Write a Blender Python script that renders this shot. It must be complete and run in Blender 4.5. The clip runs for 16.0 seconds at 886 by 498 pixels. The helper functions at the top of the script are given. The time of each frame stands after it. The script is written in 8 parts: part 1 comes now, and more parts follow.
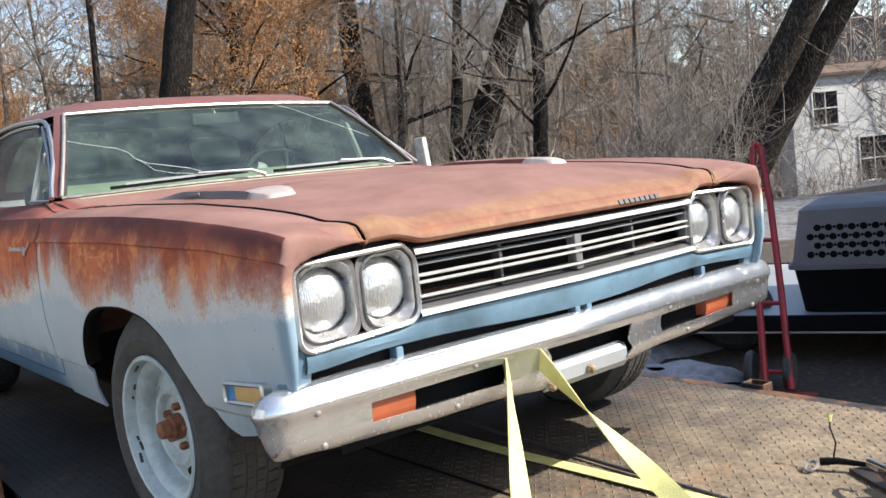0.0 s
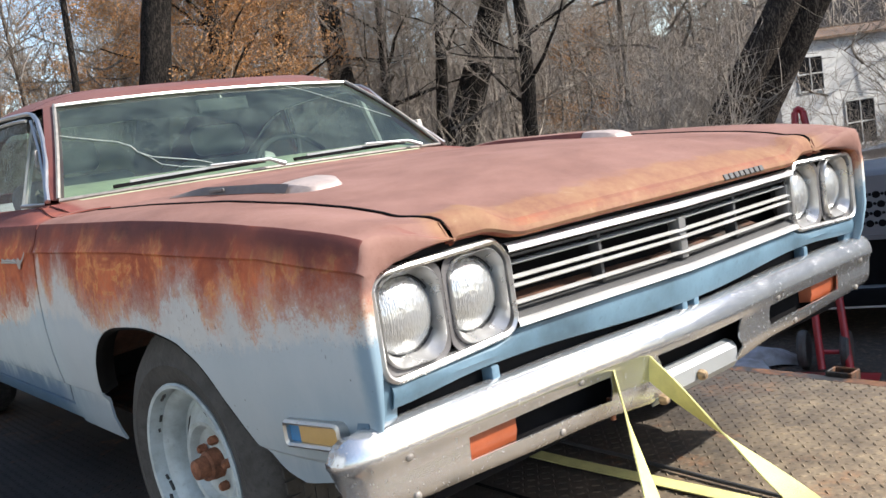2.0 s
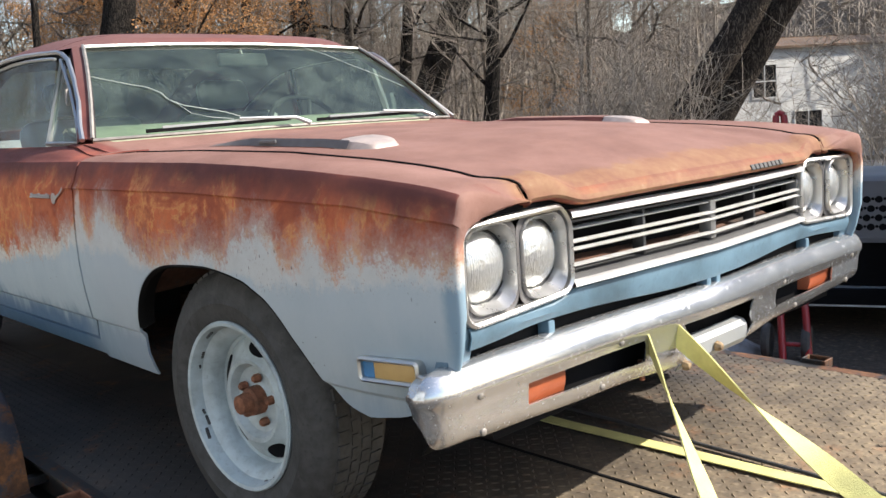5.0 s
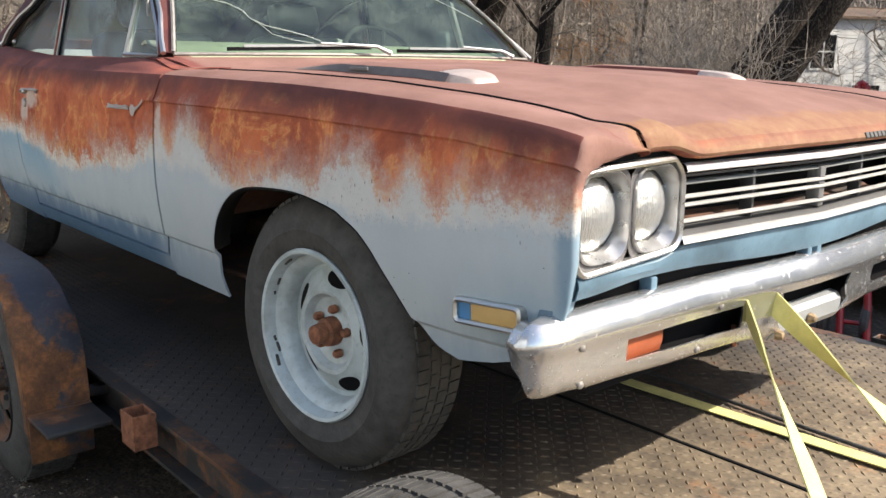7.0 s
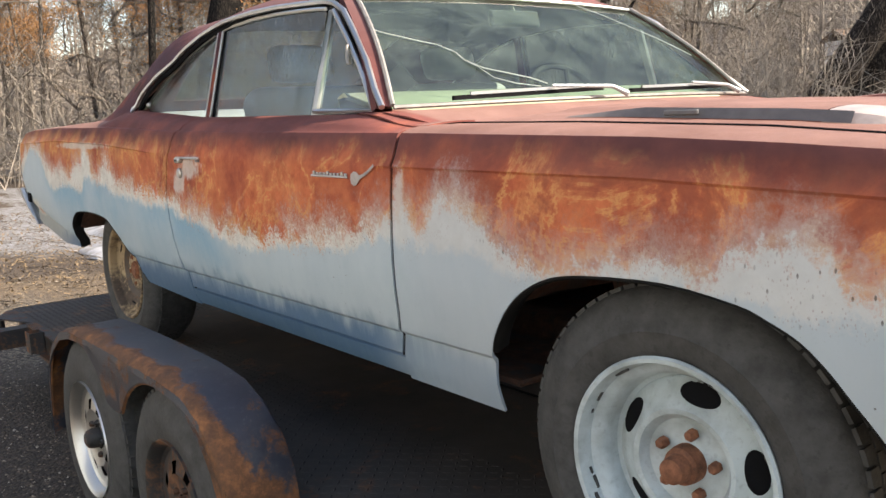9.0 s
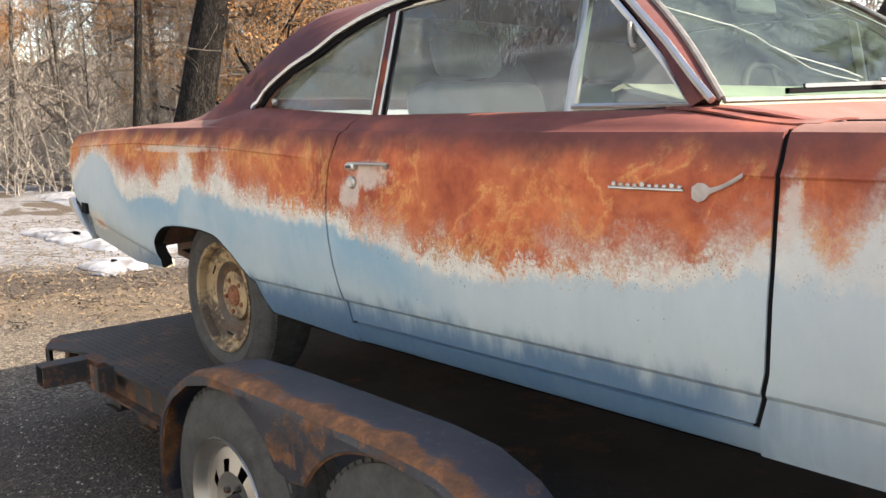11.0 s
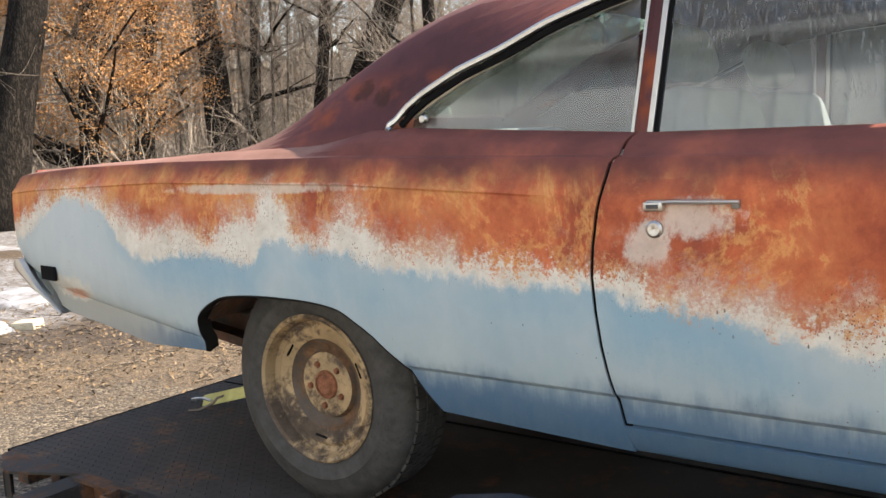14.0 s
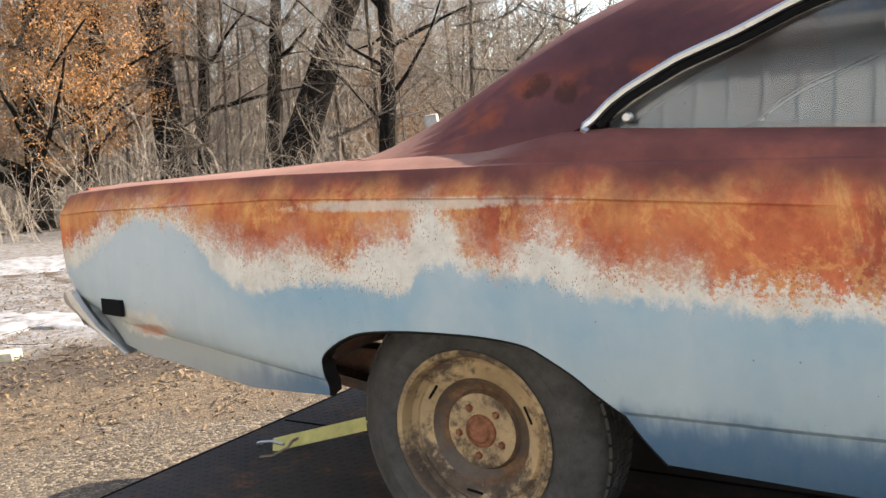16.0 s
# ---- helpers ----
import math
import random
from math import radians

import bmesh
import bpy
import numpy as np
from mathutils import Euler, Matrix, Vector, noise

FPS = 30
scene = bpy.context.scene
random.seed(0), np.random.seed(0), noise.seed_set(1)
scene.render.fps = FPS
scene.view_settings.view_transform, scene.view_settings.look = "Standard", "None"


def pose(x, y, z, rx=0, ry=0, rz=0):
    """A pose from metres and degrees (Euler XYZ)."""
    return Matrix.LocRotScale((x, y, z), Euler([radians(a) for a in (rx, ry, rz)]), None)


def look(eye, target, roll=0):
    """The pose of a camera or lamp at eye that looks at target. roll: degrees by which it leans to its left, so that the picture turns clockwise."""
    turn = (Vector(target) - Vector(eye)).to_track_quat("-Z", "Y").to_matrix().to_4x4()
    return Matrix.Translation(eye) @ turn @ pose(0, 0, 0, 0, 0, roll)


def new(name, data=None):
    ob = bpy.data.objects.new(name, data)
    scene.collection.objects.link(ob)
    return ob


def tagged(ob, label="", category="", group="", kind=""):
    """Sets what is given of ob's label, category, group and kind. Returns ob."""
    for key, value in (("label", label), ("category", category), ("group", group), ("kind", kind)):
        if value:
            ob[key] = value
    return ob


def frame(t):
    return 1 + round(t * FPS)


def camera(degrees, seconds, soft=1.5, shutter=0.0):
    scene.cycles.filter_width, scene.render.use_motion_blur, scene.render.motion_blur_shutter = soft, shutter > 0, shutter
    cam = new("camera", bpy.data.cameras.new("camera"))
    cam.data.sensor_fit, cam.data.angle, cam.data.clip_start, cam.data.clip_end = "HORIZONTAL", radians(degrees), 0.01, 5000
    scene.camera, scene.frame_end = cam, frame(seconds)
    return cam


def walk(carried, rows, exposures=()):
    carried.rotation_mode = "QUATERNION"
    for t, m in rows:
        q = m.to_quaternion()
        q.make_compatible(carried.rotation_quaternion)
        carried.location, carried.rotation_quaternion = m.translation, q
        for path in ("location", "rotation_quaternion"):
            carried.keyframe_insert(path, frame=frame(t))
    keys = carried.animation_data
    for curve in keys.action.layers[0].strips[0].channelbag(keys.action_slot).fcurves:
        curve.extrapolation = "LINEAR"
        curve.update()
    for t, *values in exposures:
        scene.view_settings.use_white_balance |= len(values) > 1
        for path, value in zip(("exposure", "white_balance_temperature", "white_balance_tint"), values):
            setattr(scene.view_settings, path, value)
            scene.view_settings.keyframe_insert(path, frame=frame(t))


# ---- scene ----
cam = camera(53.9, 16.0)
SUN_STRENGTH, SKY_STRENGTH = 4.6, 0.16
EXPOSURES = [(0.0, 0.95, 6600, 10), (4.0, 0.9, 6800, 10), (7.2, 1.02, 7200, 11), (8.5, 1.22, 7500, 12), (11.0, 1.58, 7600, 12), (16.0, 1.48, 7700, 12)]
PATH = [
    (0, (2.321, -1.665, 1.534), (0.766, -0.421, 1.346), -6.2),
    (0.5, (2.06, -1.817, 1.575), (0.747, -0.327, 1.34), -5.0),
    (1, (1.961, -1.836, 1.574), (0.637, -0.357, 1.332), -4.5),
    (1.5, (1.934, -1.723, 1.561), (0.524, -0.325, 1.32), -6.6),
    (2, (1.917, -1.599, 1.553), (0.383, -0.337, 1.322), -8.7),
    (2.5, (1.911, -1.669, 1.558), (0.376, -0.406, 1.337), -7.3),
    (3, (1.877, -1.818, 1.562), (0.354, -0.541, 1.336), -5.0),
    (3.5, (1.844, -1.89, 1.553), (0.34, -0.599, 1.284), -4.0),
    (4, (1.847, -1.874, 1.559), (0.387, -0.538, 1.272), -4.1),
    (4.2, (1.857, -1.865, 1.559), (0.403, -0.523, 1.272), -4.4),
    (6.3, (1.823, -1.895, 1.542), (0.366, -0.563, 1.222), -1.6),
    (6.5, (1.799, -1.913, 1.54), (0.327, -0.601, 1.204), -0.9),
    (7, (1.719, -1.929, 1.54), (0.239, -0.649, 1.127), 0.5),
    (7.5, (1.576, -1.829, 1.563), (-0.051, -0.73, 1.181), -2.1),
    (8, (1.414, -1.811, 1.561), (-0.19, -0.679, 1.177), -4.0),
    (8.5, (1.163, -1.958, 1.584), (-0.407, -0.769, 1.238), -3.6),
    (8.7, (1.064, -2.003, 1.563), (-0.501, -0.801, 1.235), -3.1),
    (10.8, (0.116, -2.294, 1.538), (-1.335, -0.948, 1.255), -1.1),
    (11, (0.036, -2.304, 1.536), (-1.453, -1.0, 1.252), -1.5),
    (11.5, (-0.189, -2.257, 1.562), (-1.725, -1.004, 1.295), -2.5),
    (12, (-0.366, -2.294, 1.562), (-1.869, -0.99, 1.362), -1.5),
    (12.5, (-0.614, -2.466, 1.555), (-1.944, -0.988, 1.345), -1.1),
    (13, (-0.874, -2.487, 1.558), (-2.208, -1.015, 1.334), -1.6),
    (13.5, (-1.105, -2.419, 1.587), (-2.45, -0.957, 1.353), -4.2),
    (14, (-1.259, -2.471, 1.57), (-2.433, -0.87, 1.324), -3.0),
    (14.5, (-1.473, -2.636, 1.581), (-2.487, -0.927, 1.359), -2.3),
    (15, (-1.627, -2.631, 1.572), (-2.622, -0.911, 1.35), -1.9),
    (15.5, (-1.813, -2.51, 1.589), (-2.925, -0.863, 1.361), -2.9),
    (16, (-1.915, -2.496, 1.592), (-2.978, -0.818, 1.359), -4.0),
]
walk(cam, [(t, look(eye, target, roll)) for t, eye, target, roll in PATH], EXPOSURES)

# ---- world, sun ----
SUN = Vector((0.85, 0.75, 1.0)).normalized()
world = bpy.data.worlds.new("world")
scene.world = world
world.use_nodes = True
wn = world.node_tree.nodes
sky = wn.new("ShaderNodeTexSky")
sky.sky_type = "NISHITA"
sky.sun_disc = False
sky.sun_elevation = math.asin(SUN.z)
sky.sun_rotation = math.atan2(SUN.x, SUN.y)
sky.air_density, sky.dust_density, sky.ozone_density = 1.0, 1.5, 1.0
wn["Background"].inputs[1].default_value = SKY_STRENGTH
world.node_tree.links.new(sky.outputs[0], wn["Background"].inputs[0])
sun_data = bpy.data.lights.new("sun", "SUN")
sun_data.energy, sun_data.angle, sun_data.color = SUN_STRENGTH, radians(0.5), (1.0, 0.955, 0.89)
sun = new("sun", sun_data)
sun.matrix_world = look(SUN * 50, (0, 0, 0))


# ---- helpers for building ----
def finish(ob, mat, parent=None, label="", flat=False, angle=32):
    me = ob.data
    if mat is not None:
        me.materials.append(mat)
    if not flat:
        me.polygons.foreach_set("use_smooth", [True] * len(me.polygons))
        me.set_sharp_from_angle(angle=radians(angle))
    if parent is not None:
        ob.parent = parent
    if label:
        ob["label"] = label
    return ob


def part(name, bm, mat, parent=None, label="", flat=False, angle=32):
    me = bpy.data.meshes.new(name)
    bm.to_mesh(me)
    bm.free()
    return finish(new(name, me), mat, parent, label, flat, angle)


def part_py(name, verts, faces, mat, parent=None, label="", flat=False, angle=32):
    me = bpy.data.meshes.new(name)
    me.from_pydata([tuple(v) for v in verts], [], faces)
    me.validate()
    return finish(new(name, me), mat, parent, label, flat, angle)


def thing(name, label, category, group="", kind=""):
    return tagged(new(name), label, category, group, kind)


def thicken(bm, thick):
    """Gives an open surface a back and rims, by a plain offset along the normals."""
    bm.normal_update()
    faces = bm.faces[:]
    inner = {v: bm.verts.new(v.co - v.normal * thick) for v in bm.verts[:]}
    rims = [e for e in bm.edges if len(e.link_faces) == 1]
    for f in faces:
        bm.faces.new([inner[v] for v in reversed(f.verts)])
    for e in rims:
        loop = e.link_loops[0]
        a, b = loop.vert, loop.link_loop_next.vert
        bm.faces.new((b, a, inner[a], inner[b]))


def sheet(name, rows, mat, parent, label="", thick=0.0, mirror=False, closed=False, angle=32, skip=None):
    """A surface through rows of points, all of one length; thick gives it a body."""
    bm = bmesh.new()
    s = -1 if mirror else 1
    vs = [[bm.verts.new((p[0], s * p[1], p[2])) for p in row] for row in rows]
    n = len(rows[0])
    for i in range(len(rows) - 1):
        for j in range(n if closed else n - 1):
            if skip and skip(i, j):
                continue
            q = [vs[i][j], vs[i + 1][j], vs[i + 1][(j + 1) % n], vs[i][(j + 1) % n]]
            if mirror:
                q.reverse()
            bm.faces.new(q)
    bmesh.ops.remove_doubles(bm, verts=bm.verts, dist=0.0004)
    loose = [v for v in bm.verts if not v.link_faces]
    bmesh.ops.delete(bm, geom=loose, context="VERTS")
    if thick:
        bmesh.ops.recalc_face_normals(bm, faces=bm.faces)
        thicken(bm, thick)
    return part(name, bm, mat, parent, label, angle=angle)


def box_into(bm, lo, hi, m=None, bevel=0.0, seg=2):
    vs = [bm.verts.new((x, y, z)) for x in (lo[0], hi[0]) for y in (lo[1], hi[1]) for z in (lo[2], hi[2])]
    fs = [bm.faces.new([vs[i] for i in f]) for f in ((0, 1, 3, 2), (4, 6, 7, 5), (0, 4, 5, 1), (2, 3, 7, 6), (0, 2, 6, 4), (1, 5, 7, 3))]
    if bevel:
        es = list({e for f in fs for e in f.edges})
        r = bmesh.ops.bevel(bm, geom=es, offset=bevel, segments=seg, affect="EDGES", profile=0.5)
        vs = list({v for f in r["faces"] for v in f.verts} | {v for v in vs if v.is_valid})
    if m is not None:
        bmesh.ops.transform(bm, matrix=m, verts=[v for v in vs if v.is_valid])
    return bm


def box(name, lo, hi, mat, parent=None, label="", bevel=0.004, m=None, seg=2):
    return part(name, box_into(bmesh.new(), lo, hi, m, bevel, seg), mat, parent, label)


def tube_pts(path, radius, sides=8, closed=False):
    """Vertices and faces of a tube along a path; radius is a number or one a point."""
    path = [Vector(p) for p in path]
    n = len(path)
    rad = [radius] * n if isinstance(radius, (int, float)) else radius
    verts, faces, up = [], [], None
    for i, p in enumerate(path):
        if closed:
            d = path[(i + 1) % n] - path[i - 1]
        else:
            d = path[min(i + 1, n - 1)] - path[max(i - 1, 0)]
        d = d.normalized() if d.length > 1e-9 else Vector((0, 0, 1))
        if up is None:
            up = d.orthogonal().normalized()
        up = (up - d * up.dot(d))
        up = up.normalized() if up.length > 1e-6 else d.orthogonal().normalized()
        side = d.cross(up)
        for k in range(sides):
            a = 2 * math.pi * k / sides
            verts.append(p + (up * math.cos(a) + side * math.sin(a)) * rad[i])
    for i in range(n if closed else n - 1):
        for k in range(sides):
            a, b = i * sides, ((i + 1) % n) * sides
            faces.append((a + k, a + (k + 1) % sides, b + (k + 1) % sides, b + k))
    if not closed:
        faces.append(tuple(range(sides - 1, -1, -1)))
        faces.append(tuple((n - 1) * sides + k for k in range(sides)))
    return verts, faces


def tube(name, path, radius, mat, parent=None, label="", sides=8, closed=False):
    v, f = tube_pts(path, radius, sides, closed)
    return part_py(name, v, f, mat, parent, label)


def ribbon(name, path, width, thick, mat, parent=None, label="", side=(0, 1, 0)):
    """A flat strap along a path; side is the way across it, or one way a point."""
    path = [Vector(p) for p in path]
    rows = []
    for i, p in enumerate(path):
        d = (path[min(i + 1, len(path) - 1)] - path[max(i - 1, 0)]).normalized()
        s = Vector(side[i] if isinstance(side, list) else side)
        s = (s - d * s.dot(d)).normalized()
        u = s.cross(d).normalized()
        w = width / 2
        rows.append([p + s * w + u * thick / 2, p + s * w - u * thick / 2, p - s * w - u * thick / 2, p - s * w + u * thick / 2])
    return sheet(name, rows, mat, parent, label, closed=True)


def lathe_pts(profile, sides, m=None):
    """Profile of (radius, along y) turned round the y axis."""
    verts, faces = [], []
    n = len(profile)
    for k in range(sides):
        a = 2 * math.pi * k / sides
        for r, y in profile:
            verts.append(Vector((r * math.cos(a), y, r * math.sin(a))))
    for k in range(sides):
        b = (k + 1) % sides
        for j in range(n - 1):
            faces.append((k * n + j, b * n + j, b * n + j + 1, k * n + j + 1))
    if m is not None:
        verts = [m @ v for v in verts]
    return verts, faces


def lathe(name, profile, mat, parent=None, label="", sides=48, m=None, angle=32):
    v, f = lathe_pts(profile, sides, m)
    return part_py(name, v, f, mat, parent, label, angle=angle)


def lerp_table(xs, ys):
    return lambda x: float(np.interp(x, xs, ys))

# ---- materials ----
def nodes_of(name):
    mat = bpy.data.materials.new(name)
    mat.use_nodes = True
    nt = mat.node_tree
    return mat, nt, nt.nodes["Principled BSDF"]


class Net:
    """Short ways to write a node tree."""

    def __init__(self, nt):
        self.nt = nt

    def node(self, kind, operation="", blend=""):
        n = self.nt.nodes.new(kind)
        if operation:
            n.operation = operation
        if blend:
            n.data_type, n.blend_type = "RGBA", blend
        return n

    def put(self, value, socket):
        if isinstance(value, bpy.types.NodeSocket):
            self.nt.links.new(value, socket)
        elif isinstance(value, (tuple, list)) and len(value) == 3 and socket.type == "RGBA":
            socket.default_value = (*value, 1)
        else:
            socket.default_value = value

    def pos(self):
        return self.node("ShaderNodeNewGeometry").outputs["Position"]

    def local(self):
        return self.node("ShaderNodeTexCoord").outputs["Object"]

    def scaled(self, vec, s):
        n = self.node("ShaderNodeVectorMath", "MULTIPLY")
        self.put(vec, n.inputs[0])
        n.inputs[1].default_value = s if isinstance(s, tuple) else (s, s, s)
        return n.outputs[0]

    def moved(self, vec, s):
        n = self.node("ShaderNodeVectorMath", "ADD")
        self.put(vec, n.inputs[0])
        self.put(s, n.inputs[1])
        return n.outputs[0]

    def noise(self, vec, scale, detail=4.0, rough=0.55, dist=0.0):
        n = self.node("ShaderNodeTexNoise")
        self.put(vec, n.inputs["Vector"])
        n.inputs["Scale"].default_value, n.inputs["Detail"].default_value = scale, detail
        n.inputs["Roughness"].default_value, n.inputs["Distortion"].default_value = rough, dist
        return n.outputs["Fac"]

    def voronoi(self, vec, scale, feature="F1", out="Distance"):
        n = self.node("ShaderNodeTexVoronoi")
        n.feature = feature
        self.put(vec, n.inputs["Vector"])
        n.inputs["Scale"].default_value = scale
        return n.outputs[out]

    def math(self, op, a, b=0.0, c=0.0, clamp=False):
        n = self.node("ShaderNodeMath", op)
        n.use_clamp = clamp
        for v, s in zip((a, b, c), n.inputs):
            self.put(v, s)
        return n.outputs[0]

    def ramp(self, fac, stops):
        n = self.node("ShaderNodeValToRGB")
        el = n.color_ramp.elements
        while len(el) < len(stops):
            el.new(0.5)
        for e, (p, c) in zip(el, stops):
            e.position = p
            e.color = (*c, 1) if isinstance(c, tuple) else (c, c, c, 1)
        self.put(fac, n.inputs[0])
        return n.outputs[0]

    def step(self, v, lo, hi):
        n = self.node("ShaderNodeMapRange")
        n.interpolation_type = "SMOOTHSTEP"
        for x, s in zip((v, lo, hi, 0.0, 1.0), n.inputs):
            self.put(x, s)
        return n.outputs[0]

    def mix(self, fac, a, b, mode="MIX"):
        n = self.node("ShaderNodeMix", "", mode)
        self.put(fac, n.inputs[0])
        self.put(a, n.inputs[6])
        self.put(b, n.inputs[7])
        return n.outputs[2]

    def xyz(self, vec):
        n = self.node("ShaderNodeSeparateXYZ")
        self.put(vec, n.inputs[0])
        return n.outputs

    def curve(self, v, lo, hi, points, vlo, vhi):
        """A smooth function of v given by points, from (lo, hi) to (vlo, vhi)."""
        m = self.node("ShaderNodeMapRange")
        for x, s in zip((v, lo, hi, 0.0, 1.0), m.inputs):
            self.put(x, s)
        f = self.node("ShaderNodeFloatCurve")
        c = f.mapping.curves[0]
        pts = [((x - lo) / (hi - lo), (y - vlo) / (vhi - vlo)) for x, y in points]
        while len(c.points) < len(pts):
            c.points.new(0.5, 0.5)
        for p, q in zip(c.points, sorted(pts)):
            p.location = q
        f.mapping.update()
        self.put(m.outputs[0], f.inputs["Value"])
        return self.math("MULTIPLY_ADD", f.outputs[0], vhi - vlo, vlo)

    def bump(self, height, strength, dist=0.01):
        n = self.node("ShaderNodeBump")
        n.inputs["Strength"].default_value, n.inputs["Distance"].default_value = strength, dist
        self.put(height, n.inputs["Height"])
        return n.outputs[0]


def simple(name, base, rough=0.5, metal=0.0, var=0.25, scale=12.0, bump=0.15, bump_scale=80.0, spec=0.5, coat=0.0, dark=None, fine=0.0):
    """A plain stuff with blotches, grain and a little relief."""
    mat, nt, bsdf = nodes_of(name)
    k = Net(nt)
    p = k.local()
    a = k.noise(p, scale, 5.0, 0.6)
    b = k.noise(p, bump_scale, 3.0, 0.6)
    dark = dark or tuple(c * (1 - var) for c in base)
    lite = tuple(min(1, c * (1 + var * 0.7)) for c in base)
    col = k.ramp(a, [(0.3, dark), (0.55, base), (0.75, lite)])
    if fine:
        col = k.mix(k.math("MULTIPLY", k.step(b, 0.55, 0.75), fine), col, tuple(c * 0.5 for c in base))
    k.put(col, bsdf.inputs["Base Color"])
    k.put(k.math("MULTIPLY_ADD", a, 0.3, rough - 0.15, clamp=True), bsdf.inputs["Roughness"])
    bsdf.inputs["Metallic"].default_value = metal
    bsdf.inputs["Specular IOR Level"].default_value = spec
    bsdf.inputs["Coat Weight"].default_value = coat
    if bump:
        k.put(k.bump(b, bump, 0.004), bsdf.inputs["Normal"])
    return mat


def body_material():
    """Old blue paint, pale primer where it is wearing off, rust above, and smooth dark brown on the flanks' upper edge."""
    mat, nt, bsdf = nodes_of("weathered body paint")
    k = Net(nt)
    p = k.pos()
    ox = k.xyz(p)
    x, y, z = ox[0], ox[1], ox[2]
    # two wavering lines: where blue gives way to bare primer, and primer to rust
    def line(rear, front, lo, hi):
        r = k.curve(x, -4.4, -2.0, rear, lo, hi)
        f = k.curve(x, -2.0, 1.0, front, lo, hi)
        n = k.step(x, -2.03, -1.97)
        return k.math("ADD", k.math("MULTIPLY", r, k.math("SUBTRACT", 1.0, n)), k.math("MULTIPLY", f, n))
    low = line([(-4.4, 1.29), (-4.217, 1.321), (-4.074, 1.389), (-3.917, 1.443), (-3.761, 1.419), (-3.663, 1.359), (-3.571, 1.279), (-3.474, 1.26), (-3.287, 1.286), (-3.119, 1.277), (-3.041, 1.267),
                (-2.945, 1.339), (-2.887, 1.339), (-2.82, 1.316), (-2.689, 1.313), (-2.569, 1.282), (-2.403, 1.272), (-2.206, 1.259), (-2.0, 1.258)],
               [(-2.0, 1.262), (-1.932, 1.237), (-1.793, 1.22), (-1.667, 1.194), (-1.551, 1.175), (-1.414, 1.172), (-1.295, 1.19), (-1.04, 1.218), (-0.886, 1.225), (-0.743, 1.259), (-0.504, 1.261),
                (-0.399, 1.265), (-0.306, 1.233), (-0.1, 1.24), (0.139, 1.255), (0.348, 1.239), (0.515, 1.251), (0.735, 1.27), (1.0, 1.264)], 1.1, 1.55)
    high = line([(-4.4, 1.34), (-4.204, 1.389), (-4.067, 1.429), (-3.914, 1.466), (-3.758, 1.441), (-3.657, 1.396), (-3.56, 1.352), (-3.465, 1.332), (-3.405, 1.353), (-3.314, 1.354), (-3.195, 1.335), (-3.11, 1.375),
                 (-3.031, 1.375), (-2.983, 1.407), (-2.935, 1.452), (-2.893, 1.436), (-2.863, 1.37), (-2.818, 1.34), (-2.765, 1.335), (-2.721, 1.375), (-2.682, 1.39), (-2.622, 1.375), (-2.566, 1.333), (-2.454, 1.318),
                 (-2.3, 1.306), (-2.0, 1.293)],
                [(-2.0, 1.293), (-1.931, 1.28), (-1.861, 1.244), (-1.667, 1.228), (-1.447, 1.23), (-1.35, 1.215), (-1.208, 1.231), (-1.036, 1.241), (-0.88, 1.262), (-0.71, 1.31), (-0.632, 1.335), (-0.589, 1.298), (-0.539, 1.34),
                 (-0.492, 1.372), (-0.43, 1.359), (-0.375, 1.315), (-0.303, 1.274), (-0.216, 1.255), (0.013, 1.285), (0.139, 1.29), (0.197, 1.314), (0.325, 1.336), (0.352, 1.289), (0.393, 1.278), (0.459, 1.33), (0.514, 1.28),
                 (0.582, 1.308), (0.738, 1.305), (0.864, 1.343), (1.0, 1.37)], 1.1, 1.55)
    streak = k.noise(k.scaled(p, (1.0, 1.0, 0.36)), 17.0, 6.0, 0.72)
    broad = k.noise(k.scaled(p, (1.0, 1.0, 0.5)), 7.0, 4.0, 0.6)
    grit = k.noise(p, 110.0, 5.0, 0.8)
    coarse = k.noise(k.scaled(p, (1.0, 1.0, 0.75)), 34.0, 7.0, 0.78)
    cloud = k.noise(k.scaled(p, (1.0, 1.0, 0.7)), 11.0, 8.0, 0.75)
    big = k.noise(p, 2.6, 3.0, 0.5)
    wob = k.math("ADD", k.math("MULTIPLY_ADD", streak, 0.05, -0.025), k.math("MULTIPLY_ADD", coarse, 0.10, -0.05))
    h = k.math("ADD", k.math("SUBTRACT", z, low), wob)
    rear = k.step(x, -0.72, -0.80)
    hr = k.math("ADD", k.math("SUBTRACT", z, high), k.math("MULTIPLY", wob, 1.5))
    hr = k.math("ADD", hr, k.math("MULTIPLY", k.math("SUBTRACT", cloud, 0.5), 0.10))
    hr = k.math("ADD", hr, k.math("MULTIPLY", k.math("SUBTRACT", grit, 0.5), k.math("MULTIPLY_ADD", rear, 0.10, 0.10)))

    def blob(cx, cz, rx, rz):
        """A ragged patch on the flank."""
        u = k.math("POWER", k.math("ABSOLUTE", k.math("DIVIDE", k.math("SUBTRACT", x, cx), rx)), 2.5)
        v = k.math("POWER", k.math("ABSOLUTE", k.math("DIVIDE", k.math("SUBTRACT", z, cz), rz)), 2.5)
        d = k.math("SUBTRACT", k.math("SUBTRACT", 1.0, u), v)
        d = k.math("ADD", d, k.math("MULTIPLY_ADD", cloud, 3.2, -1.6))
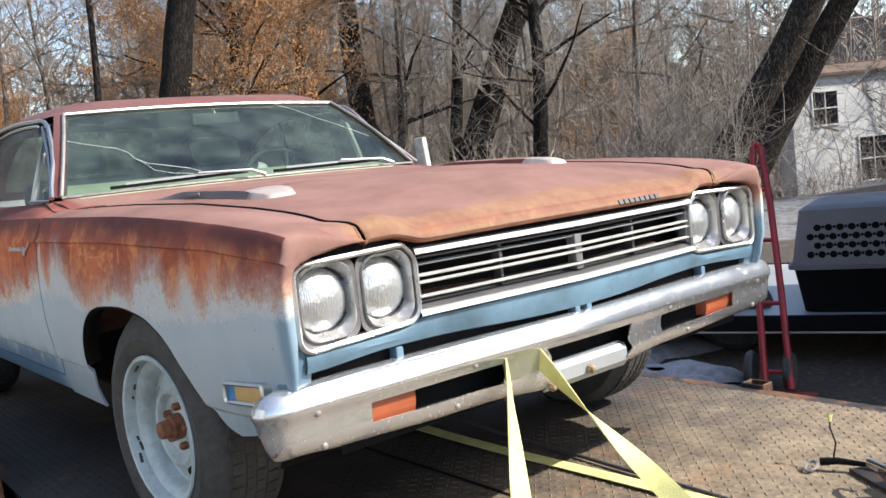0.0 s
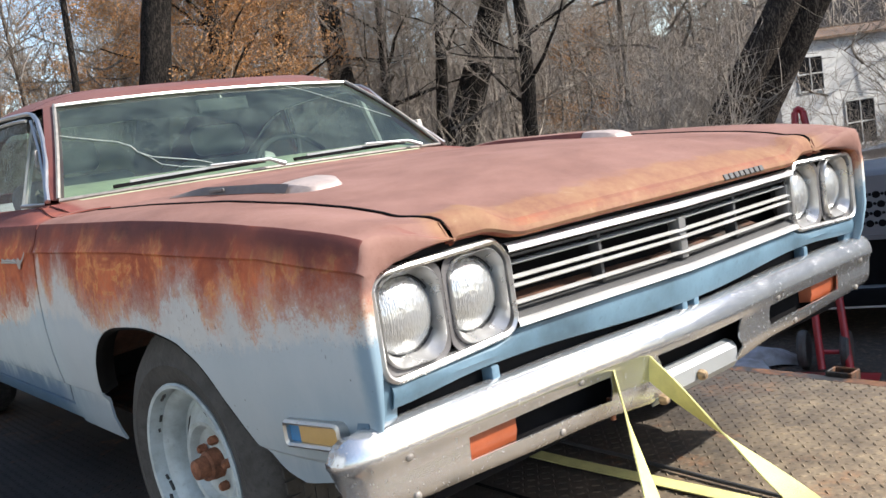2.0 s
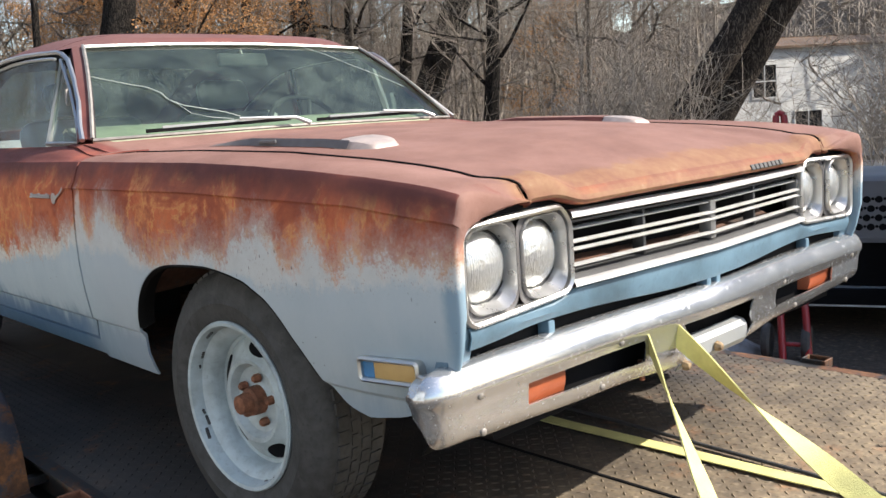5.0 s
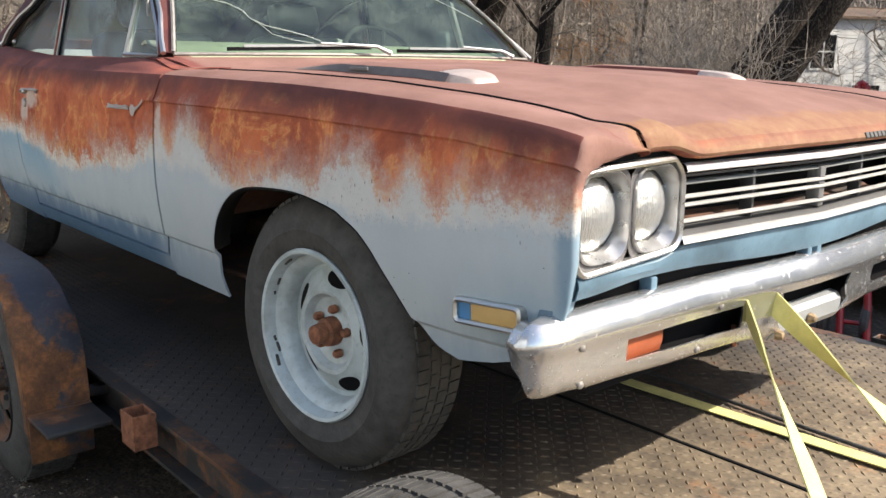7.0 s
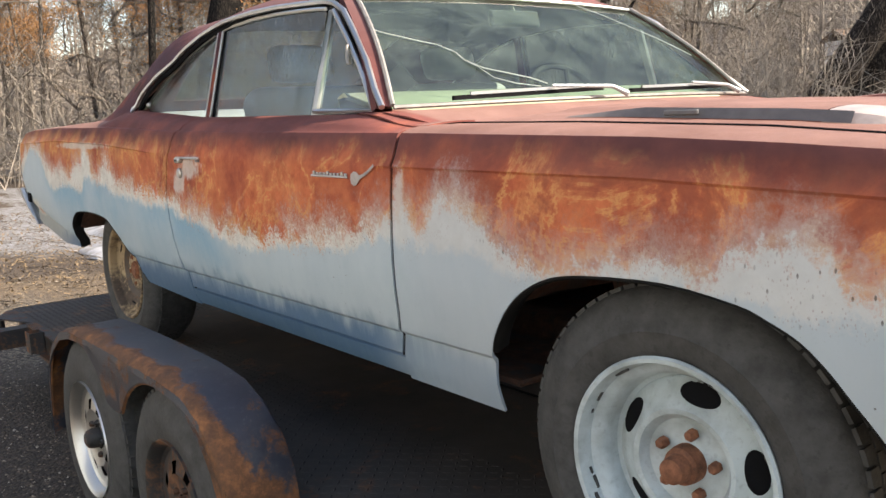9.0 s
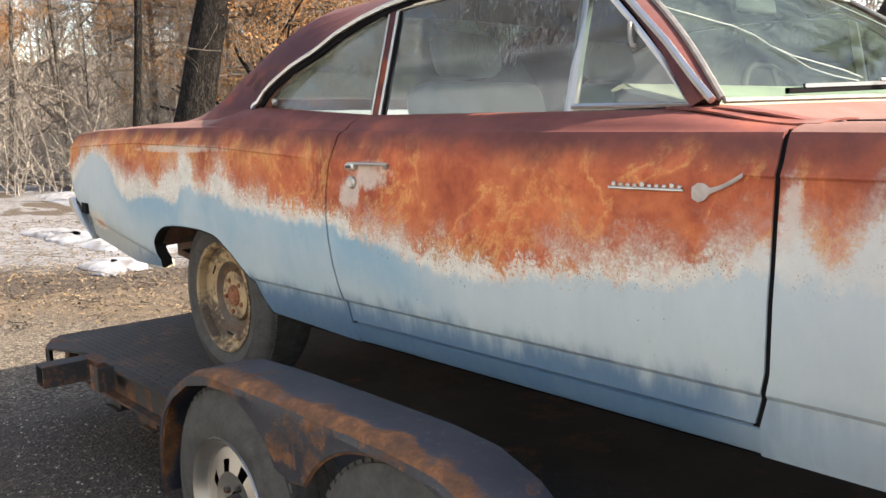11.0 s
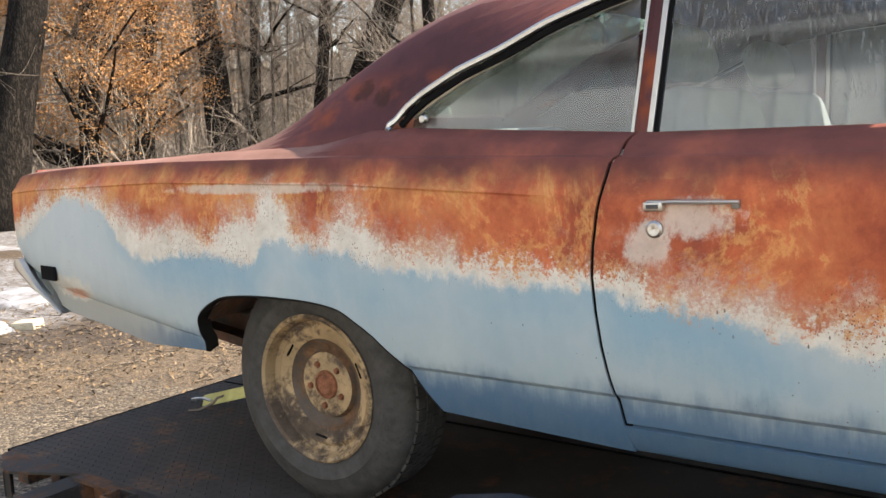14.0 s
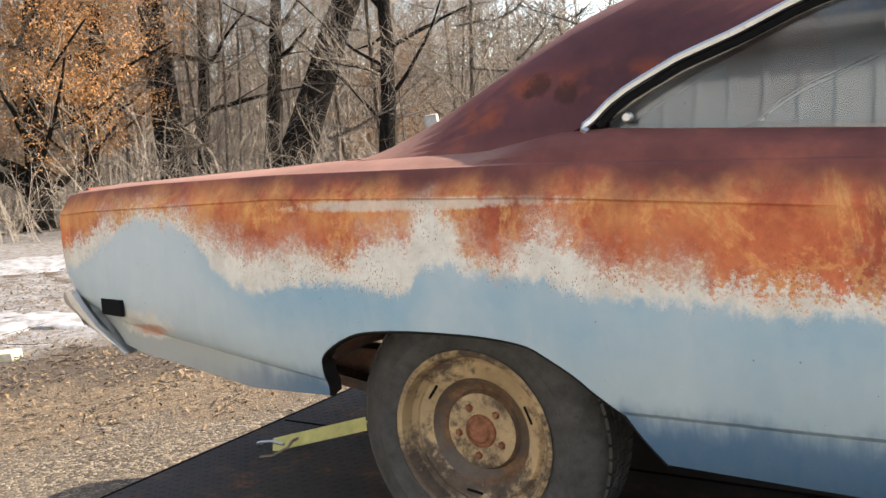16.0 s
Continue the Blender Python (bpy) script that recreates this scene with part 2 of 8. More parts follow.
        d = k.math("ADD", d, k.math("MULTIPLY_ADD", coarse, 2.6, -1.3))
        return k.math("MULTIPLY", k.step(d, 0.0, 0.9), 0.8)
    pale_spots = [blob(-1.83, 1.405, 0.11, 0.045), blob(-1.91, 1.36, 0.05, 0.05), blob(-0.66, 1.36, 0.025, 0.09), blob(-3.0, 1.472, 0.42, 0.016), blob(-3.94, 1.135, 0.15, 0.05)]
    rust_spots = [blob(-3.95, 1.132, 0.10, 0.022)]
    # tops of hood, roof, deck: all brown, with sun and sky sheen painted in
    nz = k.xyz(k.node("ShaderNodeNewGeometry").outputs["True Normal"])
    nx, nz = nz[0], nz[2]
    # colours
    blue = k.ramp(k.noise(k.scaled(p, (1.0, 1.0, 0.5)), 3.2, 6.0, 0.65), [(0.3, (0.37, 0.45, 0.485)), (0.5, (0.44, 0.51, 0.535)), (0.72, (0.51, 0.57, 0.58))])
    wash = k.noise(k.scaled(p, (1.0, 1.0, 0.1)), 20.0, 5.0, 0.65)
    blue = k.mix(k.math("MULTIPLY", k.step(wash, 0.45, 0.75), 0.45), blue, (0.48, 0.54, 0.56))
    blue = k.mix(k.math("MULTIPLY", k.step(x, -0.75, -0.5), 0.5), blue, (0.42, 0.455, 0.48))
    # stronger blue in runs under the chalky edge
    runs = k.math("MULTIPLY", k.step(k.math("ADD", h, k.math("MULTIPLY", wash, 0.16)), -0.10, 0.06), k.step(k.noise(p, 2.3, 4.0, 0.6), 0.36, 0.60))
    blue = k.mix(k.math("MULTIPLY", k.math("MULTIPLY", runs, k.math("MULTIPLY", k.step(x, -1.0, -1.9), k.step(x, -3.9, -3.3))), 0.8), blue, (0.19, 0.37, 0.49))
    blue = k.mix(k.math("MULTIPLY", k.math("MULTIPLY", k.step(x, -1.0, -2.2), k.step(x, -3.75, -3.1)), k.math("MULTIPLY_ADD", broad, 0.7, -0.05, clamp=True)), blue, (0.22, 0.37, 0.46))
    # deep original blue along the sills, in patches, plus painted-in shade of the low flank
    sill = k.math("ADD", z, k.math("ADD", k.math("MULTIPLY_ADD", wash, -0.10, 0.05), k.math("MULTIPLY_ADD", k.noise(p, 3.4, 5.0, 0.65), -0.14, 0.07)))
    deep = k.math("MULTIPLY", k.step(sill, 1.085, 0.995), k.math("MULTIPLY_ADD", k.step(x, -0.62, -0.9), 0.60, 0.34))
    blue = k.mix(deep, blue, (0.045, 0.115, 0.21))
    # darker streaky blue below the crease, its shadow painted into the colour
    crease_shade = k.math("MULTIPLY", k.step(k.math("ADD", z, k.math("MULTIPLY_ADD", coarse, 0.03, -0.015)), 1.045, 1.035), k.step(wash, 0.35, 0.65))
    blue = k.mix(k.math("MULTIPLY", crease_shade, k.math("MULTIPLY", k.step(x, -0.3, -0.8), 0.35)), blue, (0.12, 0.19, 0.25))
    skirt = k.math("SUBTRACT", z, k.math("MULTIPLY_ADD", k.math("MAXIMUM", k.math("SUBTRACT", -3.3, x), 0.0), 0.13, 1.045))
    blue = k.mix(k.math("MULTIPLY", k.math("MULTIPLY", k.step(skirt, 0.0, -0.01), k.step(x, -3.30, -3.75)), 0.85), blue, (0.33, 0.335, 0.31))
    # a darker blue along the fender's front edge and low behind the bumper
    fender_blue = k.math("MULTIPLY", k.step(k.math("ADD", x, k.math("MULTIPLY_ADD", wash, 0.3, -0.15)), 0.45, 0.80), k.step(k.math("ADD", z, k.math("MULTIPLY_ADD", broad, 0.2, -0.1)), 1.26, 1.08))
    blue = k.mix(k.math("MULTIPLY", fender_blue, 0.6), blue, (0.17, 0.27, 0.345))
    edge_blue = k.math("MULTIPLY", k.step(k.math("ADD", x, k.math("MULTIPLY_ADD", cloud, 0.03, -0.015)), 0.765, 0.79), k.step(k.math("ABSOLUTE", y), 0.70, 0.78))
    blue = k.mix(k.math("MULTIPLY", edge_blue, 0.7), blue, (0.12, 0.235, 0.33))
    # fine chips and specks in the paint
    chip = k.step(k.voronoi(k.moved(p, (0.37, 0.0, 0.11)), 38.0), 0.085, 0.05)
    chip = k.math("MULTIPLY", chip, k.step(k.noise(p, 5.0, 3.0, 0.6), 0.52, 0.60))
    blue = k.mix(k.math("MULTIPLY", chip, 0.75), blue, (0.09, 0.075, 0.065))
    blue = k.mix(k.math("MULTIPLY", k.step(grit, 0.55, 0.72), 0.16), blue, (0.25, 0.30, 0.33))
    chalk = k.ramp(k.noise(p, 14.0, 7.0, 0.75), [(0.3, (0.53, 0.49, 0.42)), (0.5, (0.66, 0.62, 0.545)), (0.68, (0.76, 0.73, 0.66))])
    chalk = k.mix(k.math("MULTIPLY", k.step(x, -0.9, -0.55), 0.55), chalk, (0.52, 0.52, 0.51))
    mottle = k.math("MULTIPLY_ADD", k.noise(p, 4.6, 9.0, 0.66), 0.62, k.math("MULTIPLY", k.noise(p, 13.0, 7.0, 0.7, 0.5), 0.38))
    mottle = k.math("MULTIPLY_ADD", mottle, 2.0, -0.52)
    rust = k.ramp(mottle, [(0.20, (0.27, 0.064, 0.040)), (0.38, (0.45, 0.110, 0.053)), (0.53, (0.58, 0.160, 0.070)), (0.72, (0.63, 0.215, 0.090)), (0.88, (0.68, 0.34, 0.15))])
    grain = k.ramp(coarse, [(0.32, 0.84), (0.5, 1.0), (0.68, 1.14)])
    rust = k.mix(1.0, rust, grain, "MULTIPLY")
    # darker stains, most of them on the front fender, and ochre veins round them
    stain = k.noise(k.moved(p, (0.2, 0.0, 0.45)), 3.3, 7.0, 0.66, 0.7)
    vein = k.step(k.math("ABSOLUTE", k.math("SUBTRACT", stain, 0.47)), 0.03, 0.005)
    rust = k.mix(k.math("MULTIPLY", vein, k.math("MULTIPLY_ADD", k.step(coarse, 0.4, 0.6), 0.5, 0.12)), rust, (0.68, 0.36, 0.13))
    brown = k.math("MULTIPLY", k.math("MULTIPLY_ADD", k.step(x, -0.75, -0.45), 0.34, 0.22), k.step(stain, 0.46, 0.55))
    rust = k.mix(brown, rust, (0.20, 0.056, 0.040))
    thin = k.step(k.noise(k.moved(p, (1.7, 0.0, 0.3)), 3.0, 5.0, 0.65), 0.47, 0.60)
    thin = k.math("MAXIMUM", thin, k.math("MULTIPLY", k.step(x, -0.75, -0.6), 0.6))
    rust = k.mix(k.math("MULTIPLY", k.math("MULTIPLY", thin, k.step(hr, 0.12, 0.03)), 0.5), rust, (0.44, 0.20, 0.14))
    # ochre fringe where the rust thins out
    fringe = k.math("MULTIPLY", k.step(hr, 0.055, 0.01), k.step(cloud, 0.42, 0.6))
    rust = k.mix(k.math("MULTIPLY", fringe, 0.5), rust, (0.62, 0.38, 0.17))
    sallow = k.math("MULTIPLY", k.step(x, -1.95, -2.25), k.math("MULTIPLY", k.step(z, 1.39, 1.45), k.step(cloud, 0.38, 0.62)))
    rust = k.mix(k.math("MULTIPLY", sallow, 0.5), rust, (0.68, 0.38, 0.14))
    fleck = k.step(k.voronoi(k.moved(k.scaled(p, (1.0, 1.0, 0.6)), k.scaled(k.node("ShaderNodeTexNoise").outputs["Color"], 0.02)), 210.0), 0.32, 0.14)
    fleck = k.math("MULTIPLY", fleck, k.step(k.noise(p, 9.0, 5.0, 0.7), 0.46, 0.58))
    fleck = k.math("MULTIPLY", fleck, k.math("MULTIPLY_ADD", k.step(x, -0.9, -0.5), -0.6, 1.0))
    # maroon band along the shoulder, thickest on the fender and the door tops
    edge = k.curve(x, -4.4, 1.0, [(-4.4, 1.515), (-3.6, 1.53), (-2.9, 1.515), (-2.4, 1.50), (-2.0, 1.49), (-1.0, 1.48), (-0.6, 1.475), (0.2, 1.46), (0.6, 1.42), (0.8, 1.39), (1.0, 1.37)], 1.2, 1.6)
    m = k.math("SUBTRACT", z, edge)
    m = k.math("ADD", m, k.math("MULTIPLY_ADD", broad, 0.09, -0.045))
    m = k.math("ADD", m, k.math("MULTIPLY_ADD", k.noise(p, 9.0, 5.0, 0.6), 0.08, -0.04))
    maroon = k.ramp(k.noise(p, 5.0, 5.0, 0.6), [(0.3, (0.105, 0.041, 0.038)), (0.55, (0.175, 0.062, 0.052)), (0.75, (0.32, 0.10, 0.064))])
    top = k.ramp(k.noise(p, 3.4, 6.0, 0.65), [(0.28, (0.150, 0.080, 0.066)), (0.5, (0.212, 0.118, 0.098)), (0.72, (0.270, 0.156, 0.132))])
    top = k.mix(k.math("MULTIPLY", k.step(grit, 0.5, 0.75), 0.25), top, (0.13, 0.05, 0.035))
    # front edge of the hood keeps lighter rust, cream primer and some blue
    front = k.step(k.math("ADD", x, k.math("MULTIPLY_ADD", cloud, 0.16, -0.08)), 0.715, 0.745)
    worn = k.ramp(k.noise(p, 15.0, 9.0, 0.78), [(0.30, (0.17, 0.080, 0.058)), (0.46, (0.235, 0.120, 0.070)), (0.60, (0.275, 0.165, 0.090)), (0.70, (0.33, 0.26, 0.19)), (0.78, (0.27, 0.34, 0.37))])
    front = k.math("MULTIPLY", front, k.step(k.math("ABSOLUTE", y), 0.71, 0.66))
    top = k.mix(k.math("MULTIPLY", front, 0.7), top, worn)
    pale = k.math("MAXIMUM", k.math("MULTIPLY", k.step(h, -0.012, 0.018), k.math("MULTIPLY_ADD", k.step(x, -0.9, -0.55), -0.25, 1.0)), blob(-3.97, 1.15, 0.16, 0.05))
    red = k.step(hr, -0.022, 0.020)
    red = k.math("MULTIPLY", red, k.math("SUBTRACT", 1.0, k.math("MULTIPLY", thin, k.math("MULTIPLY_ADD", k.step(hr, -0.02, 0.10), -0.6, 0.6))))
    for q in pale_spots:
        red = k.math("MULTIPLY", red, k.math("MULTIPLY_ADD", q, -0.85, 1.0))
    for q in rust_spots:
        red = k.math("MAXIMUM", red, q)
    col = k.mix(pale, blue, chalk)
    col = k.mix(red, col, rust)
    col = k.mix(k.step(m, -0.055, 0.03), col, maroon)
    col = k.mix(k.math("MULTIPLY", fleck, k.math("MULTIPLY", k.step(h, -0.03, 0.01), k.step(hr, 0.10, 0.02))), col, (0.22, 0.075, 0.035))
    # black nicks, drawn out downwards, along the worn edge
    nick = k.step(k.voronoi(k.moved(k.scaled(p, (1.0, 1.0, 0.45)), (0.013, 0.4, 0.02)), 75.0), 0.17, 0.10)
    nick = k.math("MULTIPLY", nick, k.math("MULTIPLY", k.step(k.noise(p, 6.0, 4.0, 0.65), 0.53, 0.60), k.math("MULTIPLY", k.step(h, -0.05, 0.0), k.step(hr, 0.06, 0.0))))
    col = k.mix(k.math("MULTIPLY", nick, 0.8), col, (0.055, 0.035, 0.028))
    up = k.step(nz, 0.70, 0.86)
    up = k.math("MULTIPLY", up, k.step(z, 1.36, 1.40))
    # the ledges under the side windows stay maroon, and the roof is darker than hood and deck
    ledge = k.math("MULTIPLY", k.math("MULTIPLY", k.step(x, -2.86, -2.70), k.step(x, -0.66, -0.72)), k.step(k.math("ABSOLUTE", y), 0.74, 0.77))
    up = k.math("MULTIPLY", up, k.math("SUBTRACT", 1.0, ledge))
    lip = k.math("MULTIPLY", k.math("MULTIPLY", k.step(x, 0.66, 0.72), k.step(nx, 0.5, 0.75)), k.step(z, 1.335, 1.362))
    up = k.math("MAXIMUM", up, lip)
    top = k.mix(k.math("MULTIPLY", k.step(z, 1.60, 1.78), 0.75), top, (0.115, 0.057, 0.060))
    col = k.mix(up, col, top)
    # roof sides and sail panel
    sail = k.math("MULTIPLY", k.step(z, 1.56, 1.62), k.step(nz, 0.85, 0.6))
    patch = k.step(k.noise(k.moved(p, (0.3, 0.0, 0.1)), 4.5, 4.0, 0.6), 0.52, 0.66)
    patch = k.math("MULTIPLY", patch, k.step(z, 1.76, 1.70))
    dim = k.ramp(k.noise(p, 5.0, 5.0, 0.6), [(0.3, (0.068, 0.030, 0.034)), (0.6, (0.105, 0.042, 0.045)), (0.8, (0.18, 0.055, 0.042))])
    col = k.mix(sail, col, k.mix(k.math("MULTIPLY", patch, 0.8), dim, (0.26, 0.065, 0.026)))
    for cx, cz, rx, rz in ((-2.76, 1.715, 0.045, 0.032), (-2.68, 1.69, 0.035, 0.028)):
        col = k.mix(k.math("MULTIPLY", blob(cx, cz, rx, rz), sail), col, (0.05, 0.022, 0.018))
    k.put(col, bsdf.inputs["Base Color"])
    rough = k.math("MULTIPLY_ADD", cloud, 0.25, 0.56)
    rough = k.math("SUBTRACT", rough, k.math("MULTIPLY", k.math("SUBTRACT", 1.0, k.step(h, -0.06, 0.0)), 0.14))
    k.put(rough, bsdf.inputs["Roughness"])
    gloss = k.math("MULTIPLY_ADD", k.step(hr, 0.0, 0.06), -0.36, 0.46)
    k.put(gloss, bsdf.inputs["Specular IOR Level"])
    hb = k.math("ADD", k.math("MULTIPLY", grit, k.step(hr, -0.03, 0.04)), k.math("MULTIPLY", big, 2.0))
    k.put(k.bump(hb, 0.16, 0.006), bsdf.inputs["Normal"])
    return mat


def glass_material(name, tint, dust, dust_col=(0.45, 0.47, 0.44), streaks=False, gloss=1.0, most=1.0, low_haze=False):
    """Thin old glass: clear, shiny, with a film of dust."""
    mat, nt, bsdf = nodes_of(name)
    k = Net(nt)
    nt.nodes.remove(bsdf)
    out = nt.nodes["Material Output"]
    p = k.pos()
    clear = k.node("ShaderNodeBsdfTransparent")
    clear.inputs[0].default_value = (*tint, 1)
    shine = k.node("ShaderNodeBsdfGlossy")
    shine.inputs["Roughness"].default_value = 0.03
    fres = k.node("ShaderNodeFresnel")
    fres.inputs[0].default_value = 1.52
    fac = k.math("MINIMUM", k.math("MULTIPLY", fres.outputs[0], gloss, clamp=True), most)
    a = k.node("ShaderNodeMixShader")
    k.put(fac, a.inputs[0])
    k.put(clear.outputs[0], a.inputs[1])
    k.put(shine.outputs[0], a.inputs[2])
    dirt = k.node("ShaderNodeBsdfDiffuse")
    dirt.inputs[0].default_value = (*dust_col, 1)
    film = k.math("MULTIPLY", k.step(k.noise(p, 7.0, 5.0, 0.65), 0.3, 0.75), dust)
    film = k.math("ADD", film, k.math("MULTIPLY", k.step(k.noise(p, 160.0, 2.0, 0.5), 0.66, 0.74), dust * 0.8))
    if streaks:
        run = k.step(k.noise(k.scaled(k.moved(p, k.scaled(k.noise(p, 8.0, 3.0, 0.6), (0.02, 0.0, 0.0))), (1.0, 1.0, 0.10)), 210.0, 3.0, 0.65), 0.50, 0.62)
        tall = k.step(k.math("ADD", k.xyz(p)[2], k.math("MULTIPLY_ADD", k.noise(p, 6.0, 3.0, 0.5), 0.24, -0.12)), 1.64, 1.76)
        run = k.math("MULTIPLY", run, k.step(k.xyz(p)[0], -2.06, -1.98))
        film = k.math("ADD", film, k.math("MULTIPLY", run, k.math("MULTIPLY_ADD", tall, dust * 1.7, dust * 0.2)))
    if low_haze:
        # thicker film low on the pane paints in a pale reflection with the dust
        low = k.step(k.math("ADD", k.xyz(p)[2], k.math("MULTIPLY_ADD", k.noise(p, 4.0, 4.0, 0.6), 0.12, -0.06)), 1.77, 1.64)
        film = k.math("ADD", film, k.math("MULTIPLY", low, dust * 1.25))
    b = k.node("ShaderNodeMixShader")
    k.put(film, b.inputs[0])
    k.put(a.outputs[0], b.inputs[1])
    k.put(dirt.outputs[0], b.inputs[2])
    k.put(b.outputs[0], out.inputs[0])
    return mat


def chrome_material(name, base, rough, pit, metal=1.0):
    mat, nt, bsdf = nodes_of(name)
    k = Net(nt)
    p = k.pos()
    n = k.noise(p, 18.0, 6.0, 0.7)
    spots = k.step(k.noise(p, 90.0, 4.0, 0.7), 0.6, 0.72)
    col = k.mix(k.math("MULTIPLY", spots, pit), base, (0.20, 0.13, 0.09))
    k.put(col, bsdf.inputs["Base Color"])
    bsdf.inputs["Metallic"].default_value = metal
    r = k.math("MULTIPLY_ADD", k.step(n, 0.35, 0.8), 0.12, rough)
    k.put(k.math("ADD", r, k.math("MULTIPLY", spots, 0.3)), bsdf.inputs["Roughness"])
    k.put(k.bump(k.noise(p, 3.0, 3.0, 0.5), 0.08, 0.02), bsdf.inputs["Normal"])
    return mat


def rusty_steel(name, paint, rust, cover, rough=0.75, scale=9.0, speckle=None):
    """Painted steel with rust breaking through; cover is how much of it is rust."""
    mat, nt, bsdf = nodes_of(name)
    k = Net(nt)
    p = k.pos()
    a = k.noise(p, scale, 6.0, 0.7)
    b = k.noise(p, scale * 9, 4.0, 0.7)
    f = k.step(k.math("MULTIPLY_ADD", b, 0.25, a), 1.0 - cover, 1.16 - cover)
    rc = k.ramp(k.noise(p, scale * 2.2, 5.0, 0.7), [(0.3, tuple(c * 0.4 for c in rust)), (0.55, rust), (0.8, tuple(min(1, c * 1.7) for c in rust))])
    pc = k.ramp(k.noise(p, scale * 0.7, 4.0, 0.6), [(0.3, tuple(c * 0.65 for c in paint)), (0.7, tuple(c * 1.35 for c in paint))])
    col = k.mix(f, pc, rc)
    if speckle:
        col = k.mix(k.math("MULTIPLY", k.step(k.noise(p, scale * 16, 3.0, 0.7), 0.6, 0.75), 0.5), col, speckle)
    k.put(col, bsdf.inputs["Base Color"])
    k.put(k.math("MULTIPLY_ADD", f, 0.2, rough - 0.15), bsdf.inputs["Roughness"])
    k.put(k.bump(k.math("MULTIPLY", b, f), 0.25, 0.004), bsdf.inputs["Normal"])
    return mat


def fender_paint():
    """Blue-black paint, worn through to rust along the outer rim and on the front slope."""
    mat, nt, bsdf = nodes_of("black trailer fender paint")
    k = Net(nt)
    p = k.pos()
    o = k.xyz(p)
    a = k.noise(p, 4.6, 7.0, 0.72)
    b = k.noise(p, 48.0, 6.0, 0.78)
    side = k.math("SUBTRACT", k.math("ABSOLUTE", k.math("SUBTRACT", o[1], 0.08)), 1.335)
    wear = k.math("ADD", k.math("MULTIPLY", k.step(side, -0.075, 0.01), 0.27), k.math("MULTIPLY", k.step(o[0], -1.20, -0.93), 0.20))
    wear = k.math("SUBTRACT", wear, k.math("MULTIPLY", k.step(side, 0.017, 0.021), 0.17))
    f = k.step(k.math("ADD", k.math("MULTIPLY_ADD", b, 0.28, a), wear), 0.74, 0.86)
    rust = k.ramp(k.noise(p, 13.0, 7.0, 0.75), [(0.3, (0.042, 0.022, 0.014)), (0.5, (0.135, 0.056, 0.022)), (0.62, (0.26, 0.105, 0.036)), (0.78, (0.38, 0.17, 0.06))])
    paint = k.ramp(k.noise(p, 3.0, 6.0, 0.7), [(0.3, (0.010, 0.012, 0.020)), (0.55, (0.020, 0.024, 0.036)), (0.75, (0.055, 0.058, 0.066))])
    paint = k.mix(k.math("MULTIPLY", k.step(b, 0.56, 0.72), 0.5), paint, (0.11, 0.105, 0.10))
    k.put(k.mix(f, paint, rust), bsdf.inputs["Base Color"])
    k.put(k.math("MULTIPLY_ADD", f, 0.35, 0.48), bsdf.inputs["Roughness"])
    k.put(k.bump(k.math("ADD", k.math("MULTIPLY", b, f), a), 0.3, 0.006), bsdf.inputs["Normal"])
    return mat


def deck_material(name="tread plate steel", gain=1.0):
    """Tread plate: brown-black for the car's shade, sandy with dried dirt and rust forward."""
    mat, nt, bsdf = nodes_of(name)
    k = Net(nt)
    p = k.pos()
    x = k.xyz(p)[0]
    a = k.noise(p, 3.5, 6.0, 0.7)
    b = k.noise(p, 45.0, 5.0, 0.75)
    steel = k.ramp(a, [(0.3, (0.026, 0.023, 0.021)), (0.6, (0.052, 0.043, 0.037)), (0.8, (0.095, 0.062, 0.040))])
    sand = k.ramp(k.noise(p, 7.0, 6.0, 0.75), [(0.3, (0.10, 0.075, 0.052)), (0.5, (0.19, 0.15, 0.105)), (0.75, (0.29, 0.235, 0.16))])
    rust = k.ramp(b, [(0.3, (0.16, 0.055, 0.018)), (0.7, (0.36, 0.15, 0.05))])
    # the sandy front also has the sunlight on the deck painted in
    f = k.step(k.math("ADD", x, k.math("MULTIPLY_ADD", a, 0.9, -0.45)), 0.0, 1.0)
    f = k.math("MULTIPLY", f, k.math("MULTIPLY_ADD", k.step(b, 0.35, 0.6), 0.45, 0.55))
    col = k.mix(f, steel, k.mix(1.0, sand, (gain, gain * 0.97, gain * 0.90), "MULTIPLY"))
    r = k.math("MULTIPLY", k.step(k.noise(k.moved(p, (3.1, 0.7, 0)), 4.5, 6.0, 0.72), 0.54, 0.70), 0.5)
    col = k.mix(k.math("MULTIPLY", r, k.step(b, 0.3, 0.6)), col, rust)
    k.put(col, bsdf.inputs["Base Color"])
    bsdf.inputs["Roughness"].default_value = 0.74
    bsdf.inputs["Metallic"].default_value = 0.1
    k.put(k.bump(b, 0.3, 0.003), bsdf.inputs["Normal"])
    return mat


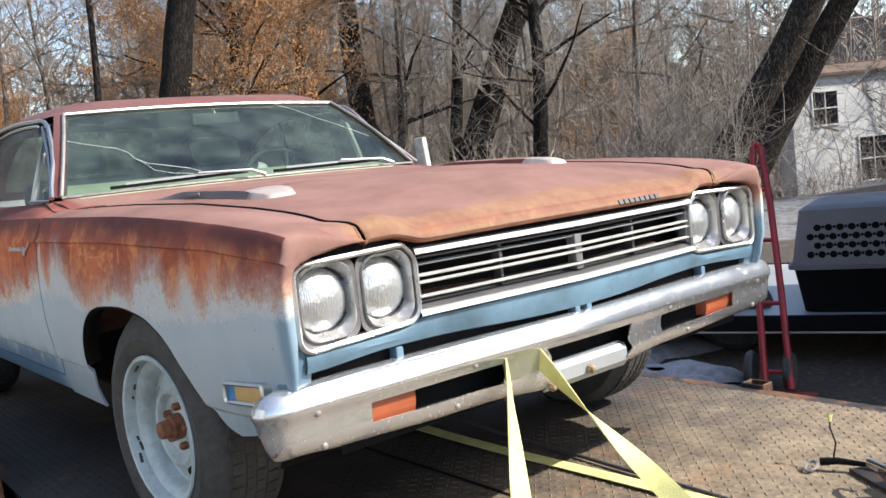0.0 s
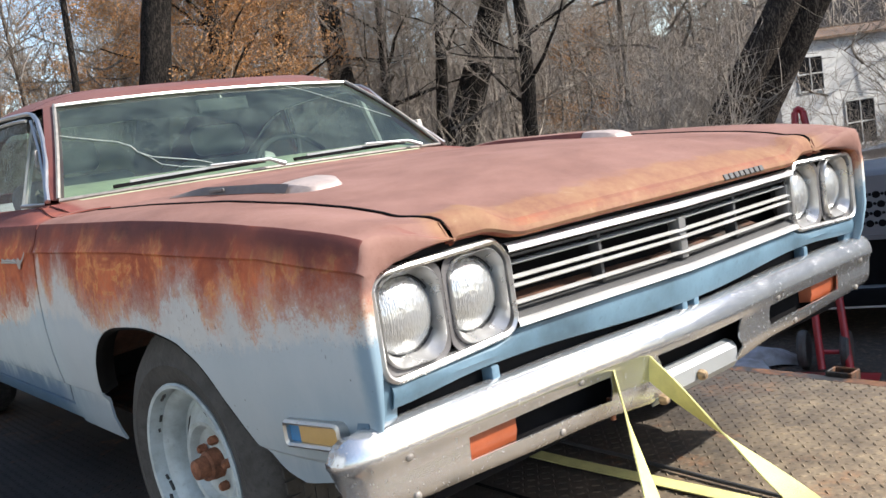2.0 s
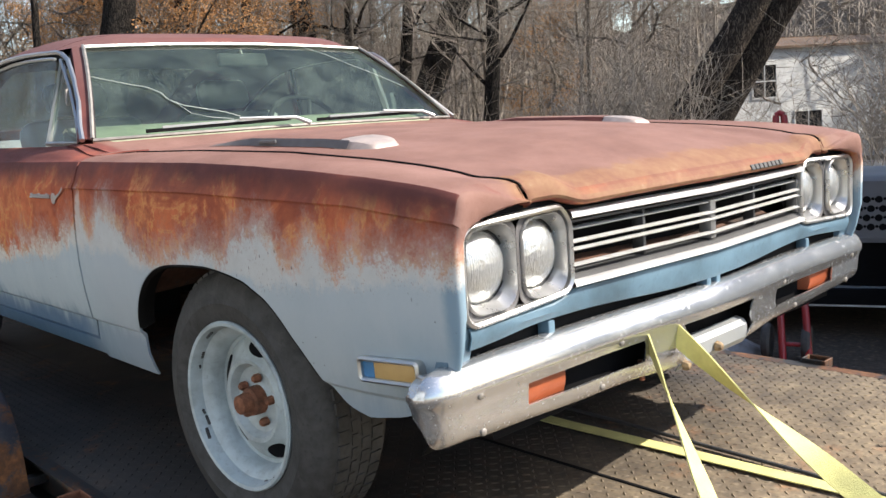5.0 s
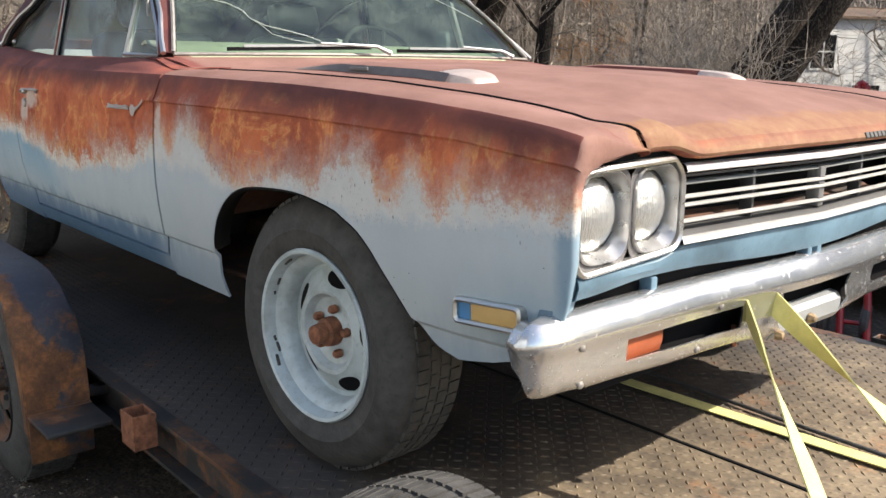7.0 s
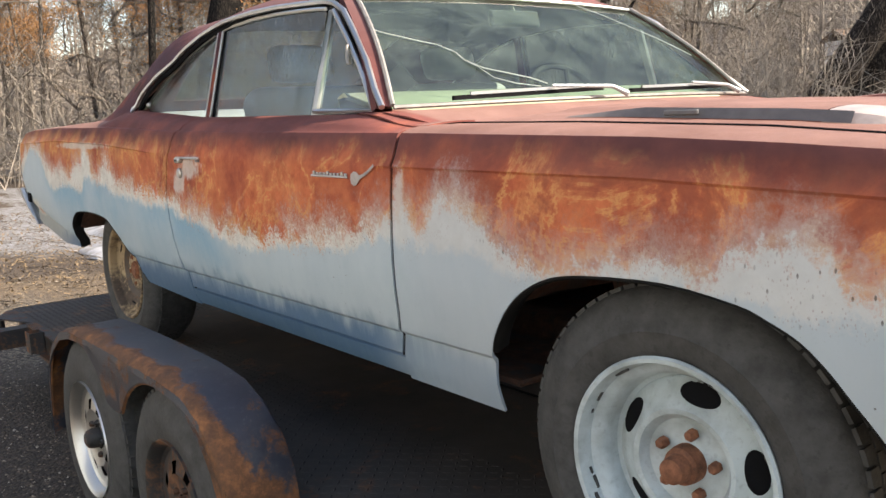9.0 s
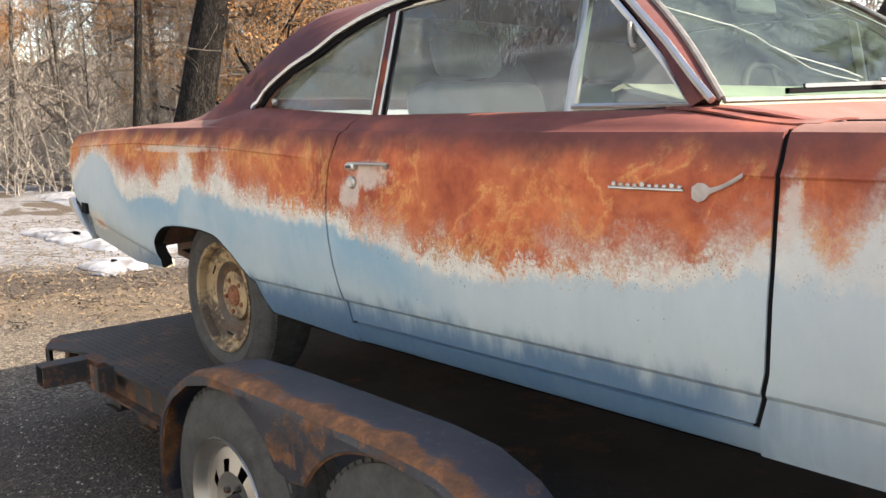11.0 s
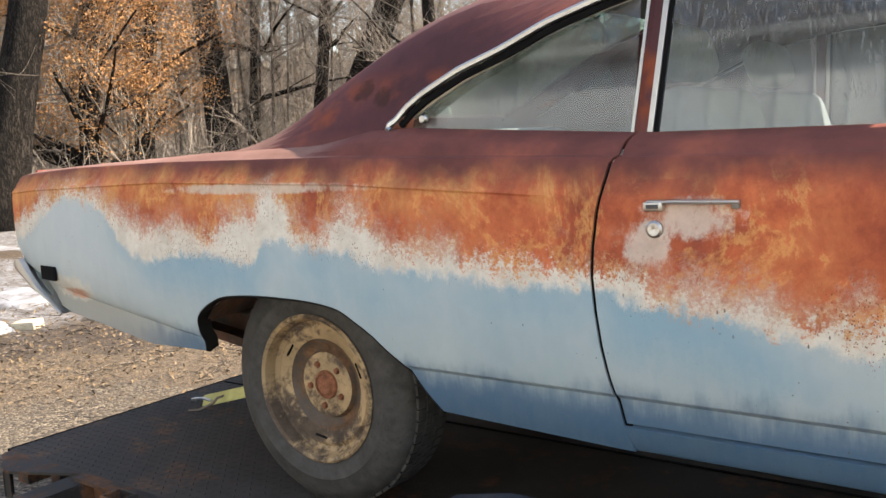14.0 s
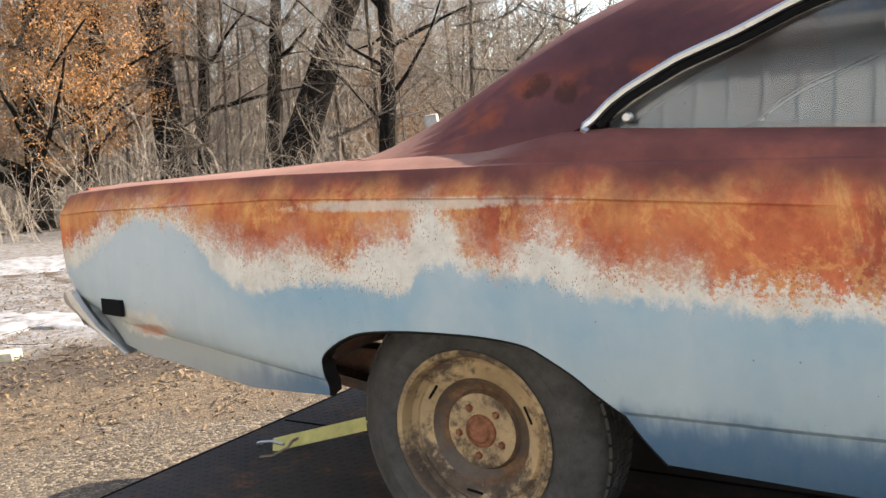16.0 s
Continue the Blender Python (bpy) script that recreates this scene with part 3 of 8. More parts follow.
def ground_material():
    """Crushed stone by the trailer, leaf litter at the wood's edge, old snow between the trees."""
    mat, nt, bsdf = nodes_of("gravel litter and snow")
    k = Net(nt)
    p = k.pos()
    o = k.xyz(p)
    stone = k.node("ShaderNodeTexVoronoi")
    k.put(p, stone.inputs["Vector"])
    stone.inputs["Scale"].default_value = 64.0
    cell = k.xyz(stone.outputs["Color"])[0]
    mid = k.noise(p, 2.2, 6.0, 0.7)
    fine = k.noise(p, 30.0, 6.0, 0.75)
    gravel = k.ramp(cell, [(0.05, (0.026, 0.020, 0.016)), (0.5, (0.072, 0.056, 0.040)), (0.95, (0.22, 0.178, 0.128))])
    gravel = k.mix(k.math("MULTIPLY", k.step(mid, 0.4, 0.7), 0.5), gravel, (0.11, 0.09, 0.065))
    litter = k.ramp(fine, [(0.3, (0.024, 0.018, 0.013)), (0.5, (0.062, 0.044, 0.029)), (0.72, (0.15, 0.108, 0.068))])
    dark = k.ramp(fine, [(0.3, (0.022, 0.016, 0.012)), (0.55, (0.058, 0.043, 0.031)), (0.72, (0.20, 0.155, 0.105))])
    snow = k.ramp(k.noise(p, 9.0, 7.0, 0.75), [(0.34, (0.075, 0.06, 0.048)), (0.48, (0.15, 0.142, 0.135)), (0.68, (0.33, 0.342, 0.37))])
    # how far from the drive, measured across it
    far = k.math("ADD", k.math("MULTIPLY", o[0], -0.80), k.math("MULTIPLY", o[1], 0.60))
    far = k.math("ADD", far, k.math("MULTIPLY_ADD", mid, 2.4, -1.2))
    # near the trailer: dark gravel and litter, with its shade put into the tone
    near_dark = k.step(k.math("ADD", k.math("MULTIPLY", o[0], -1.0), k.math("MULTIPLY", mid, 1.2)), 5.4, 4.9)
    base = k.mix(near_dark, gravel, dark)
    # mostly unseen yard side, paled to bounce light onto the car's flank
    yard = k.step(k.math("ADD", o[1], k.math("MULTIPLY", mid, 1.0)), -2.4, -3.4)
    base = k.mix(yard, base, k.mix(0.6, gravel, (0.36, 0.31, 0.25)))
    lit = k.step(far, 4.7, 5.6)
    base = k.mix(lit, base, litter)
    strand = k.noise(k.scaled(p, (1.0, 0.35, 1.0)), 55.0, 6.0, 0.75)
    straw = k.ramp(strand, [(0.34, (0.034, 0.024, 0.016)), (0.5, (0.105, 0.075, 0.047)), (0.70, (0.25, 0.19, 0.125))])
    band = k.math("MULTIPLY", k.step(far, 5.0, 5.5), k.step(far, 6.5, 6.0))
    base = k.mix(k.math("MULTIPLY", band, k.step(fine, 0.3, 0.5)), base, straw)
    bare = k.math("MULTIPLY", k.step(far, 6.1, 6.5), k.step(far, 8.2, 7.2))
    base = k.mix(k.math("MULTIPLY", bare, 0.75), base, k.ramp(fine, [(0.35, (0.018, 0.013, 0.010)), (0.55, (0.052, 0.037, 0.026)), (0.75, (0.15, 0.11, 0.075))]))
    beyond = k.step(k.math("ADD", o[1], k.math("MULTIPLY", mid, 1.0)), 1.9, 2.6)
    near_x = k.step(o[0], -5.5, -4.2)
    base = k.mix(k.math("MULTIPLY", beyond, near_x), base, dark)
    cover = k.noise(k.scaled(p, (0.55, 1.0, 1.0)), 0.45, 5.0, 0.62)
    cover = k.math("ADD", cover, k.math("MULTIPLY", k.math("MULTIPLY", k.step(far, 7.0, 8.0), k.step(far, 11.6, 10.8)), 0.14))
    s = k.math("MULTIPLY", k.step(k.math("MULTIPLY_ADD", fine, 0.08, cover), 0.50, 0.54), k.step(far, 7.3, 8.3))
    base = k.mix(s, base, snow)
    k.put(base, bsdf.inputs["Base Color"])
    k.put(k.math("MULTIPLY_ADD", s, -0.3, 0.9), bsdf.inputs["Roughness"])
    hgt = k.math("ADD", k.math("MULTIPLY", stone.outputs["Distance"], -0.6), k.math("MULTIPLY", fine, 0.6))
    k.put(k.bump(hgt, 0.8, 0.02), bsdf.inputs["Normal"])
    return mat


def chip_material():
    """Small stones, each with its own shade."""
    mat, nt, bsdf = nodes_of("tan stone chips")
    k = Net(nt)
    pick = k.node("ShaderNodeNewGeometry").outputs["Random Per Island"]
    k.put(k.ramp(pick, [(0.0, (0.05, 0.04, 0.03)), (0.45, (0.16, 0.12, 0.08)), (0.8, (0.30, 0.25, 0.18)), (1.0, (0.45, 0.40, 0.33))]), bsdf.inputs["Base Color"])
    bsdf.inputs["Roughness"].default_value = 0.9
    return mat


def bark_material(name, lo, hi):
    mat, nt, bsdf = nodes_of(name)
    k = Net(nt)
    p = k.local()
    furrow = k.noise(k.scaled(p, (1.0, 1.0, 0.2)), 24.0, 6.0, 0.65, 0.8)
    ridge = k.math("ABSOLUTE", k.math("MULTIPLY_ADD", furrow, 2.0, -1.0))
    a = k.noise(k.scaled(p, (1.0, 1.0, 0.3)), 14.0, 6.0, 0.7)
    h = k.math("ADD", k.step(ridge, 0.0, 0.22), k.math("MULTIPLY", a, 0.8))
    col = k.ramp(k.math("MULTIPLY", h, 0.6), [(0.2, tuple(c * 0.45 for c in lo)), (0.5, lo), (0.9, hi)])
    k.put(col, bsdf.inputs["Base Color"])
    bsdf.inputs["Roughness"].default_value = 0.92
    bsdf.inputs["Specular IOR Level"].default_value = 0.2
    k.put(k.bump(h, 0.9, 0.05), bsdf.inputs["Normal"])
    return mat


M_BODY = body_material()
M_CHROME = chrome_material("pitted chrome", (0.62, 0.63, 0.645), 0.16, 0.14, 0.86)
M_DULLBADGE = simple("dull grey badge", (0.16, 0.155, 0.15), 0.6)
M_ENAMEL = simple("old blue enamel", (0.105, 0.185, 0.25), 0.5, var=0.45, scale=6, bump=0.1, fine=0.35)
M_BRIGHT = chrome_material("bright trim", (0.52, 0.51, 0.49), 0.32, 0.3)
M_GLASS = glass_material("dusty windscreen glass", (0.37, 0.49, 0.42), 0.12, (0.22, 0.29, 0.25), True, 0.10)
M_SIDEGLASS = glass_material("streaked side glass", (0.40, 0.475, 0.50), 0.10, (0.50, 0.54, 0.555), True, 3.0, 0.11, True)
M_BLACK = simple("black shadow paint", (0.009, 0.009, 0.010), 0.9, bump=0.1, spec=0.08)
M_RUBBER = simple("dusty tyre rubber", (0.066, 0.064, 0.061), 0.70, var=0.45, scale=26, bump=0.5, spec=0.35, fine=0.6)
M_WHITE = simple("chipped white wheel paint", (0.50, 0.565, 0.57), 0.45, var=0.12, scale=9, bump=0.15, dark=(0.29, 0.32, 0.31), fine=0.4)
M_TAN = rusty_steel("rusty tan wheel", (0.43, 0.30, 0.165), (0.105, 0.074, 0.052), 0.44, scale=7, speckle=(0.26, 0.12, 0.05))
M_RUST = rusty_steel("bare rust", (0.20, 0.08, 0.04), (0.26, 0.10, 0.05), 0.7, scale=20)
M_DARKRUST = rusty_steel("dark grimy rust", (0.085, 0.065, 0.05), (0.17, 0.09, 0.045), 0.45, scale=14)
M_ARCHBLACK = simple("dull black arch edge", (0.014, 0.013, 0.012), 0.9, var=0.4, spec=0.15)
M_UNDER = rusty_steel("underbody grime", (0.04, 0.032, 0.027), (0.125, 0.06, 0.038), 0.5, scale=8)
M_DARKTRIM = simple("grille dark grey paint", (0.06, 0.06, 0.062), 0.55)
M_BEZEL = chrome_material("dull headlight trim", (0.62, 0.61, 0.58), 0.34, 0.25)
M_TRFENDER = fender_paint()
M_TRSTEEL = rusty_steel("black trailer frame paint", (0.022, 0.021, 0.021), (0.17, 0.075, 0.035), 0.42, scale=6.0)
M_DECK = deck_material()
M_LUG = deck_material("worn tread lugs", 1.4)
M_GROUND = ground_material()
M_BARK = bark_material("dark oak bark", (0.017, 0.014, 0.012), (0.055, 0.045, 0.037))
M_BARK2 = bark_material("grey brown bark", (0.20, 0.165, 0.135), (0.36, 0.31, 0.26))
M_BARKW = bark_material("brown willow bark", (0.050, 0.038, 0.030), (0.15, 0.118, 0.092))
M_TWIG = simple("bare twigs", (0.275, 0.235, 0.195), 0.9, var=0.35, scale=1.5, bump=0)
M_LEAF = simple("dry oak leaves", (0.47, 0.245, 0.10), 0.75, var=0.5, scale=1.2, bump=0, spec=0.3)
M_YELLOW = simple("yellow webbing", (0.66, 0.62, 0.25), 0.75, var=0.2, scale=20, bump=0.4, bump_scale=300)
M_VINYL = simple("pale grey vinyl", (0.56, 0.565, 0.55), 0.5, var=0.2, scale=6)
M_DASH = simple("faded green dash", (0.44, 0.47, 0.34), 0.6, var=0.3, scale=5)
M_DARKIN = simple("dark cabin lining", (0.05, 0.055, 0.055), 0.8)
M_RED = simple("red enamel", (0.30, 0.015, 0.02), 0.35, var=0.3, scale=8)
M_TRAILERGREY = simple("dull grey trailer skin", (0.36, 0.385, 0.40), 0.36, metal=0.7, var=0.12, scale=2, bump=0.05)
M_GREY = simple("grey aluminium sheet", (0.36, 0.38, 0.39), 0.42, metal=0.35, var=0.08, scale=3, bump=0.05)
M_WHITEWALL = simple("white weathered siding", (0.62, 0.62, 0.605), 0.7, var=0.15, scale=2)
M_AMBER = simple("orange lens", (0.34, 0.085, 0.035), 0.4, var=0.2)
M_MARKBLUE = simple("strong blue paint", (0.05, 0.20, 0.40), 0.5, var=0.3)
M_AMBER2 = simple("faded amber lens", (0.52, 0.33, 0.12), 0.4, var=0.2)
M_REDLENS = simple("dull red lens", (0.22, 0.02, 0.015), 0.3)
M_BAR = simple("dull aluminium bars", (0.62, 0.62, 0.61), 0.38, metal=0.45, var=0.12, scale=20, bump=0.05)

# ---- ground ----
GZ = 0.16      # ground
DECK = 0.58    # trailer deck


def ground_height(x, y):
    """Gently uneven, rising a little towards the wood."""
    far = max(0.0, -0.80 * x + 0.60 * y - 9.0)
    bumps = noise.noise(Vector((x * 0.35, y * 0.35, 0.0))) * 0.10 + noise.noise(Vector((x * 1.3, y * 1.3, 4.0))) * 0.03
    u = min(1.0, max(0.0, (y - 10.0) / 16.0)) * min(1.0, max(0.0, (-x - 5.0) / 6.0))
    bumps -= 2.0 * u * u * (3 - 2 * u) * (1.0 if x > -26 else max(0.0, 1 - (-26 - x) / 12.0))
    return GZ + min(1.0, far / 4.0) * bumps + 0.012 * min(far, 40.0)


def build_ground():
    steps = [-1200, -400, -150, -90, -60, -45] + [-36 + 0.6 * i for i in range(80)] + [13, 16, 20, 30, 60, 150, 400, 1200]
    ys = [-1200, -400, -150, -60, -30, -15, -10, -6] + [-4 + 0.6 * i for i in range(70)] + [40, 46, 55, 70, 100, 200, 500, 1200]
    rows = [[(x, y, ground_height(x, y)) for y in ys] for x in steps]
    g = sheet("ground", rows, M_GROUND, None)
    tagged(g, "gravel drive with leaf litter and patches of old snow", "ground", kind="structure")


build_ground()

# ---- the car ----
car = thing("car", "rusty light blue two-door coupe strapped to a trailer", "car")
SHOULDER = lerp_table([-4.33, -4.28, -3.92, -3.4, -2.73, -2.24, -2.0, -0.7, 0.0, 0.25, 0.45, 0.6, 0.7, 0.76, 0.80],
                      [1.525, 1.53, 1.547, 1.554, 1.548, 1.532, 1.525, 1.512, 1.500, 1.490, 1.478, 1.465, 1.453, 1.443, 1.433])
UPPER = lerp_table([-4.3, -4.145, -3.41, -2.69, -2.2, -2.0, -0.67, 0.0, 0.57, 0.84], [1.465, 1.474, 1.492, 1.478, 1.452, 1.44, 1.433, 1.43, 1.410, 1.375])
TAPER = lerp_table([-4.33, -4.2, -4.0, -3.5, -2.8, 0.0, 0.3, 0.55, 0.68, 0.75, 0.80], [0.075, 0.05, 0.032, 0.012, 0.0, 0.0, 0.01, 0.026, 0.042, 0.056, 0.068])
LOWER = 1.045
ARCH_F = ([-0.402, -0.398, -0.385, -0.364, -0.33, -0.29, -0.24, -0.18, -0.09, 0.06, 0.19, 0.24, 0.288, 0.33, 0.362, 0.395, 0.422, 0.45, 0.482, 0.533],
          [0.926, 1.008, 1.062, 1.104, 1.15, 1.19, 1.222, 1.245, 1.258, 1.264, 1.247, 1.23, 1.207, 1.17, 1.131, 1.09, 1.05, 1.022, 1.0, 0.987])
ARCH_R = ([-3.300, -3.297, -3.292, -3.275, -3.246, -3.2, -3.144, -3.03, -2.88, -2.79, -2.72, -2.67, -2.62, -2.58, -2.537, -2.51, -2.49, -2.453],
          [1.0, 1.044, 1.094, 1.118, 1.138, 1.162, 1.178, 1.188, 1.189, 1.184, 1.172, 1.146, 1.114, 1.08, 1.046, 1.01, 0.984, 0.937])



def rounded(xs, zs, n=3):
    """The same line with points set between its corners."""
    pts = [Vector(p) for p in zip(xs, zs)]
    out = []
    for i in range(len(pts) - 1):
        a, b, c, d = pts[max(i - 1, 0)], pts[i], pts[i + 1], pts[min(i + 2, len(pts) - 1)]
        for j in range(n):
            t = j / n
            out.append(b + 0.5 * t * (c - a + t * (2 * a - 5 * b + 4 * c - d + t * (3 * (b - c) + d - a))))
    out.append(pts[-1])
    out.sort(key=lambda p: p.x)
    return [p.x for p in out], [p.y for p in out]


ARCH_F = rounded(*ARCH_F)
ARCH_R = rounded(*ARCH_R)


def side_rows(x):
    """Heights and half widths of the flank at x, from the sill up to the shoulder."""
    t, zs, zu = TAPER(x), SHOULDER(x), UPPER(x)
    crease = -0.0035 if (x > -0.75 or x < -2.15) else 0.001
    g = zs - zu
    low = LOWER + max(0.0, -3.3 - x) * 0.13
    e = 0.010 * ease(x, 0.0, 0.55)
    pts = [(0.90, 0.858), (0.94, 0.874), (0.98, 0.886), (low - 0.008, 0.893), (low + 0.003, 0.9065), (max(1.09, low + 0.02), 0.917), (max(1.15, low + 0.035), 0.927), (1.22, 0.933),
           (1.29, 0.935), (1.35, 0.933), (zu - 0.02, 0.928), (zu - 0.003, 0.9265), (zu + 0.002, 0.9265 - crease), (zu + 0.28 * g, 0.919 + 0.5 * e), (zu + 0.6 * g, 0.910 + e),
           (zu + 0.82 * g, 0.904 + 1.2 * e), (zu + 0.95 * g, 0.897 + 1.2 * e), (zs, 0.886 + 0.8 * e)]
    return [(z, w - t) for z, w in pts]


def flank(name, xs, bottom, mat, mirror, top=None, warp=None, tail=None):
    rows = []
    for x in xs:
        zb = bottom(x)
        col = []
        prof = side_rows(x)
        for z, w in prof:
            zz = max(z, zb)
            ww = float(np.interp(zz, [q[0] for q in prof], [q[1] for q in prof])) if zz > z else w
            col.append((warp(x, zz) if warp else x, -ww, zz))
        if top:
            col += top(x, col[-1])
        rows.append(col)
    if tail:
        rows = tail(rows)
    return sheet(name, rows, mat, car, thick=0.006, mirror=mirror, angle=28)


def spaced(a, b, n):
    return [a + (b - a) * i / n for i in range(n + 1)]


HOOD_EDGE = lerp_table([-0.66, 0.0, 0.5, 0.68, 0.74, 0.77, 0.80], [0.735, 0.703, 0.685, 0.678, 0.668, 0.655, 0.640])


def ease(v, lo, hi):
    f = max(0.0, min(1.0, (v - lo) / (hi - lo)))
    return f * f * (3 - 2 * f)


def hood_z(x, y):
    """The hood's surface: it rolls down to the grille in the middle and stays high over the lamps."""
    c = float(np.interp(x, [-0.68, -0.3, 0.1, 0.4, 0.55, 0.63, 0.69, 0.73, 0.76, 0.78, 0.795, 0.80], [1.546, 1.541, 1.527, 1.505, 1.484, 1.467, 1.451, 1.436, 1.421, 1.408, 1.394, 1.385]))
    high = max(c, float(np.interp(x, [0.4, 0.55, 0.66, 0.74, 0.77, 0.785, 0.795, 0.80], [1.505, 1.490, 1.474, 1.456, 1.446, 1.437, 1.422, 1.405]))) if x > 0.4 else c
    return c + (high - c) * ease(abs(y), 0.485, 0.575) - 0.022 * (1 - 0.7 * ease(x, 0.68, 0.80)) * min(1.0, abs(y) / 0.66) ** 2


def nose(y):
    """How far the nose's vee comes forward at y."""
    return 0.026 * (1 - min(1.0, abs(y) / 0.55))


def fender_top(x, edge):
    """From the shoulder across to the hood's seam."""
    ye, zs = HOOD_EDGE(x), edge[2]
    zi = hood_z(x, ye) - 0.001
    y0 = -edge[1]
    back = 0.020 * ease(x, 0.58, 0.80)
    out = []
    for f, lift in ((0.05, 0.002), (0.12, 0.004), (0.22, 0.0055), (0.4, 0.006), (0.6, 0.004), (0.8, 0.001), (0.95, 0.0), (1.0, -0.003)):
        out.append((edge[0] - back * f, -(y0 + (ye + 0.003 - y0) * f), zs + (zi - zs) * f + lift))
    out.append((edge[0] - back, -(ye + 0.007), zi - 0.006 - 0.024 * (1 - ease(x, 0.68, 0.77))))
    return out


def fender_front(x, z):
    front = float(np.interp(z, [1.0, 1.06, 1.13, 1.17, 1.22, 1.40, 1.45], [0.722, 0.75, 0.776, 0.79, 0.797, 0.800, 0.800]))
    return x if x < 0.55 else 0.55 + (x - 0.55) * (front - 0.55) / 0.25


def lip_end(y, z):
    """Where the fender's rolled edge comes to rest round the lamp frame."""
    a = abs(y)
    if a > 0.80 and z > 1.335:
        v = Vector((a - 0.80, z - 1.335)).normalized() * 0.041
        return math.copysign(0.80 + v.x, y), 1.335 + v.y
    if z <= 1.335:
        return math.copysign(min(a, 0.841), y), z
    return y, min(z, 1.381 + 0.013 * ease(0.80 - a, 0.0, 0.12))


def fender_lip(rows):
    """Rolls the fender's front edge in towards the lamps and down over them."""
    last = rows[-1]
    for dx, f in ((0.004, 0.04), (0.0075, 0.13), (0.010, 0.3), (0.011, 0.55), (0.010, 0.85), (0.006, 0.98), (-0.03, 1.0)):
        row = []
        for p in last:
            ye, ze = lip_end(p[1], p[2])
            row.append((p[0] + dx, p[1] + (ye - p[1]) * f, p[2] + (ze - p[2]) * f))
        rows.append(row)
    return rows


def bottom_front(x):
    if x < -0.402:
        return float(np.interp(x, [-0.70, -0.402], [0.917, 0.915]))
    if x > 0.533:
        return float(np.interp(x, [0.533, 0.646, 0.74, 0.80], [0.987, 1.0, 1.02, 1.05]))
    return float(np.interp(x, *ARCH_F))


def bottom_rear(x):
    if x > -2.453:
        return float(np.interp(x, [-2.453, -2.03], [0.937, 0.918]))
    if x < -3.30:
        return float(np.interp(x, [-4.33, -4.02, -3.8, -3.57, -3.30], [1.13, 1.054, 1.027, 0.994, 1.0]))
    return float(np.interp(x, *ARCH_R))


def belt_top(x, edge):
    """From the shoulder up and in to the foot of the glass."""
    y0, z0 = -edge[1], edge[2]
    yb = float(np.interp(x, [-4.3, -3.3, -2.7, -2.0, -0.7], [0.60, 0.70, 0.80, 0.795, 0.80]))
    zb = float(np.interp(x, [-4.3, -3.3, -2.85, -2.68, -2.57, -2.0, -1.2, -0.96, -0.7], [1.545, 1.574, 1.580, 1.604, 1.606, 1.566, 1.556, 1.553, 1.519]))
    return [(edge[0], -(y0 + (yb - y0) * f), z0 + (zb - z0) * g) for f, g in ((0.1, 0.25), (0.25, 0.5), (0.5, 0.75), (0.8, 0.93), (1.0, 1.0))] + [(edge[0], -yb + 0.012, zb - 0.03)]


XF = spaced(-0.694, -0.41, 8) + ARCH_F[0] + spaced(0.56, 0.80, 16)
XR = spaced(-2.034, -2.44, 10)[::-1]
XR = spaced(-4.33, -4.12, 8) + spaced(-4.10, -3.32, 16) + ARCH_R[0] + [x for x in spaced(-2.44, -2.02, 12)]


def door_shift(x, z):
    """The door's rear edge leans and bows."""
    rear = float(np.interp(z, [0.92, 0.984, 1.117, 1.276, 1.389, 1.515, 1.56], [-1.97, -1.986, -2.012, -2.028, -2.022, -1.994, -1.94]))
    front = float(np.interp(z, [0.92, 0.98, 1.1, 1.3, 1.5, 1.56], [-0.742, -0.735, -0.70, -0.688, -0.688, -0.69]))
    f = (x + 2.028) / (2.028 - 0.688)
    return (rear + 0.004) + f * (front - 0.004 - rear - 0.004)


def fender_warp(x, z):
    front = float(np.interp(z, [0.92, 0.98, 1.1, 1.3, 1.5, 1.56], [-0.742, -0.735, -0.70, -0.688, -0.688, -0.69])) + 0.007
    if x < -0.41:
        f = (x + 0.694) / 0.284
        return front + f * (-0.41 - front)
    return fender_front(x, z)


def quarter_warp(x, z):
    rear = float(np.interp(z, [0.92, 0.984, 1.117, 1.276, 1.389, 1.515, 1.56], [-1.97, -1.986, -2.012, -2.028, -2.022, -1.994, -1.94])) - 0.004
    if x > -2.44:
        return -2.44 + (x + 2.44) / 0.42 * (rear + 2.44)
    if x < -4.1:
        end = float(np.interp(z, [1.05, 1.12, 1.2, 1.3, 1.45, 1.52, 1.56], [-4.12, -4.2, -4.28, -4.335, -4.345, -4.32, -4.29]))
        return -4.1 + (x + 4.1) * (end + 4.1) / -0.23
    return x


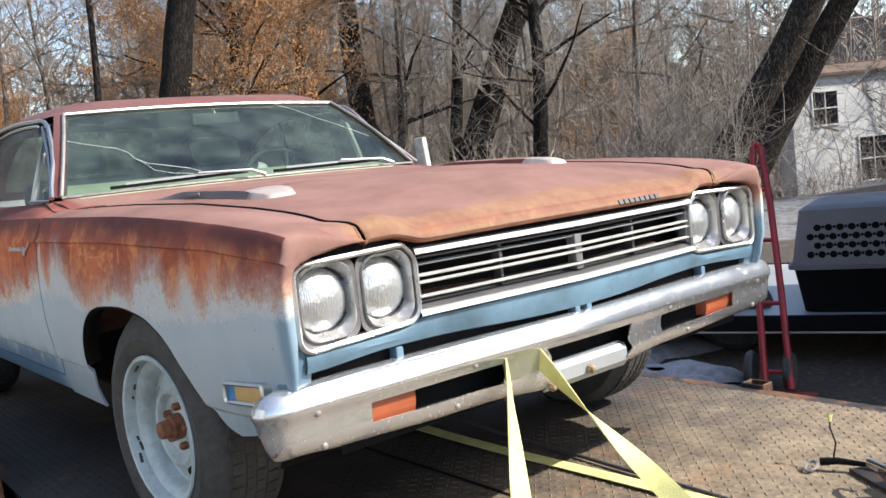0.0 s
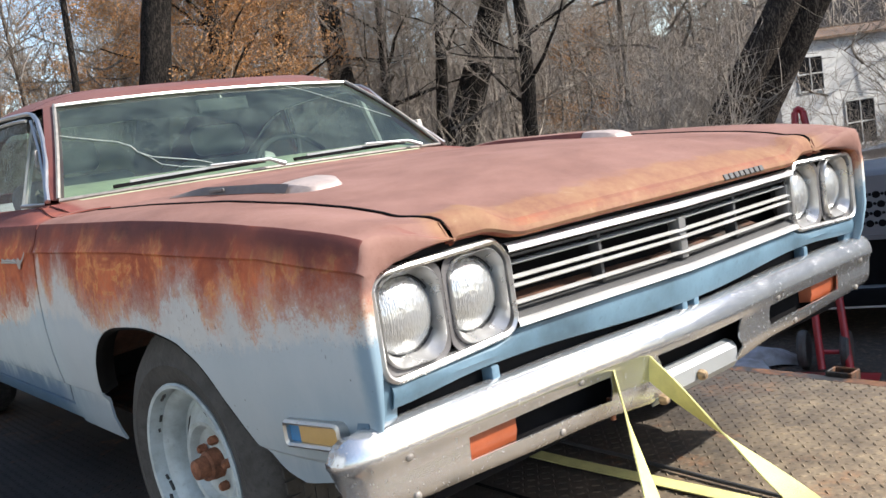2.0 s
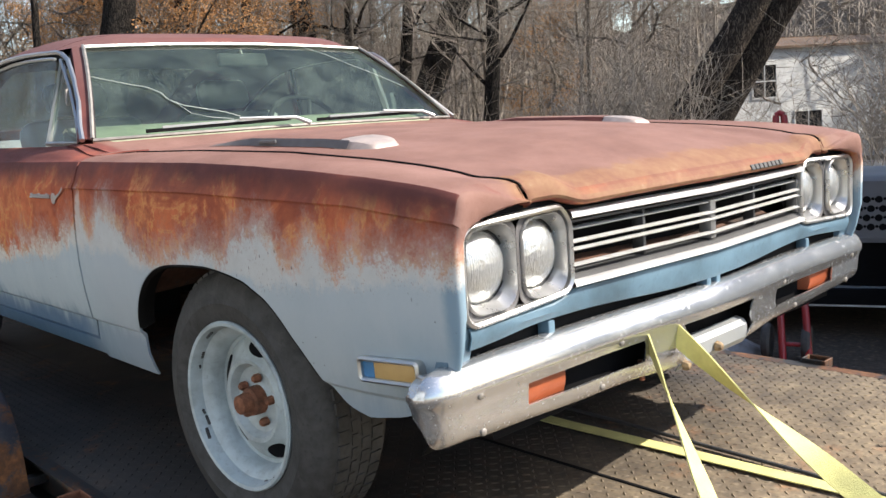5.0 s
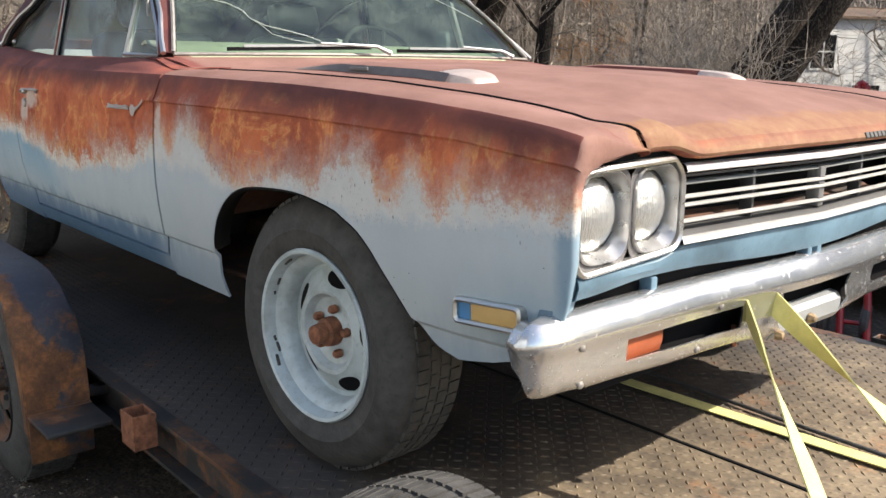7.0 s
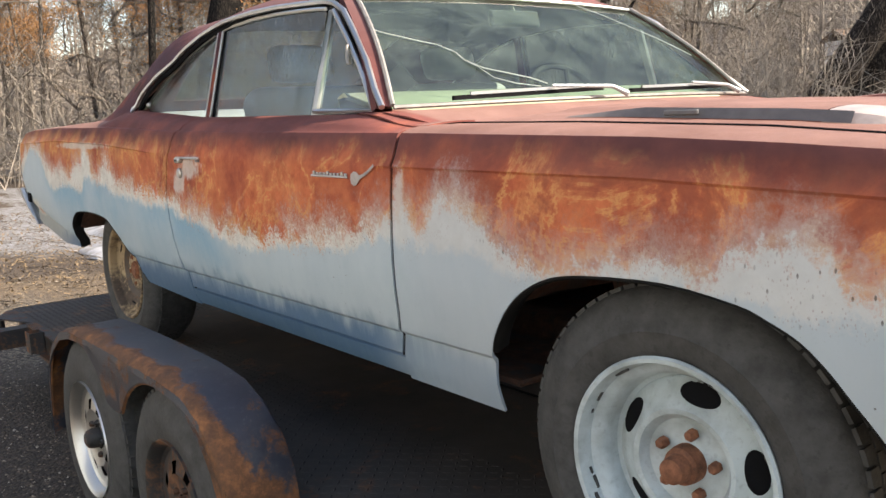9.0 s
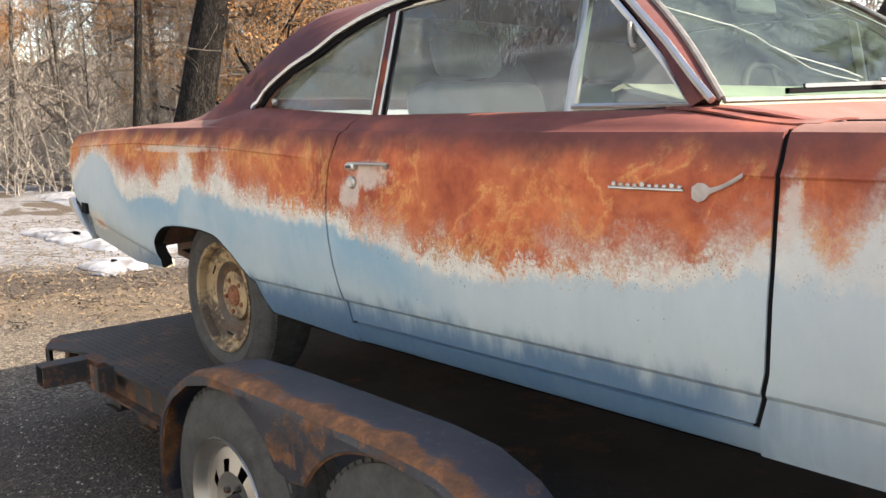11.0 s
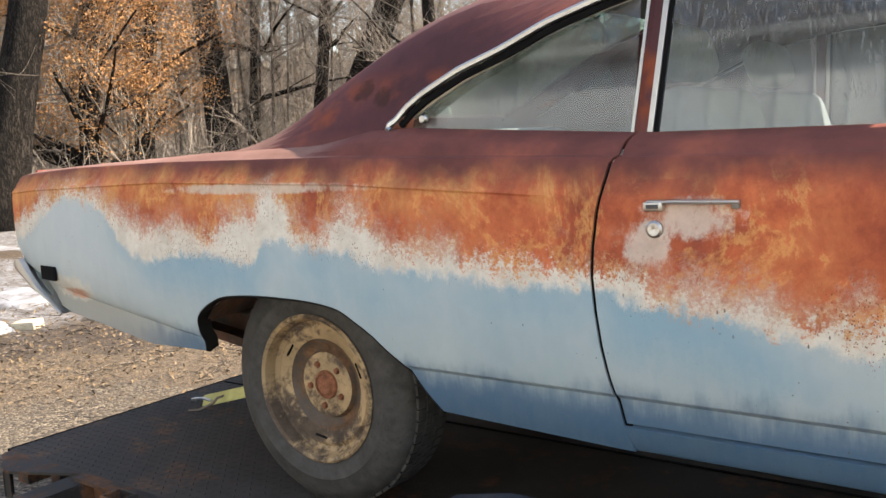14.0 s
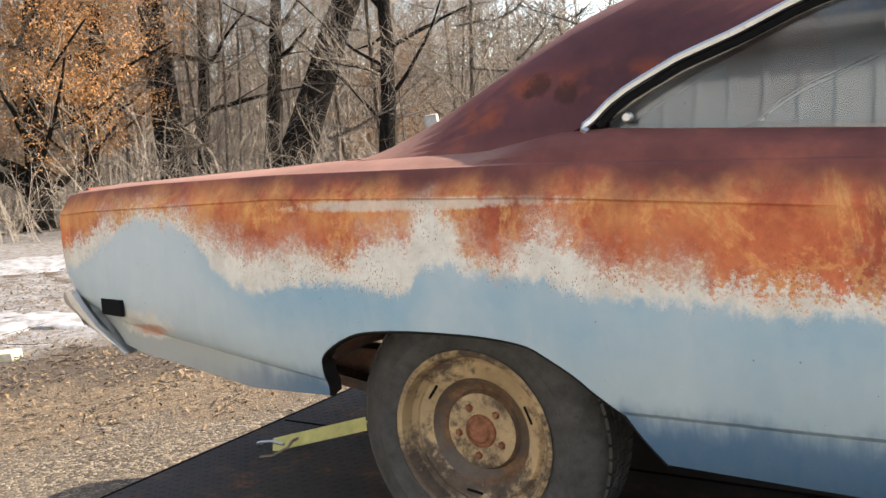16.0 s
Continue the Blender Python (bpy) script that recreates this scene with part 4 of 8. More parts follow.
def build_flanks():
    for mirror in (False, True):
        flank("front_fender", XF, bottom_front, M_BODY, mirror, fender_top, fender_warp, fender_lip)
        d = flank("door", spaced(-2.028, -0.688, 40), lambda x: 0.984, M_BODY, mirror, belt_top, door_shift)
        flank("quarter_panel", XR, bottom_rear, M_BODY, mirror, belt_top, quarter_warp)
        s = 1 if mirror else -1
        # black strips before and behind the door stand for the shade in its gaps
        for edge in ((lambda z: float(np.interp(z, [0.92, 0.98, 1.1, 1.3, 1.5, 1.56], [-0.742, -0.735, -0.70, -0.688, -0.688, -0.69]))),
                     (lambda z: float(np.interp(z, [0.92, 0.984, 1.117, 1.276, 1.389, 1.515, 1.56], [-1.97, -1.986, -2.012, -2.028, -2.022, -1.994, -1.94])))):
            rows = []
            for z in spaced(0.93, 1.512, 24):
                pr = side_rows(edge(z))
                w = float(np.interp(z, [q[0] for q in pr], [q[1] for q in pr])) - 0.0055
                rows.append([(edge(z) - 0.009, s * w, z), (edge(z) + 0.011, s * w, z)])
            sheet("door_gap", rows, M_BLACK, car, "dark gap beside the door", thick=0.003)
        # the arches' edges turn in, black
        for xs, zs in (ARCH_F, ARCH_R):
            rows = []
            for x, z in zip(xs, zs):
                if x > -1 and z < 1.06:
                    continue
                pr = side_rows(x)
                w = float(np.interp(z, [q[0] for q in pr], [q[1] for q in pr]))
                rows.append([(x, s * (w - 0.001), z - 0.0015), (x, s * (w - 0.012), z - 0.006), (x, s * (w - 0.022), z - 0.002), (x, s * (w - 0.045), z + 0.006)])
            sheet("arch_lip", rows, M_ARCHBLACK, car, "black rolled edge of the wheel arch", thick=0.003)
        # rocker under the door
        rows = []
        for x in spaced(-2.02, -0.70, 24):
            rows.append([(x, s * w, z) for z, w in ((0.918, 0.82), (0.914, 0.846), (0.922, 0.862), (0.94, 0.873), (0.974, 0.884), (0.979, 0.875), (0.981, 0.85))])
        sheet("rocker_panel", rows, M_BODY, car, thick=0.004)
        # door handle and lock
        h = box("door_handle", (-0.080, -0.009, -0.004), (0.095, 0.004, 0.004), M_BRIGHT, d, "chrome door handle", 0.004, pose(-1.83, s * 0.932, 1.437))
        box_b = box_into(bmesh.new(), (-0.020, -0.012, -0.010), (0.020, 0.006, 0.008), pose(-1.895, s * 0.932, 1.430), 0.005)
        part("handle_button", box_b, M_BRIGHT, d)
        part("handle_recess", box_into(bmesh.new(), (-0.012, -0.0015, -0.005), (0.012, 0.0015, 0.003), pose(-1.895, s * 0.9445, 1.430), 0.001, 1), M_DARKTRIM, d)
        box("handle_bracket", (-0.006, -0.006, -0.012), (0.008, 0.004, 0.002), M_DULL, d, "", 0.002, pose(-1.745, s * 0.932, 1.437))
        lathe("lock", [(0.0, -0.004), (0.006, -0.006), (0.012, -0.006), (0.0165, -0.003), (0.0165, 0.006)], M_BRIGHT, d, "round chrome key lock", 20, pose(-1.895, s * 0.934, 1.386, 0, 0, 180 if s > 0 else 0))
        # model script, a plain bright bar with a few uprights
        bm = bmesh.new()
        box_into(bm, (-1.035, s * 0.931 - 0.003, 1.402), (-0.865, s * 0.931 + 0.003, 1.408), None, 0.0015, 1)
        for i in range(10):
            xx = -1.025 + i * 0.0165
            hgt = 0.006 if i % 4 else 0.009
            box_into(bm, (xx, s * 0.931 - 0.003, 1.408), (xx + 0.009, s * 0.931 + 0.003, 1.408 + hgt), None, 0.0015, 1)
        part("script_badge", bm, M_BRIGHT, d, "small chrome script badge")
        # a pale scar where a sticker was
        rows = []
        for i in range(9):
            f = i / 8
            c = (-0.845 + 0.10 * f, 1.402 + 0.035 * f * f)
            w = 0.014 * max(0.0, math.sin(math.pi * min(1, f * 2.2 + 0.15))) + 0.004
            rows.append([(c[0], s * 0.9345, c[1] - w), (c[0], s * 0.9355, c[1]), (c[0], s * 0.9345, c[1] + w)])
        sheet("worn_patch", rows, M_STICKER, d, "pale worn sticker remains")


M_DULL = simple("dull grey trim", (0.26, 0.24, 0.22), 0.5, metal=0.3, var=0.3, scale=30)
M_STICKER = simple("worn pale sticker", (0.42, 0.36, 0.32), 0.6, var=0.3, scale=40)
build_flanks()


def build_hood():
    xs = spaced(-0.66, 0.62, 30) + [0.65, 0.68, 0.70, 0.72, 0.735, 0.75, 0.76, 0.77, 0.778, 0.785, 0.79, 0.795, 0.798, 0.80]
    vs = spaced(-1.0, -0.9, 5) + spaced(-0.88, -0.66, 14) + spaced(-0.64, 0.64, 28) + spaced(0.66, 0.88, 14) + spaced(0.9, 1.0, 5)
    rows = []
    for x in xs:
        e = HOOD_EDGE(x) - 0.005
        fade = ease(x, 0.58, 0.80)
        col = []
        for v in vs:
            y = v * e
            # a shallow raised middle with soft edges
            z = hood_z(x, y) + 0.006 * ease(0.42 - abs(y), 0.0, 0.06) * ease(0.70 - x, 0.0, 0.18)
            col.append((x + nose(y) * fade - 0.020 * fade * ease(abs(y), 0.45, 0.66), y, z - 0.003 * (ease(abs(v), 0.985, 1.0))))
        # the sides turn down into the seam
        fold = 0.004 + 0.026 * (1 - ease(x, 0.68, 0.77))
        col = [(col[0][0], col[0][1] - 0.001, col[0][2] - fold)] + col + [(col[-1][0], col[-1][1] + 0.001, col[-1][2] - fold)]
        rows.append(col)
    for dx, dz in ((-0.003, -0.006), (-0.010, -0.010), (-0.03, -0.011)):
        rows.append([(p[0] + dx, p[1], p[2] + dz) for p in rows[len(xs) - 1]])
    hood = sheet("hood", rows, M_BODY, car)
    for s in (-1, 1):
        # low long scoop with a dull dark side and a bright rounded front cap
        def scoop(x0, x1, name, mat, label):
            rs = []
            for x in spaced(x0, x1, 16):
                f = (x + 0.47) / 0.73
                hgt = 0.022 * min(1, f * 3 + 0.05) * (1 if f < 0.9 else math.sqrt(max(0.0, 1 - ((f - 0.9) / 0.1) ** 2)) * 0.98 + 0.02)
                w = 0.068 * (1 if f < 0.86 else 1 - 0.5 * ((f - 0.86) / 0.14) ** 2)
                c = s * 0.535
                col = []
                for v, u in ((-1.15, -0.1), (-1.0, 0.45), (-0.9, 0.85), (-0.7, 1.0), (-0.3, 1.08), (0.3, 1.08), (0.7, 1.0), (0.9, 0.85), (1.0, 0.45), (1.15, -0.1)):
                    y = c + v * w
                    col.append((x, y, hood_z(x, y) + hgt * u - 0.002))
                rs.append(col)
            return sheet(name, rs, mat, hood, label)
        scoop(-0.47, 0.145, "hood_scoop", M_BODY, "long low brown hood scoop")
        scoop(0.148, 0.26, "scoop_cap", M_CAP, "dull grey metal scoop end")
        # dark vent mesh let into the outer side
        rs = []
        for x in spaced(-0.45, 0.20, 12):
            f = (x + 0.47) / 0.73
            hgt = 0.030 * min(1, f * 3 + 0.05)
            a = s * (0.535 + 0.078)
            b = s * (0.535 + 0.0655)
            rs.append([(x, a, hood_z(x, a) + 0.002), (x, b, hood_z(x, b) + hgt * 0.7)])
        sheet("scoop_grille", rs, M_VENT, hood, "dark scoop side vent")
        b = box_into(bmesh.new(), (-0.04, -0.003, -0.005), (0.04, 0.003, 0.005), pose(-0.14, s * 0.611, hood_z(-0.14, 0.6) + 0.012, 0, 0, 0), 0.002, 1)
        part("scoop_badge", b, M_DULLBADGE, hood)
    # eight small letters on the hood's lip, drawn as plain blocks
    for i in range(8):
        y = 0.148 + i * 0.0235
        box("letter_block", (-0.003, 0, -0.007), (0.0025, 0.0165, 0.007), M_DARKTRIM, hood, "", 0.001, pose(0.7985 + nose(y), y, 1.3885, 0, -25, 0), 1)
    # black tubes stand for the shade in the seams beside the hood
    for s in (-1, 1):
        tube("hood_seam", [(x - 0.020 * ease(x, 0.58, 0.80), s * (HOOD_EDGE(x) + 0.0005), hood_z(x, HOOD_EDGE(x)) - 0.0008) for x in xs if x < 0.792], 0.0026, M_BLACK, car, "dark gap between hood and fender", 6)
    # cowl between hood and windscreen
    rows = []
    for j in range(33):
        y = -0.80 + 1.6 * j / 32
        xb = ws_base_x(y)
        zb = ws_base_z(y)
        xf = -0.668
        rows.append([(xf, y, hood_z(xf, y) - 0.016), (xf - 0.004, y, hood_z(xf, y) - 0.003), (xf * 0.5 + xb * 0.5, y, (hood_z(xf, y) + zb) / 2 + 0.0), (xb + 0.01, y, zb - 0.004), (xb - 0.02, y, zb - 0.02)])
    sheet("cowl", rows, M_BODY, car, thick=0.004)
    # corner between fender, door and windscreen foot
    for s in (-1, 1):
        rows = []
        for x in spaced(-0.985, -0.655, 12):
            g = ease(x, -0.97, -0.69)
            o, i = 0.815 + 0.030 * g, 0.70
            zo, zi = 1.5555 - 0.034 * g, 1.563 - 0.035 * g
            rows.append([(x, s * (o + (i - o) * f), zo + (zi - zo) * f + 0.004 * math.sin(math.pi * f)) for f in spaced(0, 1, 6)])
        sheet("cowl_corner", rows, M_BODY, car, thick=0.004)


def ws_base_x(y):
    return -0.895 + 0.125 * (1 - (abs(y) / 0.80) ** 2.2)


def ws_base_z(y):
    return 1.560 + 0.006 * (1 - (abs(y) / 0.8) ** 2)


def ws_point(u, v):
    """The windscreen's surface: u from -1 to 1 across, v from 0 at its foot to 1 at the header."""
    yb, yt = 0.772 * u, 0.612 * u
    xb, xt = ws_base_x(yb) - 0.005, -1.272 + 0.007 * (1 - abs(u) ** 2.2)
    zb, zt = ws_base_z(yb) + 0.002, 1.888 + 0.014 * (1 - u * u)
    bow = 0.018 * math.sin(math.pi * v)
    return Vector((xb + (xt - xb) * v + bow, yb + (yt - yb) * v, zb + (zt - zb) * v + bow * 0.6))


M_VENT = simple("dusty grey vent metal", (0.135, 0.118, 0.11), 0.6, var=0.3, scale=20)
M_CAP = simple("pinkish grey cast metal", (0.40, 0.33, 0.30), 0.5, metal=0.3, var=0.25, scale=30)
build_hood()


def rail(x):
    """Half width and height of the roof's side rail."""
    y = float(np.interp(x, [-3.32, -2.9, -2.63, -2.3, -1.98, -1.6, -1.3, -1.2], [0.76, 0.82, 0.80, 0.745, 0.715, 0.70, 0.685, 0.68]))
    z = float(np.interp(x, [-3.2, -2.8, -2.70, -2.64, -2.606, -2.58, -2.53, -2.433, -2.326, -2.217, -2.1, -2.0, -1.913, -1.735, -1.578, -1.44, -1.3, -1.2], [1.572, 1.566, 1.586, 1.605, 1.628, 1.654, 1.688, 1.736, 1.774, 1.820, 1.854, 1.876, 1.888, 1.896, 1.895, 1.889, 1.880, 1.866]))
    return y, z


ROOF_TOP = lerp_table([-3.24, -3.2, -3.1, -2.97, -2.84, -2.7, -2.6, -2.45, -2.3, -2.1, -1.9, -1.7, -1.5, -1.38], [1.59, 1.61, 1.652, 1.715, 1.785, 1.853, 1.89, 1.932, 1.955, 1.972, 1.981, 1.981, 1.973, 1.956])


def build_roof():
    xs = [-3.24, -3.22, -3.19, -3.15, -3.08, -3.0, -2.9, -2.8, -2.7, -2.63, -2.55, -2.45, -2.36, -2.28, -2.2, -2.1, -1.98, -1.85, -1.7, -1.55, -1.45, -1.40, -1.375]
    vs = [0, 0.15, 0.3, 0.45, 0.58, 0.68, 0.76, 0.83, 0.88, 0.92, 0.955, 0.98, 1.0]
    full = [-v for v in vs[::-1]] + vs[1:]
    rows = []
    for x in xs:
        yr, zr = rail(x)
        zt = ROOF_TOP(x)
        col = []
        for v in full:
            a = abs(v)
            # flat crown that turns down towards the rail
            back = max(0.0, min(1.0, (-2.15 - x) / 0.35))
            drop = (0.16 * a ** 2 + 0.84 * max(0.0, (a - 0.55) / 0.45) ** 2.4) * (1 - back) + back * (0.03 * a ** 2 + 0.97 * max(0.0, (a - 0.78) / 0.22) ** 1.4)
            z = zt - (zt - zr) * drop
            push = 0.03 * (1 - a * a) if x > -1.5 else 0.0
            col.append((x + push * max(0, (x + 1.5) / 0.125), v * yr, z))
        rows.append(col)
    n = len(full)
    back = [i for i, x in enumerate(xs) if -3.12 < x < -2.4]

    def hole(i, j):
        c = (full[j] + full[j + 1]) / 2
        return i in back and abs(c) < 0.60
    roof = sheet("roof", rows, M_BODY, car, thick=0.012, skip=hole)
    # rear window
    rw = []
    for i in back + [back[-1] + 1]:
        rw.append([(xs[i], v * rail(xs[i])[0], rows[i][0][2] * 0 + ROOF_TOP(xs[i]) - (ROOF_TOP(xs[i]) - rail(xs[i])[1]) * 0.03 * v * v - 0.012) for v in spaced(-0.63, 0.63, 12)])
    g = sheet("rear_window", rw, M_GLASS, car)
    g.visible_shadow = False
    # drip rail, bright, along the side windows and round the quarter window's end
    for s in (-1, 1):
        pts = []
        for x in spaced(-2.605, -1.39, 36):
            y, z = rail(x)
            pts.append((x, s * (y + 0.006), z - 0.004))
        foot = [(-2.618, s * 0.812, 1.614), (-2.62, s * 0.815, 1.606), (-2.608, s * 0.818, 1.600)]
        pillar = [(-1.31, s * 0.688, 1.878), (-1.26, s * 0.690, 1.868), (-1.206, s * 0.694, 1.842), (-1.126, s * 0.712, 1.768), (-1.035, s * 0.742, 1.694), (-0.94, s * 0.785, 1.612), (-0.888, s * 0.803, 1.568)]
        tube("drip_rail", foot[::-1] + pts + pillar, 0.0085, M_BRIGHT, roof, "bright metal drip rail", 6)
        tube("window_seal", [(p[0] + 0.008, p[1] - s * 0.010, p[2] - 0.014) for p in pts] + [(p[0] - 0.02, p[1] - s * 0.012, p[2] - 0.02) for p in pillar[:-1]], 0.009, M_BLACK, roof, "black rubber seal", 6)
        # windscreen pillar
        rs = []
        for v in spaced(0.0, 1.0, 10):
            a = ws_point(s * 1.0, v)
            top = 1 - v
            wd = 0.050 - 0.008 * v
            b = Vector((a.x - wd * 0.9, a.y + s * (0.030 + 0.0 * top), a.z - 0.006))
            rs.append([a + Vector((0.004, s * 0.002, 0.004)), a + Vector((-0.015, s * 0.016, 0.010)), (a + b) / 2 + Vector((0, s * 0.016, 0.008)), b, b + Vector((-0.006, -s * 0.02, -0.01)), a + Vector((-0.02, -s * 0.02, -0.02))])
        sheet("windscreen_pillar", rs, M_BODY, roof, closed=True)
        pil = [ws_point(s * 1.0, v) + Vector((0.006, 0.0, 0.009)) for v in spaced(0, 1, 10)]
        tube("pillar_trim", pil, 0.007, M_DULL, roof, "bright windscreen trim", 6)
    head = [ws_point(u, 1.0) + Vector((0.004, 0, 0.006)) for u in spaced(-1, 1, 16)]
    tube("header_trim", head, 0.0065, M_BEZEL, roof, "dull silver windscreen trim", 6)
    header = []
    for v, e in zip(full, rows[-1]):
        a, b = ws_point(v, 1.0), Vector(e)
        header.append([a + Vector((-0.01, 0, -0.012)), a + Vector((0.006, 0, 0.004)), a.lerp(b, 0.5) + Vector((0.008, 0, 0.006)), b + Vector((0.004, 0, -0.001)), b + Vector((-0.012, 0, 0.0))])
    sheet("roof_header", header, M_BODY, roof)
    foot = [ws_point(u, 0.0) + Vector((0.01, 0, 0.004)) for u in spaced(-1, 1, 16)]
    tube("foot_trim", foot, 0.006, M_DULL, car, "bright windscreen foot trim", 6)
    ws = sheet("windscreen", [[ws_point(u, v) for u in spaced(-1, 1, 20)] for v in spaced(0, 1, 10)], M_GLASS, car, "dusty cracked windscreen")
    ws.visible_shadow = False
    # two long cracks in the glass
    def crack(pts, r):
        tube("crack", [ws_point(u, v) + Vector((0.003, 0, 0.004)) for u, v in pts], r, M_CRACK, ws, "white crack line", 5)
    crack([(-0.985, 0.62), (-0.93, 0.58), (-0.88, 0.55), (-0.80, 0.50), (-0.74, 0.47), (-0.68, 0.40), (-0.66, 0.33), (-0.60, 0.26), (-0.52, 0.22), (-0.42, 0.17), (-0.36, 0.12)], 0.0016)
    crack([(-0.66, 0.33), (-0.62, 0.27), (-0.58, 0.18), (-0.50, 0.13), (-0.40, 0.10)], 0.0012)
    crack([(0.50, 0.985), (0.60, 0.86), (0.68, 0.70), (0.76, 0.60), (0.84, 0.48), (0.90, 0.40)], 0.0014)


M_CRACK = simple("milky crack", (0.42, 0.46, 0.42), 0.5, bump=0)
build_roof()


def build_side_glass():
    for s in (-1, 1):
        def top(x):
            y, z = rail(x)
            return (x, s * (y - 0.010), z - 0.026)

        def base(x):
            return (x, s * 0.772, float(np.interp(x, [-2.66, -2.57, -2.0, -1.2, -0.9], [1.604, 1.596, 1.552, 1.545, 1.545])))

        def pane(name, xs, label, cut=None):
            rows = []
            for x in xs:
                b, t = Vector(base(x)), Vector(top(x))
                if cut:
                    t = cut(x, b, t)
                if not cut:
                    # the pane is flat and leans in towards the roof
                    b.y, t.y = s * (0.772 - 0.215 * (b.z - 1.55)), s * (0.772 - 0.215 * (t.z - 1.55))
                rows.append([b + (t - b) * f for f in spaced(0, 1, 6)])
            g = sheet(name, rows, M_SIDEGLASS, car, label)
            g.visible_shadow = False
            return g
        pane("quarter_window", spaced(-2.585, -2.005, 16), "dusty triangular quarter window")
        pane("door_window", spaced(-1.965, -1.272, 12), "streaked door window")

        def vent_cut(x, b, t):
            f = max(0.0, min(1.0, (-0.93 - x) / (1.245 - 0.93)))
            z = 1.552 + f * (1.842 - 1.552)
            return Vector((x, s * (0.782 - 0.085 * f), z))
        pane("vent_window", spaced(-1.25, -0.94, 8), "small triangular vent window", vent_cut)
        # dull metal edge of the panes under the rail
        for x0, x1 in ((-2.58, -2.01), (-1.95, -1.27)):
            edge = [Vector(top(x)) for x in spaced(x0, x1, 16)]
            tube("pane_edge", [(q.x, s * (0.776 - 0.215 * (q.z - 1.55)), q.z + 0.002) for q in edge], 0.0055, M_BEZEL, car, "dull metal window edge", 6)
        # bright posts and sills
        b, t = Vector(base(-1.262)), Vector(top(-1.285))
        rows = [[b + (t - b) * f + Vector((dx, s * dy, 0)) for dx, dy in ((-0.013, 0.012), (0.0, 0.017), (0.013, 0.012), (0.013, -0.004), (-0.013, -0.004))] for f in spaced(0, 1, 5)]
        sheet("vent_post", rows, M_BRIGHT, car, "chrome vent window post", closed=True)
        b, t = Vector(base(-1.985)), Vector(top(-1.965))
        rows = [[b + (t - b) * f + Vector((dx, s * dy, 0)) for dx, dy in ((-0.014, 0.010), (0.0, 0.015), (0.014, 0.010), (0.014, -0.02), (-0.014, -0.02))] for f in spaced(0, 1, 5)]
        sheet("door_post", rows, M_BODY, car, "rusty brown door post", closed=True)
        for dx, half in ((-0.018, 0.0035), (0.020, 0.006)):
            rows = [[b + (t - b) * f + Vector((dx + e, s * dy, 0)) for e, dy in ((-half, 0.011), (half, 0.011), (half, -0.006), (-half, -0.006))] for f in spaced(0, 1, 5)]
            sheet("post_trim", rows, M_BRIGHT, car, "bright post trim", closed=True)
        rows = [[b + (t - b) * f + Vector((0.040 + e, s * dy, 0)) for e, dy in ((-0.014, 0.006), (-0.006, 0.006), (-0.006, -0.006), (-0.014, -0.006))] for f in spaced(0, 1, 5)]
        sheet("post_seal", rows, M_BLACK, car, closed=True)
        vl = [(-1.248, s * 0.784, 1.566), (-1.1, s * 0.787, 1.563), (-0.945, s * 0.791, 1.560)]
        tube("vent_frame", vl + [(-1.029, s * 0.758, 1.651), (-1.128, s * 0.728, 1.742), (-1.243, s * 0.703, 1.846)], 0.0075, M_BRIGHT, car, "chrome vent window frame", 6)
        tube("vent_latch", [(-1.128, s * 0.725, 1.744), (-1.126, s * 0.742, 1.736), (-1.120, s * 0.747, 1.708), (-1.114, s * 0.749, 1.690), (-1.104, s * 0.749, 1.690)], 0.005, M_DULL, car, "dull chrome vent latch", 8)
        lathe("window_knob", [(0, -0.008), (0.008, -0.008), (0.012, -0.003), (0.012, 0.003)], M_BRIGHT, car, "", 16, pose(-2.54, s * 0.775, 1.625))


build_side_glass()


M_TAILCHROME = chrome_material("dull tail chrome", (0.52, 0.51, 0.49), 0.36, 0.4, 0.8)


